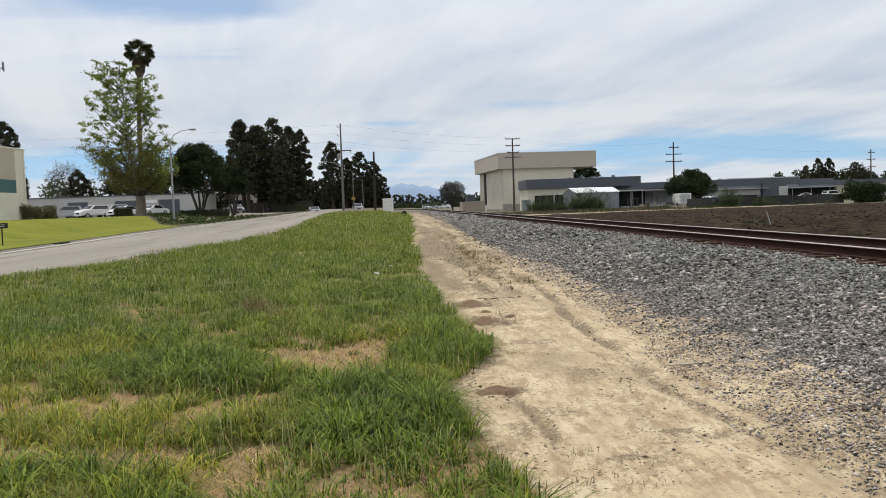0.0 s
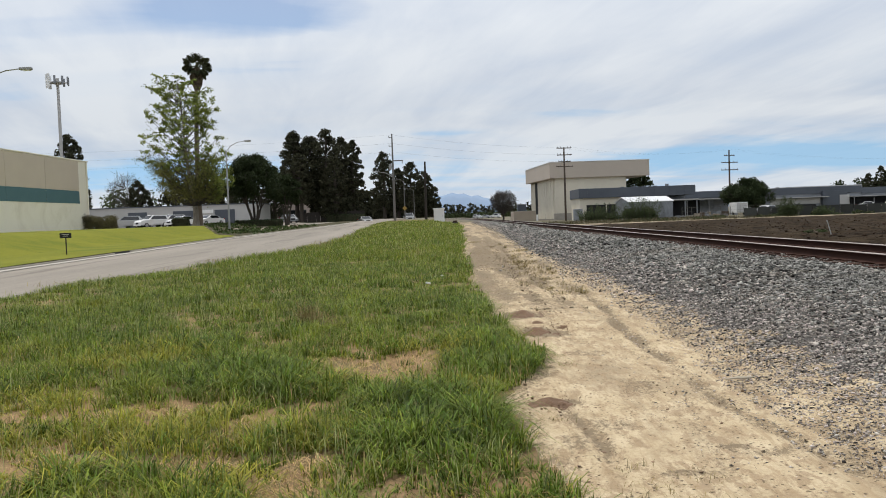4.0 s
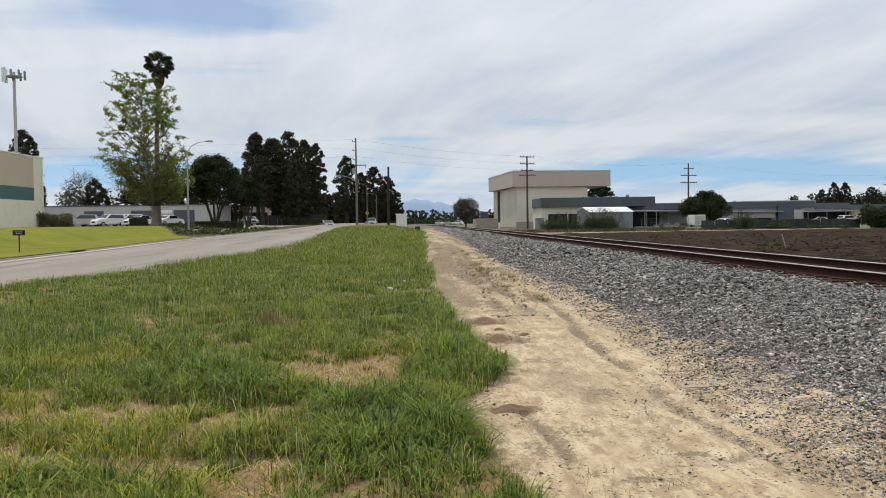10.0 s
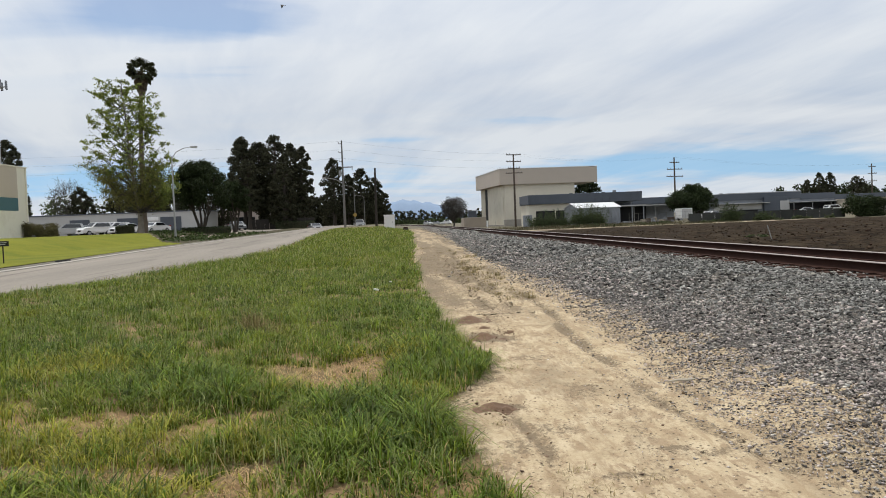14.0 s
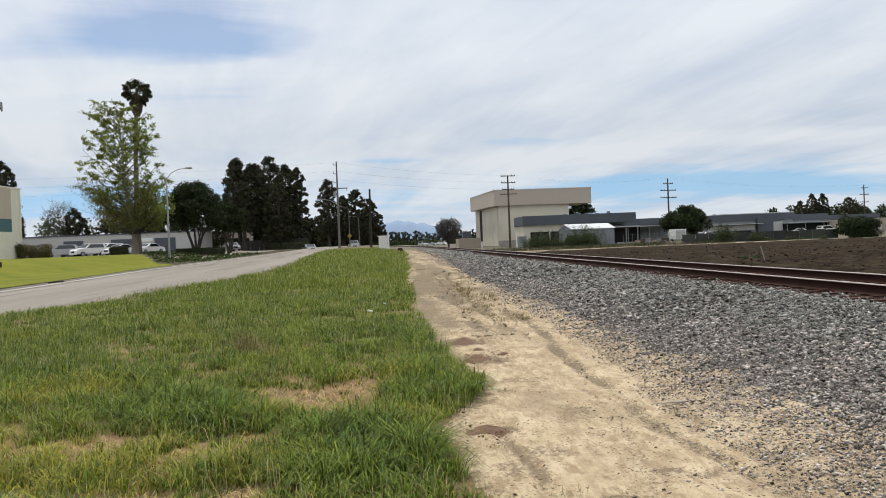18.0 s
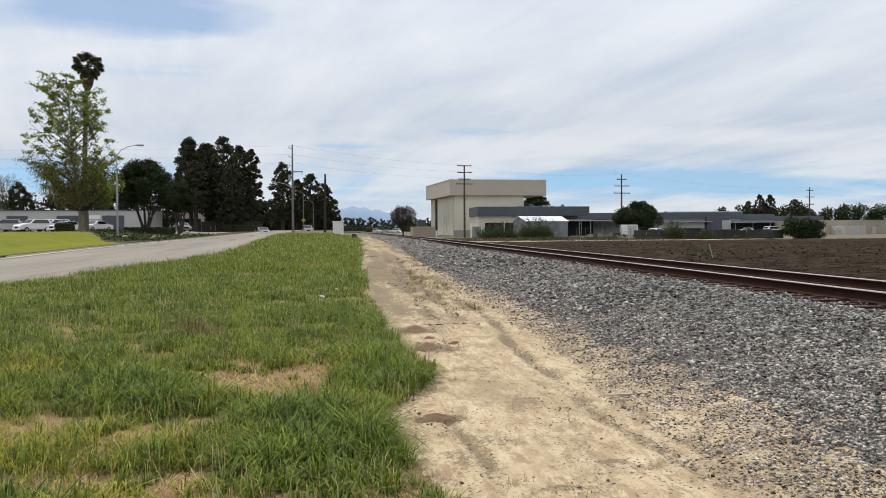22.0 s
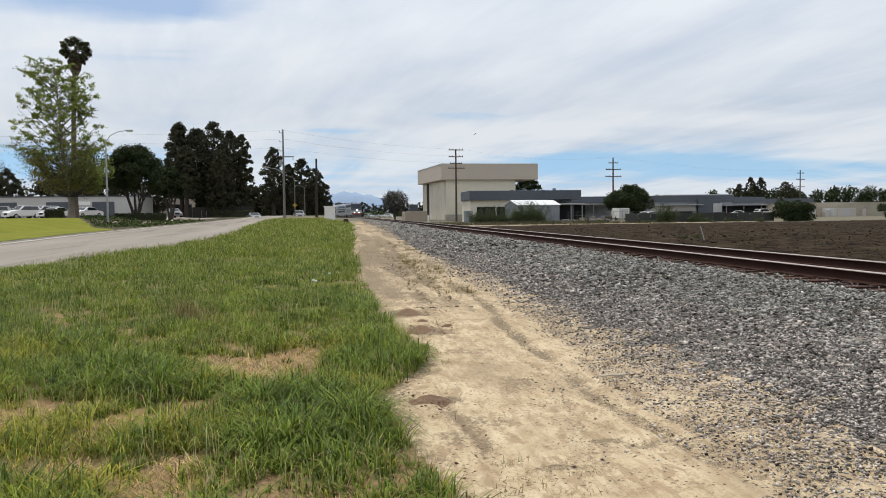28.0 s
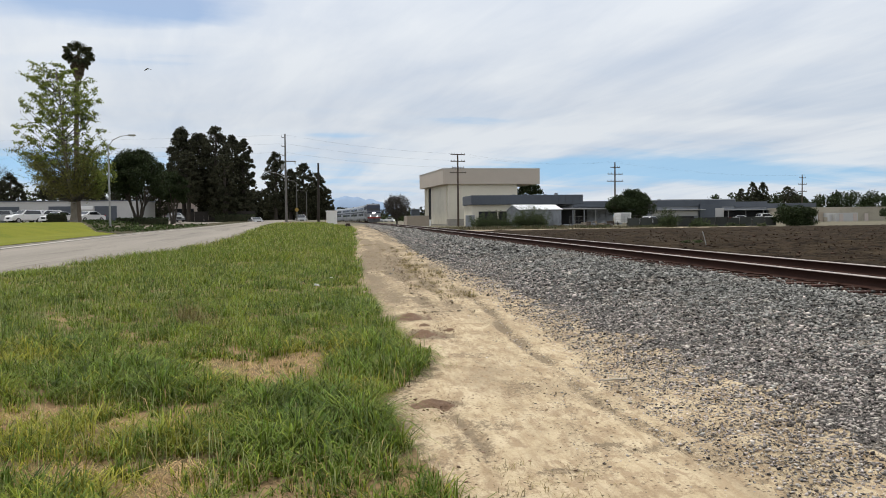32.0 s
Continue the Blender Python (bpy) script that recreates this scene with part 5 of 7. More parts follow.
def sycamore(x, y):
    """An airy upper crown on a leaning leader over a denser, browner skirt."""
    rng = np.random.default_rng(21)
    z0 = float(gz(x, y))
    t = thing("sycamore_tree", (x, y, z0 - 0.05), "tall airy tree with fresh yellow-green leaves and pale trunk", "tree")
    spine = lambda z: float(np.interp(z, [0, 3, 7, 11, 15, 18], [0, 0.0, -0.6, -0.9, -1.2, -1.5]))
    part("trunk", pipe([(spine(z) + 0.05 * math.sin(z), 0.1 * math.sin(z * 0.7), z) for z in (0, 0.8, 3, 5, 7, 9, 11, 13, 15, 17.4)], [0.50, 0.36, 0.29, 0.22, 0.17, 0.14, 0.11, 0.085, 0.06, 0.03], 10), M_palebark(), t, "mottled pale trunk")
    mid = lambda z: float(np.interp(z, [3.4, 4.8, 7.0, 8.6, 9.7, 11.3, 13.3, 15.2, 16.8, 18.4], [0.9, 0.6, -0.4, -0.6, -0.7, -0.7, -1.1, -1.2, -1.3, -1.6]))
    half = lambda z: float(np.interp(z, [3.2, 4.8, 7.0, 8.6, 9.7, 11.3, 13.3, 15.2, 16.8, 18.4], [3.6, 5.1, 6.2, 6.3, 5.0, 5.7, 5.0, 4.6, 3.5, 0.7]))
    limb, twig = bmesh.new(), bmesh.new()
    upper, lower = [], []
    def branch(z, a, reach, where, r):
        low = max(2.4, z - 0.62 * reach - 0.6)
        foot = Vector((spine(low), 0, low))
        end = Vector((mid(z) + math.cos(a) * reach, math.sin(a) * reach, z))
        elbow = foot.lerp(end, 0.5) + Vector((0, 0, -0.10 * reach + rng.uniform(-0.3, 0.3)))
        pipe([tuple(foot), tuple(elbow), tuple(end)], [r, r * 0.6, 0.014], 5, limb)
        # twigs that carry the leaves, spread over the outer half of the limb
        for q in range(int(3 + reach * 1.6)):
            p = elbow.lerp(end, rng.uniform(0.0, 1.05))
            tip = p + Vector((rng.normal(0, 0.55), rng.normal(0, 0.55), rng.normal(0.10, 0.32)))
            pipe([tuple(p), tuple(tip)], [0.016, 0.007], 3, twig)
            where.append((p, tip))
    for k in range(78):
        z = 8.6 + 9.4 * ((k + rng.uniform(0, 1)) / 78) ** 0.94
        branch(z, rng.uniform(0, 6.283), half(z) * rng.uniform(0.25, 1.0) ** 0.7, upper, 0.055)
    for k in range(80):
        z = 3.7 + 5.4 * (k + rng.uniform(0, 1)) / 80
        branch(z, rng.uniform(0, 6.283), half(z) * rng.uniform(0.2, 1.0) ** 0.6, lower, 0.05)
    part("limb", limb, M_twig(), t)
    part("twig", twig, M_twig(), t)
    def leaves(where, n, spread):
        p, q = np.array([w[0] for w in where]), np.array([w[1] for w in where])
        load = rng.uniform(0, 1, len(p)) ** 1.7
        load *= 1 - 0.55 * np.exp(-((p[:, 2] - 10.0) / 1.1) ** 2) * (np.abs(p[:, 0] + 0.7) < 4.0)
        i = rng.choice(len(p), n, p=load / load.sum())
        u = rng.uniform(0.1, 1.15, n)[:, None]
        return p[i] + (q[i] - p[i]) * u + rng.normal(0, spread, (n, 3)) * (1, 1, 0.7)
    P = leaves(upper, 13000, 0.14)
    leaf_mesh("crown", P, rng.uniform(0.085, 0.165, len(P)), rng, M_lightleaf(), t, "sparse fresh green leaves")
    Q = leaves(lower, 23000, 0.27)
    fresh = Q[:, 0] + rng.normal(0, 0.8, len(Q)) > 3.0
    fresh |= np.abs(Q[:, 0] + 0.9) + rng.normal(0, 0.8, len(Q)) > 5.0
    leaf_mesh("lower_crown", Q[~fresh], rng.uniform(0.06, 0.13, (~fresh).sum()), rng, M_oldleaf(), t, "denser brownish lower leaves")
    leaf_mesh("outer_crown", Q[fresh], rng.uniform(0.06, 0.13, fresh.sum()), rng, M_lightleaf(), t, "fresh yellow-green outer leaves")


def palm(x, y, h):
    rng = np.random.default_rng(5)
    z0 = float(gz(x, y))
    t = thing("fan_palm", (x, y, z0 - 0.05), "very tall slender fan palm with dark crown", "palm tree")
    part("trunk", pipe([(0, 0, 0), (-0.1, 0, 5), (0.1, 0, 12), (0.5, 0, h - 2.2)], [0.44, 0.33, 0.28, 0.25], 10), M_bark(), t)
    top = Vector((0.5, 0, h - 2.2))
    dead = material("dead_fronds", (0.13, 0.10, 0.065), (0.06, 0.045, 0.03), 0.9, scale=3, fine=12, bump=0, island=0.3)
    green = material("palm_fronds", (0.120, 0.128, 0.070), (0.046, 0.054, 0.030), 0.75, scale=2, fine=9, bump=0, island=0.35, translucent=0.1, spec=0.1)
    def frond():
        """A long stalk and a folded fan whose tips hang."""
        V, F = [], []
        rise = lambda u: 0.10 * u * (2 - u)
        for q in range(5):
            V.extend([(0.24 * q, -0.025, rise(0.24 * q)), (0.24 * q, 0.025, rise(0.24 * q))])
        for q in range(4):
            F.append((2 * q, 2 * q + 1, 2 * q + 3, 2 * q + 2))
        c = Vector((0.96, 0, rise(0.96)))
        for k in range(19):
            u = k / 9 - 1
            a = radians(104) * u
            d, i = Vector((math.cos(a), math.sin(a), 0)), len(V)
            o = Vector((-d.y, d.x, 0)) * 0.030
            r = 0.82 - 0.22 * u * u
            fold = -0.10 * abs(u)
            V.extend([tuple(c), tuple(c + d * r * 0.5 + o + Vector((0, 0, fold - 0.02))), tuple(c + d * r * 0.82 + o * 0.55 + Vector((0, 0, fold * 2 - 0.18))),
                      tuple(c + d * r * 0.95 + Vector((0, 0, fold * 2.4 - 0.34))), tuple(c + d * r * 0.82 - o * 0.55 + Vector((0, 0, fold * 2 - 0.18))), tuple(c + d * r * 0.5 - o + Vector((0, 0, fold - 0.02)))])
            F.extend([(i, i + 1, i + 2, i + 3), (i, i + 3, i + 4, i + 5)])
        return V, F
    V, F = frond()
    first = None
    steps = rng.permutation(36)
    for k in range(36):
        el = math.asin(-0.74 + 1.70 * (steps[k] + 0.5) / 36)
        az = (k * 137.5 + float(rng.uniform(-20, 20))) % 360
        m = Matrix.Translation(top + Vector((0, 0, 0.30))) @ pose(0, 0, 0, 0, -math.degrees(el), az) @ Matrix.Scale(float(rng.uniform(1.0, 1.22)), 4) @ Matrix.Rotation(float(rng.uniform(-0.9, 0.9)), 4, "X")
        ob = new("frond", first.data) if first else quick("frond", V, F, green)
        first = first or ob
        ob.parent = t
        ob.matrix_basis = m
    drop = rng.uniform(0, 1, 700)
    turn = rng.uniform(0, 6.283, 700)
    thick = np.interp(drop, [0, 0.35, 0.7, 1.0], [0.45, 0.88, 0.66, 0.30]) * np.sqrt(rng.uniform(0.2, 1, 700))
    P = np.stack([thick * np.cos(turn), thick * np.sin(turn), 0.1 - 2.7 * drop], 1) + np.array(top)
    leaf_mesh("skirt", P, rng.uniform(0.14, 0.32, 700), rng, dead, t, "hanging dead fronds", 2.0)


def bare_tree(x, y, h, w, label, twigs):
    """Short trunk, spreading limbs and a rounded haze of short fine twigs."""
    rng = np.random.default_rng(9)
    t = thing("bare_tree", (x, y, float(gz(x, y)) - 0.05), label, "tree")
    bm, tw = bmesh.new(), bmesh.new()
    heart = np.array((0, 0, h * 0.60))
    size = np.array((w * 0.5, w * 0.5, h * 0.38))
    pipe([(0, 0, 0), (0.05, 0, h * 0.14), (0, 0.04, h * 0.28)], [0.24, 0.19, 0.15], 7, bm)
    for k in range(16):
        d = rng.normal(0, 1, 3)
        d /= np.linalg.norm(d)
        e = heart + d * size * rng.uniform(0.6, 0.85)
        pipe([(0, 0, h * 0.2), tuple(np.array((0, 0, h * 0.2)) * 0.55 + e * 0.45), tuple(e)], [0.11, 0.07, 0.025], 5, bm)
    for k in range(14 * twigs):
        d = rng.normal(0, 1, 3)
        d /= np.linalg.norm(d)
        p = heart + d * size * (0.25 + 0.70 * rng.uniform(0, 1) ** 0.55) * (1 + 0.10 * math.sin(7 * d[0] + 5 * d[2]))
        v = 0.55 * d + rng.normal(0, 0.6, 3)
        pipe([tuple(p), tuple(p + v * 0.055 * h)], [0.030, 0.014], 3, tw)
    part("trunk", bm, M_twig(), t)
    part("twig_crown", tw, M_twig(), t, "haze of fine grey twigs")


# ---- buildings ----
def M_cream(): return material("cream_stucco", (0.84, 0.80, 0.68), (0.79, 0.745, 0.63), 0.9, scale=0.5, fine=20, bump=0.15, stain=(0.72, 0.67, 0.55), stain_scale=0.25)
def M_creamdull(): return material("faded_cream_wall", (0.40, 0.36, 0.285), (0.34, 0.305, 0.24), 0.9, scale=0.4, fine=14, bump=0.1, stain=(0.30, 0.27, 0.215), stain_scale=0.3)
def M_tan(): return material("tan_stucco", (0.58, 0.50, 0.405), (0.53, 0.455, 0.37), 0.9, scale=0.5, fine=20, bump=0.15)
def M_teal(): return material("teal_stripe", (0.085, 0.170, 0.190), (0.070, 0.145, 0.165), 0.8, scale=0.8, fine=20, bump=0.1)
def M_fascia(): return material("beige_metal_fascia", (0.52, 0.450, 0.378), (0.475, 0.41, 0.345), 0.7, scale=0.4, fine=10, bump=0.05)
def M_wallcream(): return material("cream_metal_wall", (0.70, 0.650, 0.540), (0.63, 0.585, 0.485), 0.75, scale=0.4, fine=10, bump=0.08, stain=(0.58, 0.535, 0.44), stain_scale=0.2)
def M_slate(): return material("slate_grey_metal", (0.090, 0.103, 0.124), (0.070, 0.080, 0.098), 0.6, scale=0.5, fine=10, bump=0.08)
def M_grey(): return material("grey_paint", (0.28, 0.295, 0.315), (0.23, 0.243, 0.265), 0.8, scale=0.6, fine=14, bump=0.1, stain=(0.16, 0.168, 0.18), stain_scale=0.3)
def M_lotwall(): return material("pale_grey_block_wall", (0.48, 0.475, 0.465), (0.42, 0.415, 0.405), 0.9, scale=0.5, fine=14, bump=0.15)
def M_white(): return material("white_paint", (0.80, 0.80, 0.79), (0.72, 0.72, 0.71), 0.5, scale=1, fine=20, bump=0.05)
# near-black for boards and grilles, and for shade inside bays and slots
def M_dark(): return material("black_and_inner_shade", (0.018, 0.019, 0.021), (0.010, 0.010, 0.011), 0.8, scale=1, fine=10, bump=0)
def M_pinkish(): return material("pinkish_stucco", (0.52, 0.44, 0.40), (0.46, 0.39, 0.35), 0.9, scale=0.6, fine=14, bump=0.1)
def M_block(): return material("tan_block_masonry", (0.38, 0.32, 0.25), (0.31, 0.26, 0.205), 0.9, scale=0.8, fine=12, bump=0.3)
def M_glass(): return material("dark_glass", (0.02, 0.024, 0.028), (0.014, 0.016, 0.02), 0.08, scale=1, fine=9, bump=0, spec=0.8)
def M_roofwhite(): return material("white_metal_roof", (0.66, 0.67, 0.68), (0.58, 0.59, 0.60), 0.45, scale=1, fine=10, bump=0.05)
def M_tarp(): return material("dark_screen_cloth", (0.060, 0.062, 0.056), (0.034, 0.036, 0.032), 0.9, scale=0.6, fine=12, bump=0.3, random_tint=0.3)
def M_wood(): return material("weathered_pole_timber", (0.115, 0.085, 0.065), (0.07, 0.052, 0.04), 0.9, scale=2, fine=18, bump=0.4, stretch=(1, 1, 0.15))
def M_greypole(): return material("galvanised_steel", (0.36, 0.36, 0.35), (0.29, 0.29, 0.285), 0.55, 0.4, scale=2, fine=20, bump=0.05)
def M_greydull(): return material("weathered_grey_pole", (0.17, 0.165, 0.155), (0.12, 0.115, 0.108), 0.75, scale=2, fine=20, bump=0.1)
def M_darkpole(): return material("dark_timber_pole", (0.045, 0.038, 0.032), (0.025, 0.021, 0.018), 0.9, scale=2, fine=18, bump=0.3)


def left_hall():
    t = thing("warehouse", (-39.5, 89.6, 1.40), "cream warehouse with tan upper band and teal stripe", "building")
    # wall runs towards the camera; panels joined end to end
    y0 = -60.0
    part("wall", box(-26, 0, y0, 0, -0.3, 7.5, 0.05), M_cream(), t)
    edges = [-2.3]
    while edges[-1] > y0 + 9:
        edges.append(edges[-1] - 7.3)
    for a, b in zip(edges, edges[1:]):
        part("upper_panel", box(-0.2, 0.035, b + 0.03, a - 0.03, 4.28, 7.44, 0.01), M_tan(), t, "tan painted upper panel")
        part("stripe_panel", box(-0.2, 0.03, b + 0.03, a - 0.03, 2.92, 4.26, 0.01), M_teal(), t, "teal painted stripe")
    part("parapet", box(-26.1, 0.08, y0 - 0.1, 0.08, 7.5, 7.62, 0.02), M_cream(), t)
    part("downpipe", tube((0.09, -0.5, 0), (0.09, -0.5, 7.4), 0.05), M_cream(), t)


def hangar():
    m = pose(19.75, 150.0, 0.2, 0, 0, 4.5)
    t = thing("hangar", m, "large beige metal hangar with overhanging boxy fascia", "building")
    # local: x along the front, y away
    W, D = 13.7, 24.0
    part("wall", box(0.25, W, 0.25, D, -0.4, 8.4, 0.04), M_wallcream(), t, "cream ribbed metal wall")
    part("fascia", box(-0.75, 17.95, -0.45, D + 0.8, 7.55, 10.45, 0.06), M_fascia(), t, "tan boxed roof fascia")
    part("roof_edge", box(-0.8, 18.0, -0.5, D + 0.85, 10.45, 10.58, 0.02), M_white(), t)
    for k in range(11):
        x = 0.25 + (W - 0.25) * (k + 1) / 12
        part("wall_seam", box(x - 0.02, x + 0.02, 0.235, 0.26, 0, 7.5), M_wallcream(), t)
    for k in range(14):
        x = -0.45 + 18.05 * (k + 1) / 15
        part("fascia_seam", box(x - 0.025, x + 0.025, -0.462, -0.44, 7.6, 10.4), M_fascia(), t)
    # sliding doors on the track side
    for k, (a, b) in enumerate(((1.2, 9.0), (9.3, 16.2), (19.5, 23.6))):
        d = part("sliding_door", box(0.10, 0.24, a, b, 0.1, 7.45, 0.02), M_wallcream(), t, "tall cream sliding door leaf")
        for q in range(1, 4):
            y = a + (b - a) * q / 4
            part("door_rib", box(0.05, 0.11, y - 0.04, y + 0.04, 0.15, 7.4), M_wallcream(), d)
    # dark panel in place of the shade behind the leaves
    part("door_gap", box(0.19, 0.245, 16.4, 19.2, 0.1, 7.45), M_dark(), t, "gap between the door leaves, its inner shade a dark panel")
    part("plinth", box(0.12, W + 0.05, 0.12, D, -0.4, 1.1, 0.03), M_concrete(), t, "grey-tan base course")
    for x in (15.6, 17.2):
        part("canopy_post", box(x - 0.12, x + 0.12, D - 0.6, D - 0.3, -0.3, 7.55), M_fascia(), t)


def grey_workshop():
    t = thing("workshop", (19.9, 132, 0.15), "low workshop with slate-grey metal fascia and cream wall", "building")
    part("fascia", box(1.4, 20.2, -0.7, 9.0, 3.45, 5.0, 0.05), M_slate(), t, "slate-grey metal fascia")
    part("wall", box(1.6, 12.0, 0, 8.8, -0.2, 3.45, 0.02), M_wallcream(), t)
    part("rear_wall", box(12.0, 20.0, 4.5, 8.8, -0.2, 3.45, 0.02), M_grey(), t)
    part("side_enclosure", box(0.5, 1.9, -0.9, -0.02, -0.2, 1.75, 0.02), M_grey(), t, "grey side enclosure")
    for k in range(16):
        x = 1.6 + k * 1.2
        part("fascia_rib", box(x, x + 0.05, -0.74, -0.69, 3.5, 4.95), M_slate(), t)
    # flat dark panels on the wall stand in for shade inside the bays
    for a, b in ((2.7, 5.8), (6.0, 8.9), (9.1, 11.8)):
        part("opening", box(a, b, -0.04, 0.06, -0.1, 2.35), M_dark(), t, "bay opening, its inner shade a dark panel")
    for x in (9.5, 11.5, 13.2, 15.0):
        part("roof_vent", box(x - 0.25, x + 0.25, 4, 4.6, 5.0, 5.22, 0.05), M_slate(), t)
    part("vent_hood", tube((16.6, 3, 4.95), (16.6, 3, 5.42), 0.36, 0.26, 12), M_grey(), t)
    part("canopy", box(12.1, 20.6, -1.2, 4.6, 2.6, 2.78, 0.02), M_lotwall(), t, "pale lean-to canopy")
    part("bay_shadow_wall", box(12.3, 20.0, 4.35, 4.48, 0, 2.5), M_dark(), t)
    for x in (14.2, 16.2, 18.4, 20.3):
        part("post", box(x - 0.07, x + 0.07, -1.0, -0.86, -0.2, 2.55), M_grey(), t)


def metal_shed():
    t = thing("metal_shed", pose(27.0, 121, 0.05, 0, 0, 12), "grey metal shed with bright white roof", "building")
    part("wall", prism([(0, -0.2), (0, 2.55), (2.4, 3.25), (4.8, 2.55), (4.8, -0.2)], 7.1, axis="X"), M_grey(), t, "grey ribbed metal walls")
    for s in (0, 1):
        o = [(-0.15, 2.53), (2.4, 3.30), (2.4, 3.38), (-0.15, 2.61)] if s == 0 else [(2.4, 3.30), (4.95, 2.53), (4.95, 2.61), (2.4, 3.38)]
        part("roof", prism(o, 7.4, axis="X", start=-0.15), M_roofwhite(), t, "white sheet-metal roof")
    for k in range(13):
        x = 0.4 + k * 0.53
        part("wall_rib", box(x, x + 0.05, -0.03, 0.02, -0.1, 2.5), M_grey(), t)
    part("door", box(5.6, 6.6, -0.05, 0.03, -0.1, 2.0, 0.01), M_grey(), t)


def yard_buildings():
    t = thing("canopy_building", (40.6, 150, 0.1), "grey building with open bay filled with a shade-dark panel and pale canopy", "building")
    part("fascia", box(-0.5, 11.5, 0, 9, 3.1, 4.3, 0.04), M_slate(), t)
    part("canopy", box(-1.5, 11.0, -2.2, 0.2, 2.75, 2.93, 0.02), M_lotwall(), t, "pale canopy edge")
    part("back_wall", box(-0.5, 11.5, 1.0, 8.8, -0.2, 3.1), M_grey(), t)
    # the shade under the canopy is this panel's dark colour
    part("open_bay", box(0.0, 6.2, 0.93, 0.99, 0.0, 2.9), M_dark(), t, "open bay filled with a shade-dark panel")
    for k in range(4):
        part("panel", box(6.5 + k * 1.15, 7.55 + k * 1.15, 0.90, 0.99, 0.1, 2.5, 0.02), M_grey(), t, "pale roll-up panel")
    for x in (-1.2, 3, 7, 10.7):
        part("post", tube((x, -2.0, -0.2), (x, -2.0, 2.7), 0.06), M_greypole(), t)

    t = thing("long_shed", (63.5, 168, -0.1), "long low grey industrial shed with several roof bays", "building")
    part("wall", box(0, 40.5, 0, 12, -0.4, 3.5, 0.03), M_grey(), t)
    part("fascia", box(-0.3, 21.8, -0.3, 12.3, 3.5, 4.9, 0.04), M_slate(), t, "slate-grey fascia of the tallest bay")
    part("fascia_step", box(21.8, 29.3, -0.25, 12.3, 3.2, 4.45, 0.04), M_slate(), t, "slate-grey fascia")
    part("end_fascia", box(29.3, 40.8, -0.2, 12.3, 2.7, 4.0, 0.04), M_slate(), t, "slate-grey fascia")
    part("roof_cap", box(7.0, 21.9, 1.5, 12.3, 4.9, 5.12, 0.03), M_lotwall(), t)
    part("corner_block", box(13.6, 18.6, -0.8, -0.02, -0.2, 4.0, 0.03), M_slate(), t, "dark projecting corner block")
    part("pale_door", box(17.0, 19.0, -0.9, -0.81, 0, 3.1, 0.02), M_lotwall(), t, "pale roller door")
    # the dark ones carry the shade under the awnings as colour
    for a, b, z0, z1, m in ((3.0, 13.0, 0.2, 0.9, M_dark()), (3.0, 13.2, 1.5, 2.6, M_lotwall()), (8.5, 12.4, 0.3, 1.4, M_dark()), (19.4, 29.0, 0.2, 2.5, M_dark()), (30.5, 33.5, 0.2, 2.6, M_lotwall())):
        part("bay", box(a, b, -0.36 - 0.02 * (z1 > 2), -0.02, z0, z1), m, t)
    part("awning", box(18.9, 31.5, -2.6, -0.1, 2.63, 2.74, 0.02), M_lotwall(), t, "thin pale awning")
    part("side_awning", box(2.5, 14.5, -1.6, -0.1, 2.75, 2.88, 0.02), M_lotwall(), t, "thin pale awning")
    for x in (19.2, 23.2, 27.2, 31.2):
        part("post", tube((x, -2.4, -0.2), (x, -2.4, 2.6), 0.06), M_greypole(), t)
    for x in (6.5, 24.0):
        part("roof_vent", box(x, x + 0.6, 5, 5.6, 4.4, 5.25, 0.05), M_greypole(), t)

    t = thing("cream_warehouse", (92.0, 148, -0.3), "low cream warehouse beyond the field", "building")
    part("wall", box(0, 60, 0, 18, -0.4, 2.95, 0.03), M_creamdull(), t)
    part("parapet", box(-0.1, 60.1, -0.1, 18.1, 2.95, 3.08, 0.02), M_creamdull(), t)
    part("pale_annex", box(1.5, 6.0, -4.0, 0.0, -0.4, 1.95, 0.03), M_lotwall(), t, "pale annex")
    for k in range(5):
        part("stack", box(-3.4 + k * 0.95, -2.7 + k * 0.95, -3.4, -2.4, -0.4, 1.2 + 0.5 * (k % 3), 0.04), (M_creamdull(), M_lotwall(), M_block())[k % 3], t, "pale stacked goods")
    for a in (0.6, 3.4, 8.5):
        part("doorway", box(a + 1.6, a + 2.4, -4.06 if a < 7 else -0.06, 0.02, -0.2, 1.8), M_pinkish(), t)


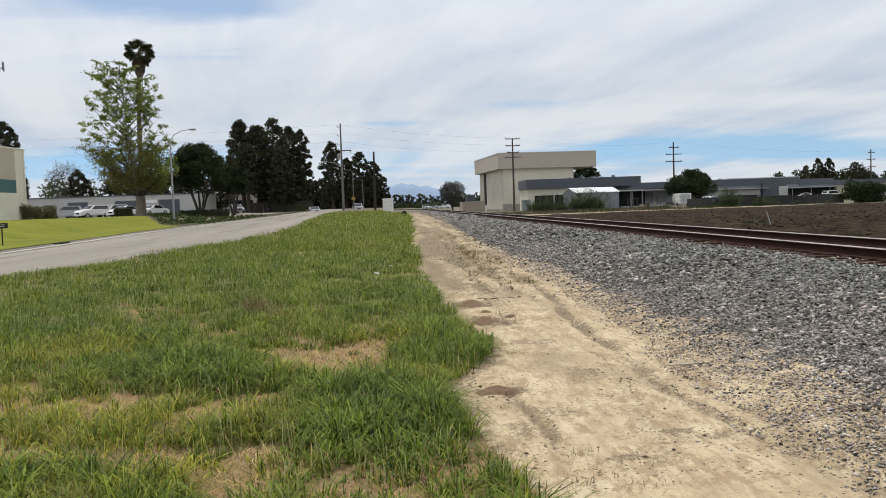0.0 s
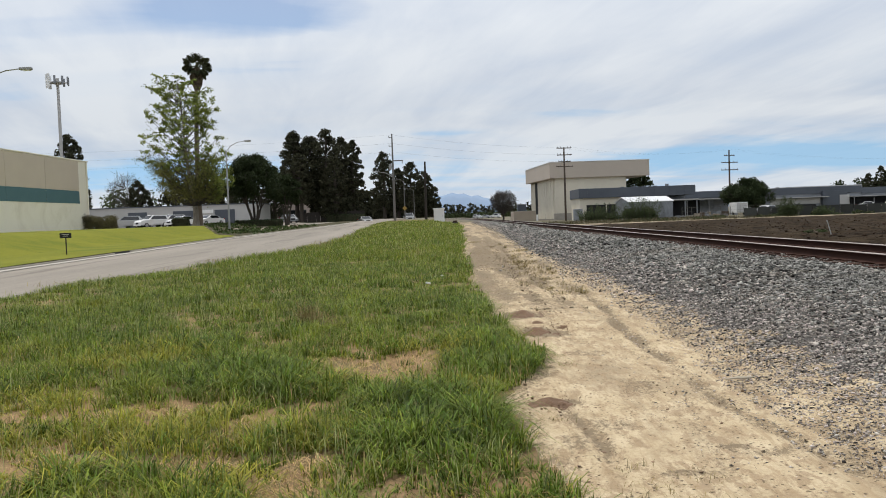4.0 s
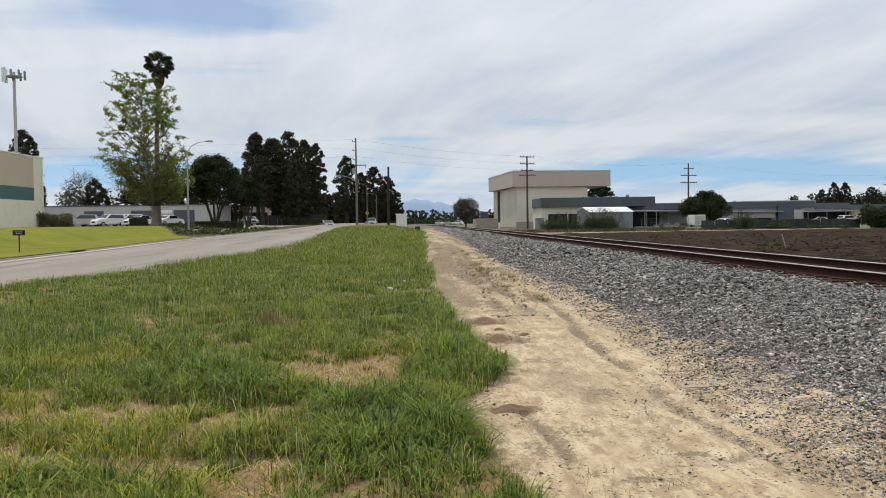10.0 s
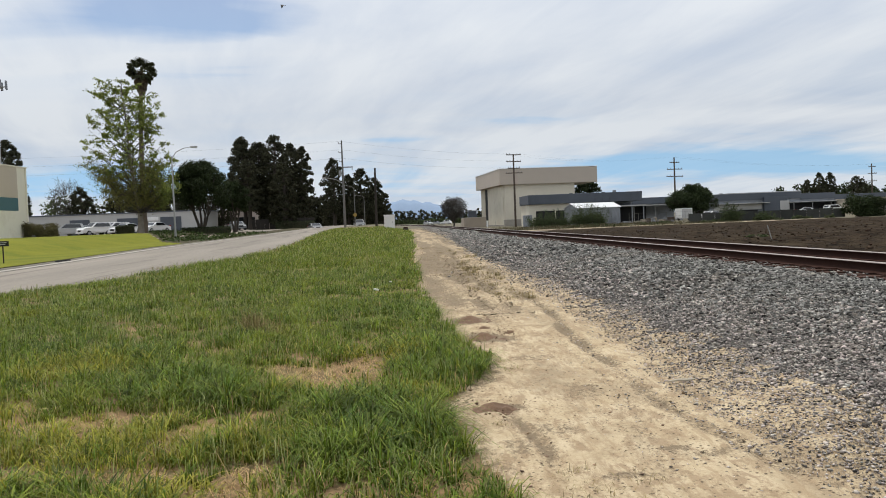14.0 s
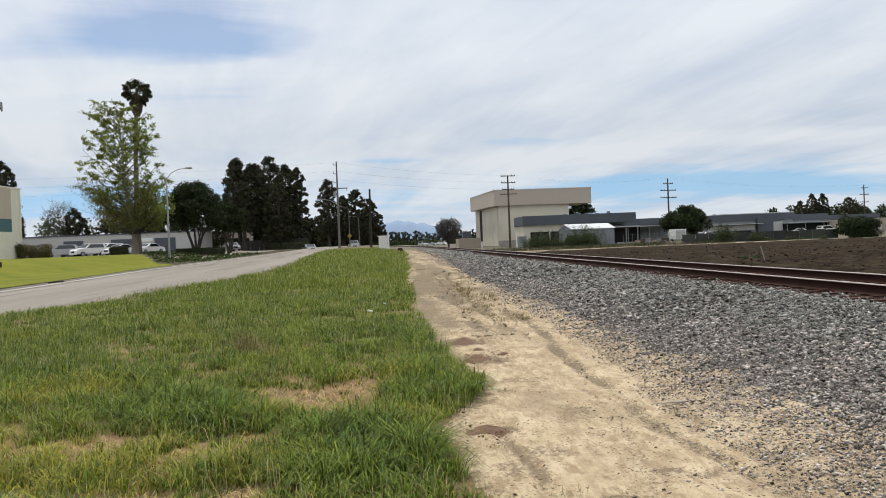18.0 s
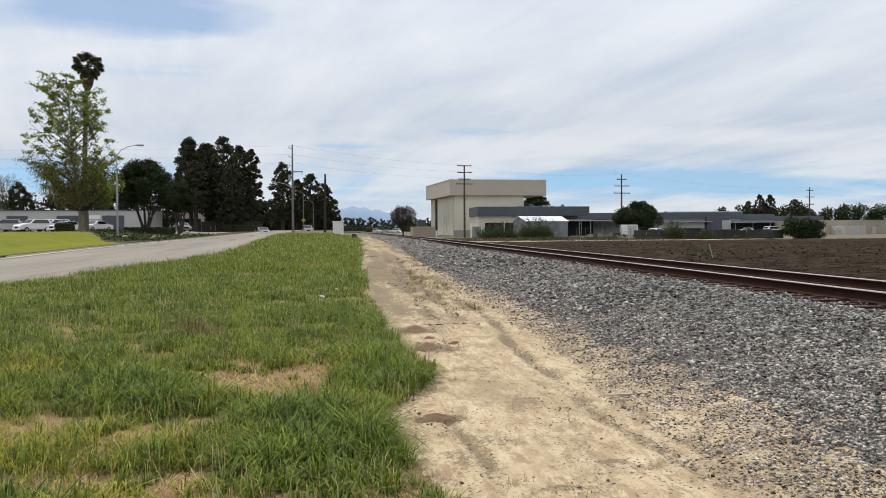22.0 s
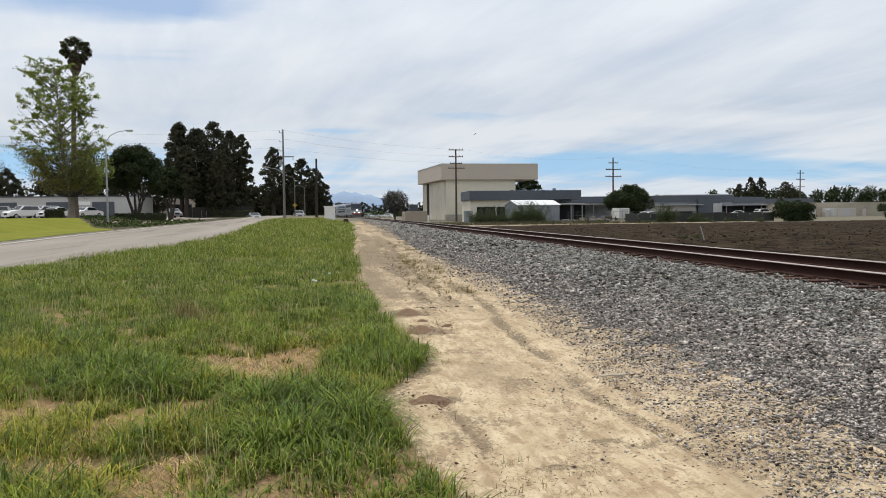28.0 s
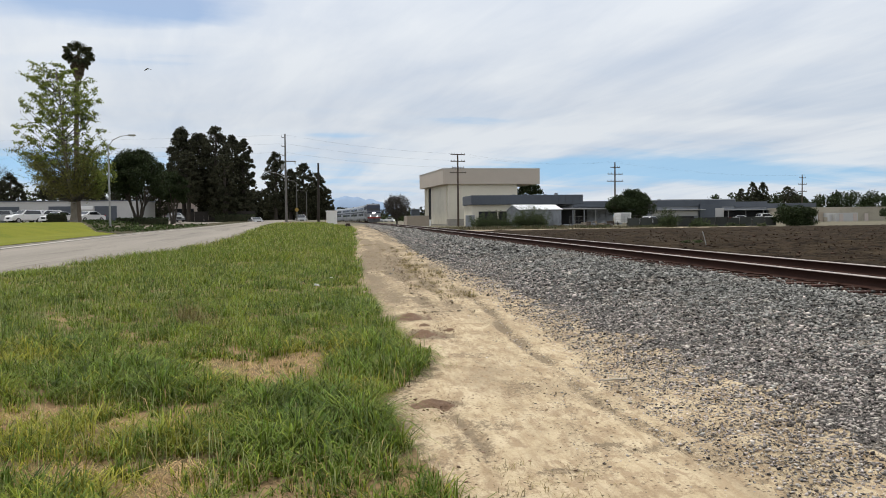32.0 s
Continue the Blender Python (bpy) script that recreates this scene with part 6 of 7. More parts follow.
def lot_building():
    t = thing("storage_building", (-62, 140, 1.35), "long pale grey single-storey building with roll-up doors", "building")
    part("wall", box(0, 28.9, 0, 12, -0.3, 3.55, 0.03), M_lotwall(), t)
    part("parapet", box(-0.15, 29.05, -0.15, 12.1, 3.55, 3.72, 0.02), M_slate(), t, "dark roof edge")
    for a, b in ((6.9, 10.2), (14.7, 18.9), (21.9, 25.4)):
        d = part("roll_up_door", box(a, b, -0.05, 0.05, -0.1, 2.75, 0.02), M_slate(), t, "dark grey roll-up door")
        for k in range(9):
            part("slat", box(a + 0.05, b - 0.05, -0.075, -0.05, 0.05 + k * 0.3, 0.28 + k * 0.3), M_slate(), d)
    part("white_sign", box(19.3, 21.6, -0.08, 0.0, 2.2, 2.8, 0.01), M_white(), t)
    t = thing("office_building", (-39.0, 172, 1.4), "pinkish stucco building behind the pines", "building")
    part("wall", box(0, 11, 0, 12, -0.3, 4.0, 0.03), M_pinkish(), t)
    part("parapet", box(-0.1, 11.1, -0.1, 12.1, 4.0, 4.2, 0.02), M_pinkish(), t)
    for k in range(4):
        part("window", box(1.0 + k * 2.2, 2.6 + k * 2.2, -0.06, 0.02, 0.9, 2.6, 0.01), M_glass(), t)
    t = thing("garden_wall", (-26, 146, 1.35), "brown timber fence behind the pines", "fence")
    for k in range(14):
        part("board", box(k * 0.8, k * 0.8 + 0.77, -0.04, 0.04, -0.2, 1.75, 0.01), M_darkpole(), t)


# ---- poles and wires ----
def crossarm_pole(x, y, z0, z1, arms, label, yaw=0.0, r=0.16):
    t = thing("utility_pole", pose(x, y, z0, 0, 0, yaw), label, "utility pole", "utility poles")
    h = z1 - z0
    part("pole", pipe([(0, 0, -0.3), (0, 0, h * 0.5), (0, 0, h)], [r * 1.15, r, r * 0.75], 9), M_wood(), t)
    for z, w in arms:
        a = part("crossarm", box(-w, w, -0.17, -0.05, h - z - 0.07, h - z + 0.07, 0.01), M_wood(), t)
        for k in (-0.92, -0.5, 0.5, 0.92):
            part("insulator", tube((w * k, -0.11, h - z + 0.07), (w * k, -0.11, h - z + 0.27), 0.055, 0.04, 8), M_greypole(), a)
    return t


def street_lamp(x, y, z0, h, reach, label, yaw=0.0, mat=None, rise=0.9):
    t = thing("street_lamp", pose(x, y, z0, 0, 0, yaw), label, "street lamp", "street lamps")
    m = mat or M_greypole()
    part("pole", pipe([(0, 0, -0.1), (0, 0, h * 0.5), (0, 0, h)], [0.115, 0.09, 0.06], 10), m, t)
    part("base", tube((0, 0, -0.1), (0, 0, 0.35), 0.2, 0.17, 12), M_concrete(), t)
    pts = [(0, 0, h - 0.25), (reach * 0.2, 0, h + rise * 0.45), (reach * 0.5, 0, h + rise * 0.85), (reach * 0.85, 0, h + rise)]
    part("arm", pipe(pts, [0.045, 0.04, 0.036, 0.032], 8), m, t)
    bm = box(reach * 0.82, reach * 1.12, -0.13, 0.13, h + rise - 0.09, h + rise + 0.07, 0.05)
    head = part("lamp_head", bm, m, t, "grey cobra-head lamp")
    part("lens", box(reach * 0.90, reach * 1.09, -0.09, 0.09, h + rise - 0.13, h + rise - 0.085, 0.015), M_white(), head)
    return t


def wires():
    m = material("wire", (0.10, 0.10, 0.105), (0.07, 0.07, 0.075), 0.6, scale=2, fine=20, bump=0)
    a_top, c_top, left = Vector((-8.4, 130, 14.8)), Vector((19.7, 134.9, 12.2)), Vector((-150, 128, 17.5))
    k = 0
    for dz in (0.0, 1.35, 2.7):
        for p, q, dy in ((a_top, c_top, 0), (left, a_top, 0)):
            p2, q2 = p + Vector((0, 0, -dz)), q + Vector((0, 0, -dz * (0.85 if q is c_top else 1)))
            n = 14
            pts = []
            for i in range(n + 1):
                u = i / n
                s = (0.5 if q is c_top else 2.2) * 4 * u * (1 - u)
                pts.append(tuple(p2.lerp(q2, u) + Vector((0, 0, -s))))
            ob = part("power_line", pipe(pts, [0.008] * (n + 1), 4), m)
            tagged(ob, "thin overhead power line strung between poles", "wire", "overhead power lines")
    for dx in (-1.1, 1.1):
        for p, q in (((19.7 + dx, 135, 12.2), (52 + dx, 150, 11.9)), ((52 + dx, 150, 11.9), (114 + dx, 190, 11.2))):
            p, q = Vector(p), Vector(q)
            pts = [tuple(p.lerp(q, i / 12) + Vector((0, 0, -1.0 * 4 * (i / 12) * (1 - i / 12)))) for i in range(13)]
            ob = part("power_line", pipe(pts, [0.0045] * 13, 4), m)
            tagged(ob, "thin overhead power line strung between poles", "wire", "overhead power lines")


def poles():
    crossarm_pole(19.65, 135, 0.3, 12.2, ((0.12, 1.25), (1.25, 1.25), (2.35, 1.05), (3.15, 1.45)), "brown timber utility pole with four crossarms", 8)
    crossarm_pole(52.1, 150, 0.0, 11.75, ((1.0, 1.0), (2.25, 1.6), (3.6, 1.7)), "brown timber utility pole with three crossarms", 10)
    crossarm_pole(114.3, 190, -0.2, 11.3, ((0.8, 1.0), (2.4, 1.3), (4.2, 1.3)), "distant timber utility pole", 12)
    t = thing("tall_steel_pole", (-8.4, 130, float(gz(-8.4, 130))), "tall tapering grey power pole with lamp arm", "utility pole", "utility poles")
    h = 14.95 - float(gz(-8.4, 130))
    part("pole", pipe([(0, 0, -0.2), (0, 0, h * 0.5), (0, 0, h)], [0.215, 0.17, 0.10], 12), M_greydull(), t)
    for z in (13.3, 11.9, 10.5):
        part("bracket", box(-0.5, 0.0, -0.05, 0.05, z - 0.05, z + 0.05, 0.01), M_greypole(), t)
        part("insulator", tube((-0.5, 0, z), (-0.5, 0, z + 0.28), 0.07, 0.05, 8), M_greypole(), t)
    part("side_arm", box(0.0, 1.6, -0.06, 0.06, 9.5, 9.65, 0.01), M_wood(), t)
    part("arm_insulator", tube((1.5, 0, 9.5), (1.5, 0, 9.1), 0.06, 0.05, 8), M_greypole(), t)
    part("transformer", tube((-0.42, 0, 8.2), (-0.42, 0, 9.1), 0.22, 0.22, 12), M_greypole(), t, "grey transformer can")
    part("lamp_arm", pipe([(0, 0, 7.0), (-1.2, 0, 7.7), (-2.8, 0, 8.0)], [0.05, 0.045, 0.04], 7), M_greypole(), t)
    part("lamp_head", box(-3.3, -2.7, -0.13, 0.13, 7.9, 8.06, 0.05), M_greypole(), t)
    t = thing("black_pole", (-3.15, 120, float(gz(-3.15, 120))), "plain dark timber pole without arms", "utility pole", "utility poles")
    part("pole", pipe([(0, 0, -0.2), (0.05, 0, 4.5), (0.1, 0, 9.68 - float(gz(-3.15, 120)))], [0.2, 0.17, 0.13], 10), M_darkpole(), t)
    street_lamp(-23.15, 86, 0.55, 8.8, 2.4, "grey steel street lamp with curved arm", 0)
    street_lamp(-25.2, 45, 0.85, 9.15, 2.3, "grey steel street lamp with curved arm", 0, rise=0.5)
    l2 = street_lamp(-7.8, 150, float(gz(-7.8, 150)), 7.0, 2.0, "grey street lamp with a yellow warning sign on its pole", 180, M_greydull(), rise=0.4)
    sg = part("warning_sign", box(-0.31, 0.31, -0.02, 0.02, -0.31, 0.31, 0.01), material("yellow_sign", (0.38, 0.25, 0.06), (0.32, 0.21, 0.05), 0.5, scale=2, fine=20, bump=0), l2, "yellow diamond warning sign")
    sg.matrix_basis = Matrix.Translation((0, 0.16, 2.0)) @ Matrix.Rotation(radians(45), 4, "Y")
    street_lamp(-6.85, 170, float(gz(-6.85, 170)), 5.9, 1.9, "grey street lamp with curved arm", 180, M_greydull(), rise=0.35)


def cell_tower():
    t = thing("cell_tower", (-66, 140, 1.4), "pale steel mast with white antenna panels", "mast")
    h = 26.2
    part("mast", pipe([(0, 0, -0.2), (0, 0, h * 0.6), (0, 0, h)], [0.32, 0.27, 0.23], 12), M_lotwall(), t, "pale grey tubular mast")
    part("platform", tube((0, 0, h - 0.9), (0, 0, h - 0.7), 1.2, 1.2, 16), M_greypole(), t)
    for k in range(9):
        a = 2 * math.pi * k / 9
        p = Vector((math.cos(a) * 1.75, math.sin(a) * 1.75, h - 0.9))
        bar = part("bracket", tube((0, 0, h - 0.8), tuple(p + Vector((0, 0, 0.1))), 0.05), M_greypole(), t)
        big = k in (4, 5, 6)
        bm = box(-0.3 if big else -0.16, 0.3 if big else 0.16, -0.1, 0.1, -1.3 if big else -0.8, 1.0 if big else 0.6, 0.02)
        q = part("antenna_panel", bm, M_white() if big else M_grey(), t, "white antenna panel")
        q.matrix_basis = pose(p.x, p.y, p.z + 0.5, 0, 0, math.degrees(a) + 90)


# ---- smaller things outdoors ----
def cabinet():
    t = thing("signal_cabinet", (-1.15, 112, float(gz(-1.15, 112))), "white metal railway equipment cabinet on the verge", "cabinet")
    part("body", box(-0.72, 0.72, -0.6, 0.6, -0.1, 1.75, 0.03), M_white(), t)
    part("roof", box(-0.82, 0.82, -0.7, 0.7, 1.75, 1.9, 0.03), M_white(), t)
    part("door", box(-0.6, 0.6, -0.63, -0.6, 0.1, 1.65, 0.01), M_white(), t)
    part("handle", box(0.42, 0.47, -0.67, -0.63, 0.75, 1.0, 0.01), M_greypole(), t)


def lawn_sign():
    x, y = -17.97, 38.0
    t = thing("lawn_sign", pose(x, y, float(gz(x, y)) + 0.1, 0, 0, 12), "small black sign board on a post in the lawn", "sign")
    part("post", box(-0.025, 0.025, -0.02, 0.02, -0.2, 0.8, 0.004), M_darkpole(), t)
    b = part("board", box(-0.26, 0.26, -0.035, -0.02, 0.76, 1.0, 0.006), M_dark(), t, "black board")
    for k, w in enumerate((0.16, 0.12)):
        part("lettering_bar", box(-w, w, -0.04, -0.036, 0.91 - 0.07 * k, 0.935 - 0.07 * k), M_lotwall(), b)


def storm_drain():
    y = 37.9
    x = float(road_far(y))
    t = thing("storm_drain", (x, y, float(gz(x, y)) + 0.03), "dark storm drain inlet in the kerb", "drain")
    part("frame", box(-0.06, 0.10, -1.0, 1.0, 0.0, 0.035, 0.01), M_concrete(), t)
    part("opening", box(-0.09, 0.06, -0.85, 0.85, 0.012, 0.10, 0.01), M_dark(), t, "dark inlet slot")
    for k in range(4):
        part("bar", box(0.0, 0.08, -0.7 + k * 0.45, -0.66 + k * 0.45, 0.02, 0.105, 0.005), M_darkpole(), t)


def stake():
    x, y = 16.1, 34.2
    t = thing("wooden_stake", pose(x, y, float(gz(x, y)), 0, -16, 0), "thin pale leaning stake at the field edge", "stake")
    part("shaft", box(-0.014, 0.014, -0.014, 0.014, -0.1, 0.75, 0.003), M_lotwall(), t)
    part("tip", box(-0.017, 0.017, -0.017, 0.017, 0.68, 0.76, 0.004), M_lotwall(), t)


def yard_clutter():
    t = thing("white_trailer_box", (47.0, 131.5, 0.05), "white box trailer parked beside the round tree", "trailer")
    part("body", box(-0.95, 0.95, -1.5, 1.5, 0.35, 2.0, 0.05), M_white(), t)
    for x in (-0.85, 0.85):
        part("wheel", tube((x - 0.1, 0, 0.32), (x + 0.1, 0, 0.32), 0.32, n=14), M_tyre(), t)
    part("door", box(-0.8, 0.8, -1.53, -1.5, 0.45, 1.9, 0.01), M_lotwall(), t)
    rng = random.Random(3)
    for k in range(22):
        x, y = rng.uniform(34, 58), rng.uniform(120, 138)
        w, d, h = rng.uniform(0.4, 1.0), rng.uniform(0.4, 1.0), rng.uniform(0.2, 0.7)
        c = thing("crate", pose(x, y, float(gz(x, y)), 0, 0, rng.uniform(0, 90)), "weathered storage crate in the yard", "crate", "crates in the yard")
        part("body", box(-w / 2, w / 2, -d / 2, d / 2, 0, h, 0.02), rng.choice((M_block(), M_grey(), M_grey(), M_wood())), c)
        for q in (0.2, 0.8):
            part("batten", box(-w / 2 - 0.02, w / 2 + 0.02, -d / 2 - 0.02, -d / 2, h * q - 0.03, h * q + 0.03), M_wood(), c)
    vehicle("sedan", 50.6, 128.5, 28, M_carwhite(), "white car parked behind the screen fence", z0=0.0)
    vehicle("sedan", 84.5, 163.5, -20, M_carwhite(), "white car parked under the awning", z0=0.0)
    vehicle("suv", 90.0, 163.0, 10, M_carwhite(), "white car parked under the awning", z0=0.0)


def field_clods():
    rng = np.random.default_rng(15)
    n = 10000
    y = 11 + 62 * rng.uniform(0, 1, n) ** 1.3
    x = 11.8 + (8 + 0.75 * y) * rng.uniform(0, 1, n)
    s = 0.03 + 0.06 * rng.uniform(0, 1, n) ** 2.5
    stones(np.stack([x, y, CLODS(x, y) + s * 0.2], 1), s, rng, "field_clods", "lumps of ploughed earth", material("earth_lumps", (0.072, 0.049, 0.035), (0.022, 0.015, 0.011), 0.95, scale=1.1, fine=9, bump=0.5, spec=0.04, island=0.4), coarse=True)
    bush(17.3, 38.3, 1.3, 0.6, 0.28, 71, "low green weeds at the stake", M_shrubleaf(), 500, 0.05, "weed")


def screen_fence():
    t = thing("screen_fence", (0, 0, 0), "low fence with dark screen cloth along the field", "fence")
    for k in range(12):
        x = 36.0 + k * 1.65
        y = 99 - 0.02 * (x - 33)
        z = float(gz(x, y))
        part("post", tube((x, y, z - 0.1), (x, y, z + 1.27), 0.03, n=8), M_darkpole(), t)
        part("screen", box(x + 0.04, x + 1.61, y - 0.015, y + 0.015, z + 0.03, z + 1.17 + 0.05 * math.sin(k * 2.1), 0.004), M_tarp(), t)
    t = thing("chain_fence", (0, 0, 0), "grey wire fence before the sheds", "fence")
    for k in range(13):
        x = 34 + k * 1.4
        z = float(gz(x, 118))
        part("post", tube((x, 118, z - 0.1), (x, 118, z + 1.5), 0.03, n=8), M_greydull(), t)
    for zz in (0.4, 0.9, 1.45):
        part("rail", tube((34, 118, 0.05 + zz), (50.8, 118, 0.05 + zz), 0.012, n=6), M_greydull(), t)


def masonry_pen():
    t = thing("masonry_enclosure", (11.9, 150, 0.15), "tan block enclosure beside the track", "wall")
    part("front_wall", box(0.6, 4.4, 0, 0.25, -0.2, 1.75, 0.02), M_block(), t)
    part("side_wall", box(0.35, 0.6, 0, 7, -0.2, 1.8, 0.02), M_block(), t)
    part("coping", box(0.55, 4.45, -0.05, 0.3, 1.75, 1.85, 0.02), M_concrete(), t)
    part("white_post", box(4.5, 4.75, -0.2, 0.05, -0.2, 1.0, 0.02), M_white(), t)
    t = thing("utility_box", (14.3, 157, 0.2), "dark grey utility unit behind the enclosure", "cabinet")
    part("body", box(-0.6, 1.0, 0, 2, -0.2, 3.0, 0.04), M_slate(), t)
    part("cap", box(-0.7, 1.1, -0.1, 2.1, 3.0, 3.15, 0.02), M_grey(), t)


def hedge(x0, x1, y, h, seed, label):
    rng = np.random.default_rng(seed)
    t = thing("hedge", ((x0 + x1) / 2, y, float(gz((x0 + x1) / 2, y))), label, "hedge")
    w = (x1 - x0) / 2
    n = int(900 * w)
    P = np.stack([rng.uniform(-w, w, n), rng.uniform(-0.5, 0.5, n), rng.uniform(0, h, n)], 1)
    leaf_mesh("foliage", P, rng.uniform(0.06, 0.14, n), rng, M_darkleaf(), t)
    part("core", box(-w + 0.1, w - 0.1, -0.38, 0.38, -0.1, h - 0.12, 0.1), M_pine(), t)


# ---- vehicles ----
def M_carwhite(): return material("white_car_paint", (0.80, 0.80, 0.80), (0.76, 0.76, 0.76), 0.25, scale=1, fine=10, bump=0, spec=0.6)
def M_carsilver(): return material("silver_car_paint", (0.46, 0.465, 0.47), (0.40, 0.405, 0.41), 0.3, 0.2, scale=1, fine=10, bump=0, spec=0.6)
def M_cargrey(): return material("grey_car_paint", (0.20, 0.205, 0.21), (0.16, 0.165, 0.17), 0.35, 0.2, scale=1, fine=10, bump=0, spec=0.4)
def M_cardark(): return material("dark_car_paint", (0.03, 0.03, 0.034), (0.022, 0.022, 0.025), 0.3, scale=1, fine=10, bump=0, spec=0.6)
def M_tyre(): return material("tyre_rubber", (0.022, 0.022, 0.022), (0.014, 0.014, 0.014), 0.85, scale=5, fine=30, bump=0.1)
def M_rim(): return material("alloy_rim", (0.45, 0.45, 0.46), (0.38, 0.38, 0.39), 0.35, 0.8, scale=3, fine=20, bump=0)
def M_lampglass(): return material("lamp_glass", (0.75, 0.76, 0.78), (0.65, 0.66, 0.68), 0.1, scale=3, fine=20, bump=0, spec=0.8)
def M_redlamp(): return material("red_lamp_glass", (0.35, 0.02, 0.015), (0.28, 0.015, 0.01), 0.2, scale=3, fine=20, bump=0)


CAR_SHAPES = {
    "sedan": ([(-2.25, 0.3), (-2.28, 0.72), (-2.0, 0.92), (-1.45, 0.98), (-0.75, 1.40), (0.35, 1.43), (1.15, 0.98), (2.05, 0.82), (2.28, 0.6), (2.28, 0.3)], [(-1.22, 1.0), (-0.7, 1.36), (0.30, 1.38), (0.95, 1.0)]),
    "suv": ([(-2.25, 0.36), (-2.28, 0.95), (-2.1, 1.12), (-1.85, 1.68), (0.25, 1.72), (1.0, 1.12), (2.05, 0.98), (2.28, 0.72), (2.28, 0.36)], [(-1.75, 1.14), (-1.62, 1.60), (0.18, 1.63), (0.78, 1.14)]),
}


def vehicle(kind, x, y, yaw, paint, label, z0=None):
    """Length along x, front towards +x."""
    z0 = (float(gz(x, y)) if z0 is None else z0)
    t = thing("parked_" + kind, pose(x, y, z0, 0, 0, yaw), label, "car", "parked vehicles")
    outline, cabin = CAR_SHAPES[kind]
    w = 0.9
    bm = prism(outline, 2 * w, start=-w)
    bmesh.ops.bevel(bm, geom=list(bm.edges), offset=0.06, segments=2, affect="EDGES")
    for v in bm.verts:
        if v.co.z > 1.05:
            v.co.y *= 1 - 0.13 * min(1, (v.co.z - 1.05) / 0.6)
    part("body", bm, paint, t)
    for s in (-1, 1):
        wb = prism(cabin, 0.02, start=0.0)
        for v in wb.verts:
            v.co.y = s * (w * (1 - 0.13 * min(1, max(0, v.co.z - 1.05) / 0.6)) + 0.008 + v.co.y * 0.3)
        part("side_window", wb, M_glass(), t)
    def pane(p, q, name):
        b = bmesh.new()
        (xa, za), (xb, zb) = p, q
        n = Vector((zb - za, 0, xa - xb)).normalized() * 0.012
        if n.z < 0:
            n = -n
        vs = [b.verts.new(v) for v in ((xa + n.x, -w * 0.8, za + n.z), (xa + n.x, w * 0.8, za + n.z), (xb + n.x, w * 0.72, zb + n.z), (xb + n.x, -w * 0.72, zb + n.z))]
        f = b.faces.new(vs)
        r = bmesh.ops.extrude_face_region(b, geom=[f])
        bmesh.ops.translate(b, verts=[g for g in r["geom"] if isinstance(g, bmesh.types.BMVert)], vec=n * 0.8)
        part(name, b, M_glass(), t)
    if kind == "sedan":
        pane((1.06, 1.03), (0.42, 1.385), "windscreen"); pane((-1.38, 1.02), (-0.82, 1.36), "rear_window")
    else:
        pane((0.93, 1.18), (0.32, 1.65), "windscreen"); pane((-2.08, 1.18), (-1.88, 1.6), "rear_window")
    fx, bx = outline[-1][0], outline[0][0]
    for s in (-1, 1):
        part("headlight", box(fx - 0.12, fx + 0.015, s * w * 0.62 - 0.18, s * w * 0.62 + 0.18, 0.62, 0.78, 0.03), M_lampglass(), t)
        part("tail_light", box(bx - 0.03, bx + 0.06, s * w * 0.8 - 0.1, s * w * 0.8 + 0.1, 0.72, 0.98, 0.02), M_redlamp(), t)
    part("grille", box(fx - 0.1, fx + 0.02, -w * 0.38, w * 0.38, 0.5, 0.74, 0.02), M_dark(), t)
    part("front_bumper", box(fx - 0.1, fx + 0.06, -w * 0.95, w * 0.95, 0.28, 0.46, 0.04), paint, t)
    part("rear_bumper", box(bx - 0.06, bx + 0.1, -w * 0.95, w * 0.95, 0.28, 0.46, 0.04), paint, t)
    for wx in (bx + 0.85, fx - 0.88):
        for s in (-1, 1):
            wh = part("wheel", tube((wx, s * (w - 0.19), 0.33), (wx, s * (w + 0.02), 0.33), 0.33, n=18), M_tyre(), t)
            part("rim", tube((wx, s * (w + 0.005), 0.33), (wx, s * (w + 0.03), 0.33), 0.21, n=14), M_rim(), wh)
    for s in (-1, 1):
        part("mirror", box(0.62, 0.78, s * (w + 0.02) - 0.09, s * (w + 0.02) + 0.09, 1.0, 1.14, 0.03), paint, t)
    return t


def cars():
    W, S = M_carwhite(), M_carsilver()
    vehicle("suv", -44.4, 112, -160, S, "silver sport utility vehicle parked in the lot")
    vehicle("sedan", -43.7, 115, -112, S, "silver sedan parked behind the others")
    vehicle("suv", -40.8, 112, -128, W, "white sport utility vehicle parked across the lot")
    vehicle("suv", -39.3, 115, -132, W, "white sport utility vehicle in the back row")
    vehicle("sedan", -36.5, 111.5, -122, W, "white car parked by the palm trunk")
    vehicle("sedan", -32.8, 111.5, -118, W, "white sedan parked with its nose towards the street")
    vehicle("sedan", -25.6, 131, -62, M_cargrey(), "grey sedan parked under the pines")
    vehicle("sedan", -14.3, 141, -70, M_cargrey(), "small grey car parked down the street", z0=0.60)
    vehicle("suv", -7.4, 156, -82, M_cargrey(), "grey sport utility vehicle half hidden behind the grassy crest", z0=0.72)
    vehicle("suv", 19.6, 330, 150, W, "white car near the crossing", z0=0.2)
    vehicle("suv", 12.2, 328, -60, S, "silver car waiting near the crossing", z0=0.2)
    vehicle("sedan", 15.4, 332, 160, S, "silver car waiting near the crossing", z0=0.2)


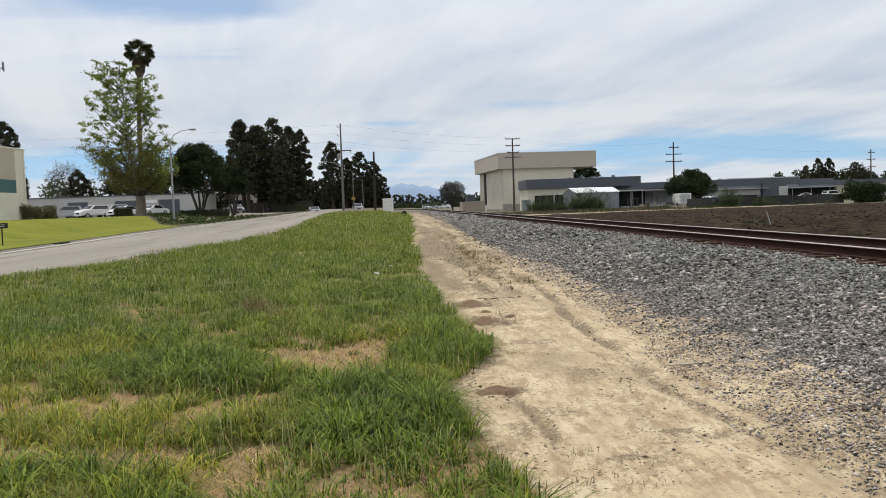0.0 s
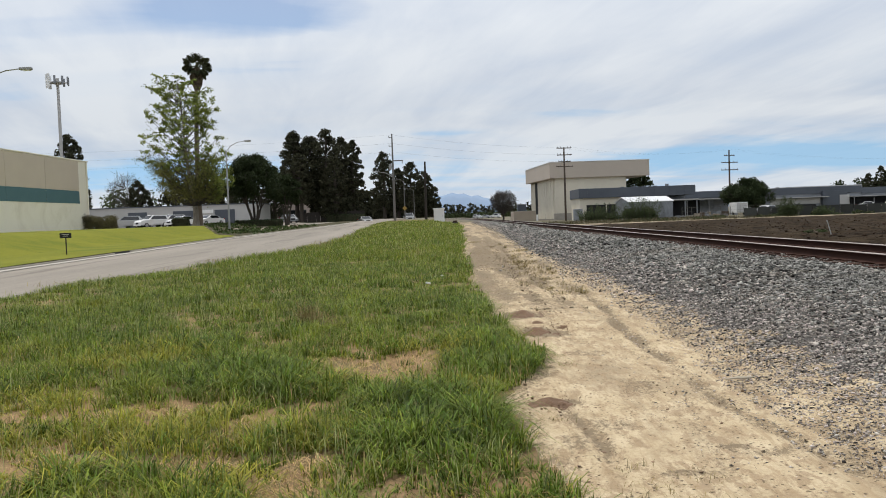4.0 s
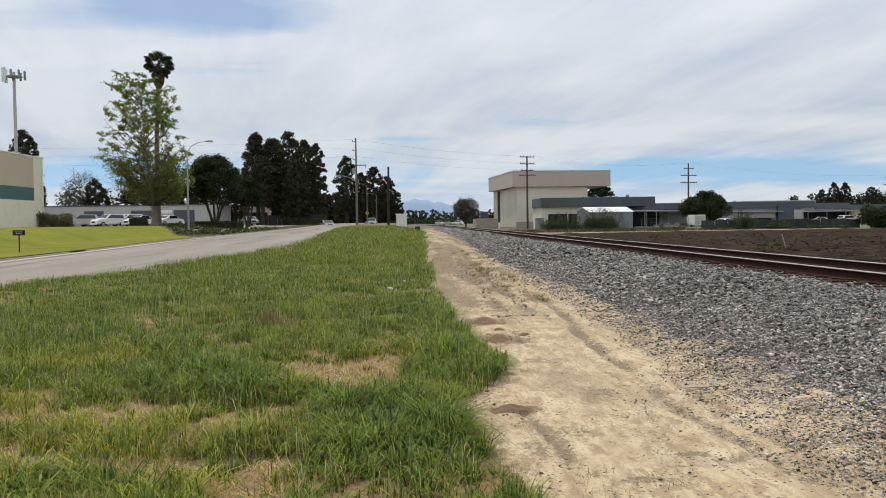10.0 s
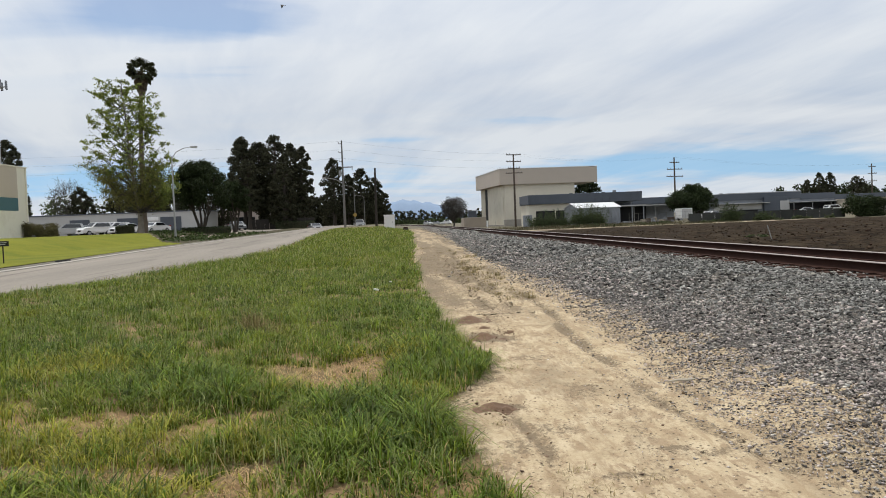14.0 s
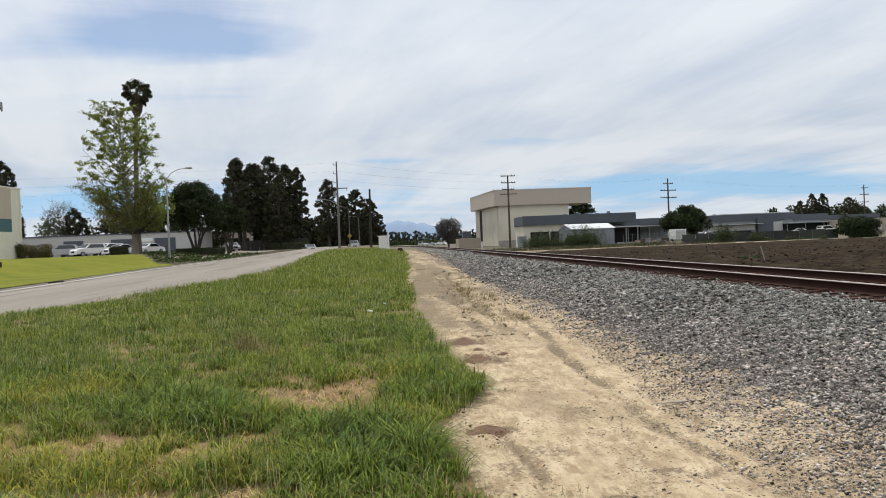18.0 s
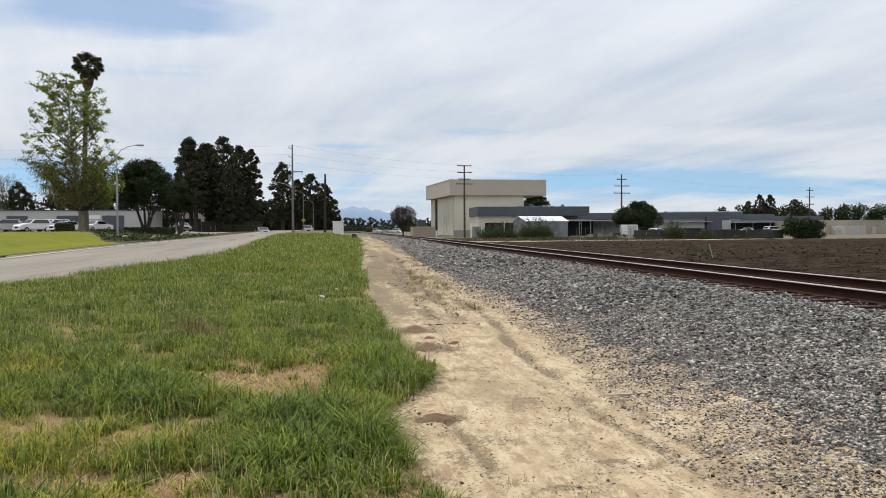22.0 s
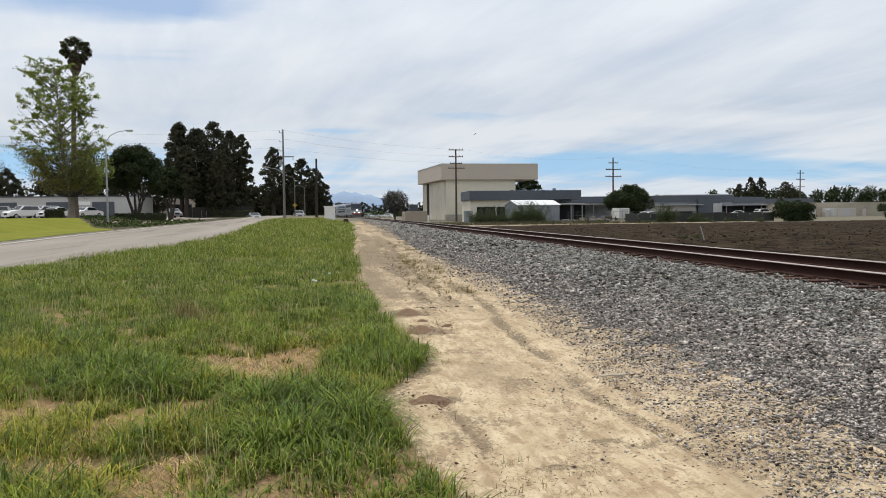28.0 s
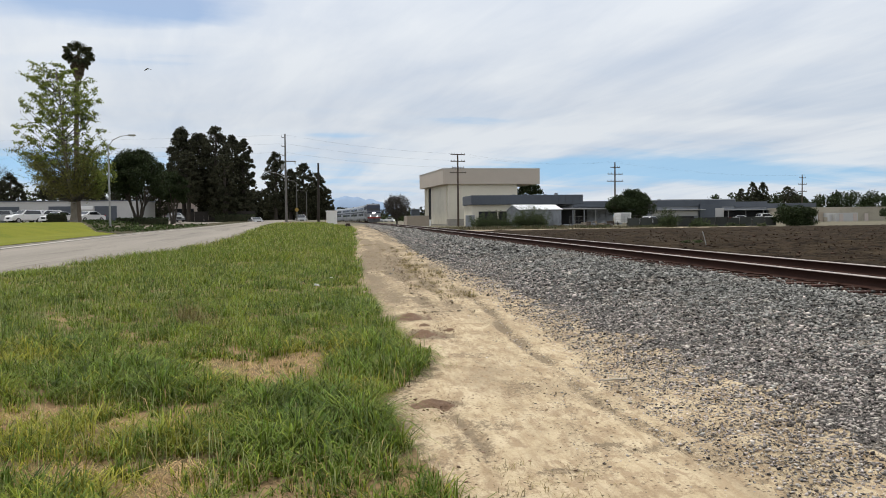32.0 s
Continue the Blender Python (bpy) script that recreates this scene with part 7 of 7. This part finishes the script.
# ---- distance ----
def distance():
    rng = np.random.default_rng(31)
    # mountains: broad ridges of real height, the haze put into their blue colour
    haze = material("hazy_blue_hillside", (0.235, 0.305, 0.41), (0.215, 0.285, 0.39), 1.0, scale=0.004, fine=0.03, bump=0.0, spec=0.0)
    xs = np.linspace(-2600, 2600, 260)
    prof = 106 + 6 * np.sin(xs * 0.009 + 1.0) + 4 * np.sin(xs * 0.031 + 0.6) + 3 * np.sin(xs * 0.083) + 2 * np.sin(xs * 0.21 + 2)
    prof *= np.interp(xs, [-2600, -700, -120, 60, 160, 235, 330, 600, 2600], [0.5, 0.8, 1.0, 1.08, 1.0, 0.78, 0.45, 0.25, 0.2])
    V, F = [], []
    for k, (dy, s) in enumerate(((0, 0.0), (60, 0.45), (150, 0.8), (260, 1.0), (420, 0.0))):
        V.extend((x, 4000 + dy, -3 + (p + 6 * math.sin(x * 0.05 + k)) * s if 0 < s < 1 else -3 + p * s) for x, p in zip(xs, prof))
    n = len(xs)
    for k in range(4):
        for i in range(n - 1):
            a = k * n + i
            F.append((a, a + 1, a + n + 1, a + n))
    tagged(quick("backdrop", V, F, haze, smooth_faces=True), "pale blue hazy mountain ridge on the horizon", "mountains", kind="structure")
    # far tree belts
    def belt(name, x0, x1, y, n, h0, h1, per, label, leaf, z=0.0, spire=False, dark=False):
        cs, rs = [], []
        for k in range(n):
            x = x0 + (x1 - x0) * (k + rng.uniform(0, 1)) / n
            h = rng.uniform(h0, h1)
            yy = y + rng.uniform(-8, 8)
            m = 6
            for j in range(m):
                u = (j + 0.5) / m
                cs.append((x + rng.normal(0, 0.12 * h), yy, z + h * (u if spire else 0.25 + 0.65 * u)))
                rs.append(h * ((0.16 - 0.08 * u) if spire else rng.uniform(0.14, 0.26)))
        P = clump_points(np.array(cs), np.array(rs), n * per, rng, 0.3)
        ob = leaf_mesh(name, P, rng.uniform(0.6, 1.4, len(P)) * leaf, rng, M_pine() if spire else M_darkleaf() if dark else M_shrubleaf())
        tagged(ob, label, "trees", kind="stuff")
    belt("far_tree_belt", -110, 110, 520, 260, 6.0, 10.0, 100, "distant belt of slim dark trees", 0.75, -0.5, True)
    belt("far_hedgerow", -110, 130, 505, 160, 3.4, 5.0, 80, "distant dark hedgerow under the trees", 0.8, -1.0)
    belt("far_woods", 150, 300, 310, 75, 8.5, 11.8, 330, "distant grey-green eucalyptus woods", 0.5, -0.5, False, True)
    belt("far_woods", -44, -4, 225, 80, 5.5, 9.5, 300, "dark trees closing the view behind the pines", 0.6, 0.6, True)
    belt("far_woods", -110, -55, 190, 16, 6, 10, 160, "distant trees behind the storage building", 0.4, 1.2)


build_bed()
build_grass()
field_edge_weeds()
dirt_details()
left_hall()
hangar()
grey_workshop()
metal_shed()
yard_buildings()
lot_building()
poles()
wires()
cell_tower()
cabinet()
lawn_sign()
storm_drain()
stake()
screen_fence()
masonry_pen()
cars()
yard_clutter()
field_clods()
distance()

for x, y, h, w, s, ln in ((-27.7, 150, 17.0, 6.6, 1, -0.2), (-25.4, 153, 16.4, 8.0, 2, 0.1), (-22.2, 150, 17.4, 6.8, 3, 0.3), (-20.0, 156, 16.4, 6.0, 4, 0.2), (-17.3, 150, 15.2, 4.8, 5, 0.2),
                          (-26.2, 146, 12.5, 5.6, 6, 0.0), (-20.0, 146, 12.0, 5.4, 7, 0.0)):
    pine_tree(x, y, h, w, s, "tall dark dense pine beside the street", 0.29 if s in (1, 2, 6) else 0.09, lean=ln)
for x, y, h, w, s in ((-14.6, 190, 16.0, 6.2, 11), (-11.6, 196, 12.5, 5.0, 12), (-8.3, 190, 13.4, 6.2, 13), (-5.2, 194, 11.3, 5.2, 14), (-3.6, 200, 8.0, 4.5, 15)):
    pine_tree(x, y, h, w, s, "dark pine in the group beyond the tall pole")
for x, y, h, w, s in ((-69.5, 150, 18.0, 6.5, 16), (-53.0, 158, 9.0, 6.0, 17), (-46.5, 158, 11.0, 7.0, 28), (-40, 160, 10.5, 8, 18), (-34.5, 162, 9.0, 7, 29), (-66.5, 148, 9.0, 3.5, 19)):
    pine_tree(x, y, h, w, s, "dark tree behind the storage building")
for x, h, s in ((134.5, 10.4, 41), (138.4, 12.8, 42), (142.2, 12.7, 43), (151.5, 11.0, 44)):
    pine_tree(x, 260, h, 4.6 if s != 44 else 8, s, "distant dark conifer beyond the sheds", 0.08)
round_tree(-25.0, 105, 9.2, 8.6, 3.0, 51, "dark evergreen tree with several stems beside the street", "evergreen_tree", stems=5, n=34000, leaf=0.125)
round_tree(-22.6, 114, 7.4, 4.8, 3.0, 52, "smaller dark evergreen tree", "evergreen_tree", stems=3, n=13000, leaf=0.14, fill=80)
round_tree(51.6, 140, 6.0, 9.6, 1.0, 53, "broad dark round tree beyond the field", "evergreen_tree", stems=4, n=30000, leaf=0.13, z0=0.1)
round_tree(39.2, 166, 9.8, 7.0, 2.0, 54, "dark tree behind the hangar canopy", "evergreen_tree", n=6000, leaf=0.2)
bare_tree(-65.2, 165, 11.6, 7.0, "grey leafless tree behind the storage building", 110)
pine_tree(-61.8, 163, 9.6, 5.2, 56, "dark tree behind the storage building", 0.1)
sycamore(-30.4, 98)
palm(-32.95, 108, 22.9)
bare_tree(13.1, 190, 7.2, 6.0, "leafless grey twiggy tree beside the track", 430)
bush(56.6, 97, 3.1, 2.8, 2.7, 61, "dense dark bush at the field edge", n=8500, leaf=0.11)
bush(76.6, 104, 4.4, 3.0, 2.1, 74, "low dark bush at the far end of the field", n=7000, leaf=0.11)
round_tree(160, 215, 6.6, 8.0, 0.6, 75, "pale yellow-green tree behind the warehouse", "tree", M_oldleaf(), stems=4, n=6000, leaf=0.2, z0=0.0)
bush(58.7, 97, 2.9, 2.8, 2.5, 62, "dense dark bush at the field edge", n=8500, leaf=0.11)
wispy_shrub(22.6, 119, 7.2, 3.0, 2.5, 63, "loose grey-green shrub before the workshop", 10000, 80)
wispy_shrub(27.7, 117, 5.4, 3.0, 3.3, 64, "wispy green shrub before the metal shed", 12000, 80)
wispy_shrub(40.3, 96.4, 2.0, 1.4, 2.5, 72, "loose green shrub before the screen fence", 4500, 36)
wispy_shrub(44.4, 96.4, 2.4, 1.2, 1.2, 73, "loose green shrub before the screen fence", 3000, 30)
for k in range(14):
    bush(21.0 + k * 2.45 + 0.7 * math.sin(k * 2.3), 96.0 + 2.2 * math.sin(k * 1.7), 1.5, 0.8, 0.45 + 0.2 * math.sin(k * 3.1), 80 + k, "low scrubby weeds along the field edge", M_shrubleaf(), 420, 0.07, "weed")
bush(-39.0, 88.4, 2.0, 1.6, 1.9, 65, "brownish clipped bush beside the warehouse", M_brownbush(), 5000, 0.06)
bush(-37.5, 88.8, 2.4, 1.9, 1.75, 66, "brownish clipped bush beside the warehouse", M_brownbush(), 9000, 0.06)
hedge(-35.3, -33.1, 104, 1.15, 67, "dark clipped hedge block by the parking lot")
hedge(-21.5, -14.5, 144.5, 1.3, 69, "dark hedge at the foot of the pines")
hedge(-26.5, -20.5, 101, 1.0, 68, "long dark clipped hedge under the tree")


# ---- the train ----
def M_silver(): return material("stainless_steel", (0.34, 0.355, 0.38), (0.25, 0.265, 0.29), 0.45, 0.5, scale=1, fine=10, bump=0.03, stretch=(1, 0.1, 4))
def M_navy(): return material("navy_paint", (0.016, 0.022, 0.040), (0.012, 0.017, 0.03), 0.6, scale=1, fine=10, bump=0, spec=0.15)
def M_cabglass(): return material("tinted_cab_glass", (0.012, 0.014, 0.017), (0.009, 0.010, 0.012), 0.35, scale=1, fine=9, bump=0, spec=0.2)
def M_headlight(): return material("lit_headlight", (1.0, 0.95, 0.85), (1.0, 0.95, 0.85), 0.3, bump=0, glow=14.0)


def bogie(t, y):
    b = part("bogie", box(-1.15, 1.15, y - 1.5, y + 1.5, 0.35, 0.85, 0.05), M_cardark(), t)
    for dy in (-1.0, 1.0):
        for s in (-1, 1):
            part("wheel", tube((s * 0.72, y + dy, 0.46), (s * 0.86, y + dy, 0.46), 0.46, n=16), M_rust(), b)


def locomotive():
    t = thing("locomotive", pose(0, 0, RAIL_TOP), "silver and dark blue passenger locomotive with lit headlights", "locomotive")
    # front towards -y, length 20.5 m
    shape = [(0.0, 1.0), (0.0, 2.35), (0.55, 2.75), (1.5, 4.05), (2.4, 4.45), (20.3, 4.45), (20.5, 4.2), (20.5, 1.0)]
    bm = prism(shape, 3.06, axis="X", start=-1.53)
    bmesh.ops.bevel(bm, geom=list(bm.edges), offset=0.16, segments=3, affect="EDGES")
    part("body", bm, M_silver(), t, "silver bodywork")
    part("nose_mask", prism([(-0.03, 2.2), (-0.03, 2.42), (0.50, 2.82), (1.45, 4.12), (1.9, 4.34), (2.2, 4.34), (2.2, 2.2)], 3.1, axis="X", start=-1.55), M_navy(), t, "dark blue cab mask")
    for s in (-1, 1):
        part("windscreen", prism([(0.60, 2.98), (1.22, 3.78), (1.26, 3.74), (0.64, 2.94)], 1.15, axis="X", start=s * 0.68 - 0.575), M_cabglass(), t)
        part("headlight", tube((s * 0.16, -0.12, 2.28), (s * 0.16, -0.02, 2.28), 0.12, n=14), M_headlight(), t, "lit white headlight")
        part("ditch_light", tube((s * 0.75, -0.14, 1.55), (s * 0.75, -0.02, 1.55), 0.10, n=14), M_headlight(), t, "lit lower headlight")
        part("side_stripe", box(s * 1.545 - 0.012, s * 1.545 + 0.012, 2.3, 20.2, 3.2, 4.0), M_navy(), t, "dark blue side band")
        part("side_window", box(s * 1.55 - 0.02, s * 1.55 + 0.02, 1.9, 2.7, 2.75, 3.35, 0.005), M_glass(), t)
        for k in range(5):
            part("grille", box(s * 1.54 - 0.02, s * 1.54 + 0.02, 5 + k * 2.8, 7.2 + k * 2.8, 1.5, 2.7, 0.005), M_cardark(), t)
    part("lower_nose", prism([(-0.035, 1.35), (-0.035, 2.2), (0.3, 2.2), (0.3, 1.35)], 3.1, axis="X", start=-1.55), M_silver(), t, "silver lower nose")
    part("nose_stripe", prism([(-0.04, 1.0), (-0.04, 1.35), (0.3, 1.35), (0.3, 1.0)], 3.1, axis="X", start=-1.55), material("red_paint", (0.30, 0.035, 0.03), (0.24, 0.03, 0.025), 0.5, scale=1, fine=10, bump=0), t, "red stripe low on the nose")
    part("pilot", prism([(-0.25, 0.15), (-0.02, 1.0), (0.6, 1.0), (0.6, 0.15)], 2.7, axis="X", start=-1.35), M_cardark(), t, "black pilot plate")
    part("coupler", box(-0.14, 0.14, -0.7, 0.0, 0.72, 0.98, 0.04), M_rust(), t)
    part("underframe", box(-1.4, 1.4, 0.5, 20.2, 0.75, 1.02, 0.03), M_cardark(), t)
    part("fuel_tank", box(-1.3, 1.3, 8, 13, 0.3, 0.8, 0.08), M_cardark(), t)
    for k in range(3):
        part("roof_fan", tube((0, 14 + k * 1.9, 4.42), (0, 14 + k * 1.9, 4.6), 0.65, n=16), M_cardark(), t)
    part("roof_panel", box(-1.35, 1.35, 2.3, 20.2, 4.44, 4.5, 0.02), M_navy(), t, "dark roof sheeting")
    part("roof_horn", box(-0.3, 0.3, 2.8, 3.3, 4.42, 4.62, 0.04), M_cardark(), t)
    bogie(t, 3.6)
    bogie(t, 17.0)
    return t


def coach():
    t = thing("passenger_coach", pose(0, 0, RAIL_TOP), "silver double-deck passenger coach with dark window bands", "railway coach", "train coaches")
    L = 25.6
    prof = [(-1.5, 0.75), (-1.55, 1.2), (-1.55, 4.0), (-1.35, 4.45), (-0.8, 4.62), (0.8, 4.62), (1.35, 4.45), (1.55, 4.0), (1.55, 1.2), (1.5, 0.75)]
    part("body", prism(prof, L), M_silver(), t, "fluted silver bodywork")
    for s in (-1, 1):
        for z0, z1 in ((1.65, 2.35), (3.15, 3.85)):
            for k in range(9):
                y = 2.2 + k * 2.45
                part("window", box(s * 1.56 - 0.02, s * 1.56 + 0.02, y, y + 1.9, z0, z1, 0.01), M_glass(), t)
        part("stripe", box(s * 1.56 - 0.012, s * 1.56 + 0.012, 0.2, L - 0.2, 2.55, 2.85), M_navy(), t, "dark blue stripe")
        part("door", box(s * 1.56 - 0.015, s * 1.56 + 0.015, 12.0 - 0.2, 13.2, 0.8, 1.6, 0.005), M_grey(), t)
    part("gangway", box(-0.6, 0.6, L, L + 0.45, 1.0, 3.2, 0.03), M_cardark(), t)
    part("underframe", box(-1.35, 1.35, 4.5, L - 4.5, 0.35, 0.8, 0.04), M_cardark(), t)
    bogie(t, 2.6)
    bogie(t, L - 2.6)
    return t


def M_bird(): return material("grey_feathers", (0.12, 0.11, 0.10), (0.06, 0.055, 0.05), 0.9, scale=9, fine=40, bump=0)


def bird(label):
    t = thing("bird", pose(0, 0, 30), label, "bird")
    # head towards +x
    part("body", pipe([(-0.16, 0, 0), (-0.05, 0, 0), (0.08, 0, 0.01), (0.16, 0, 0.02), (0.21, 0, 0.02)], [0.015, 0.05, 0.055, 0.035, 0.008], 8), M_bird(), t)
    part("tail", prism([(-0.30, -0.05), (-0.30, 0.05), (-0.12, 0.025), (-0.12, -0.025)], 0.012, axis="Z", start=-0.006), M_bird(), t)
    wings = []
    for s in (-1, 1):
        w = part("wing", prism([(0.08, 0.0), (0.10, 0.20 * s), (0.02, 0.46 * s), (-0.03, 0.44 * s), (-0.07, 0.22 * s), (-0.06, 0.0)], 0.014, axis="Z", start=-0.007), M_bird(), t)
        w.location = (0, 0.03 * s, 0.02)
        wings.append(w)
    return t, wings


LOCO = locomotive()
COACHES = [coach()]
for k in range(5):
    COACHES.append(copy_thing(COACHES[0], pose(0, 0, RAIL_TOP)))
BIRDS = [bird("small grey bird flapping across the sky"), bird("distant small grey bird crossing the sky")]
build_ties(TRACK)


# ---- all that moves ----
def on_track(d):
    """Pose of a vehicle whose front stands at the distance d."""
    x0, x1 = float(track_x(d)), float(track_x(d + 20))
    return pose(x0, d, RAIL_TOP, 0, 0, math.degrees(math.atan2(x0 - x1, 20.0)))


def motions():
    times = [0, 4, 8, 12, 16, 20, 22, 24, 25, 26, 27, 28, 29, 30, 31, 32]
    for unit, back in zip([LOCO] + COACHES, [0, 21.1, 47.2, 73.3, 99.4, 125.5, 151.6]):
        walk(unit, [(t, on_track(FRONT + SPEED * (32 - t) + back)) for t in times])
    for (b, wings), rows in zip(BIRDS, BIRD_ROWS):
        walk(b, [(t, pose(*p)) for t, *p in rows])
        for s, w in zip((-1, 1), wings):
            flap = []
            for k in range(161):
                t = k * 0.2
                flap.append((t, pose(0, 0.03 * s, 0.02, s * (38 if k % 2 else -22), 0, 0)))
            walk(w, flap)


FRONT, SPEED = 194.0, 15.5
BIRD_ROWS = (
    ((0.0, 36.00, 200.00, 5.00, 0, 0, -111.3),
     (22.0, 29.00, 182.00, 5.50, 0, 0, -105.4),
     (26.0, 25.00, 160.00, 11.50, 0, 0, -93.7),
     (27.5, 25.08, 122.06, 11.48, 0, 0, -96.6),
     (28.0, 20.12, 117.76, 13.09, 0, 0, -140.0),
     (28.5, 14.78, 113.41, 13.63, 0, 0, -141.2),
     (29.0, 9.12, 108.91, 14.05, 0, 0, -134.6),
     (29.5, 5.55, 104.07, 14.38, 0, 0, -132.0),
     (30.0, 0.21, 99.00, 15.61, 0, 0, -135.8),
     (30.5, -5.07, 93.72, 16.18, 0, 0, -132.6),
     (31.0, -9.63, 88.28, 16.10, 0, 0, -127.6),
     (31.5, -13.56, 82.69, 15.78, 0, 0, -123.2),
     (32.0, -17.06, 76.93, 15.31, 0, 0, -121.3)),
    ((0.0, 120.00, 60.00, 60.00, 0, 0, 171.3),
     (9.0, 55.00, 70.00, 45.00, 0, 0, 173.2),
     (11.0, 21.31, 71.82, 29.56, 0, 0, 171.0),
     (12.0, 15.09, 76.35, 19.97, 0, 0, 155.7),
     (12.5, 8.44, 77.62, 18.94, 0, 0, 173.1),
     (13.0, 2.11, 77.93, 19.46, 0, 0, 179.9),
     (13.5, -4.78, 77.64, 20.26, 0, 0, 185.9),
     (14.0, -9.83, 76.69, 22.06, 0, 0, 197.4),
     (14.5, -14.27, 74.66, 26.45, 0, 0, 184.8),
     (18.0, -90.00, 70.00, 50.00, 0, 0, 182.2),
     (32.0, -400.00, 60.00, 90.00, 0, 0, 181.8)),
)
motions()
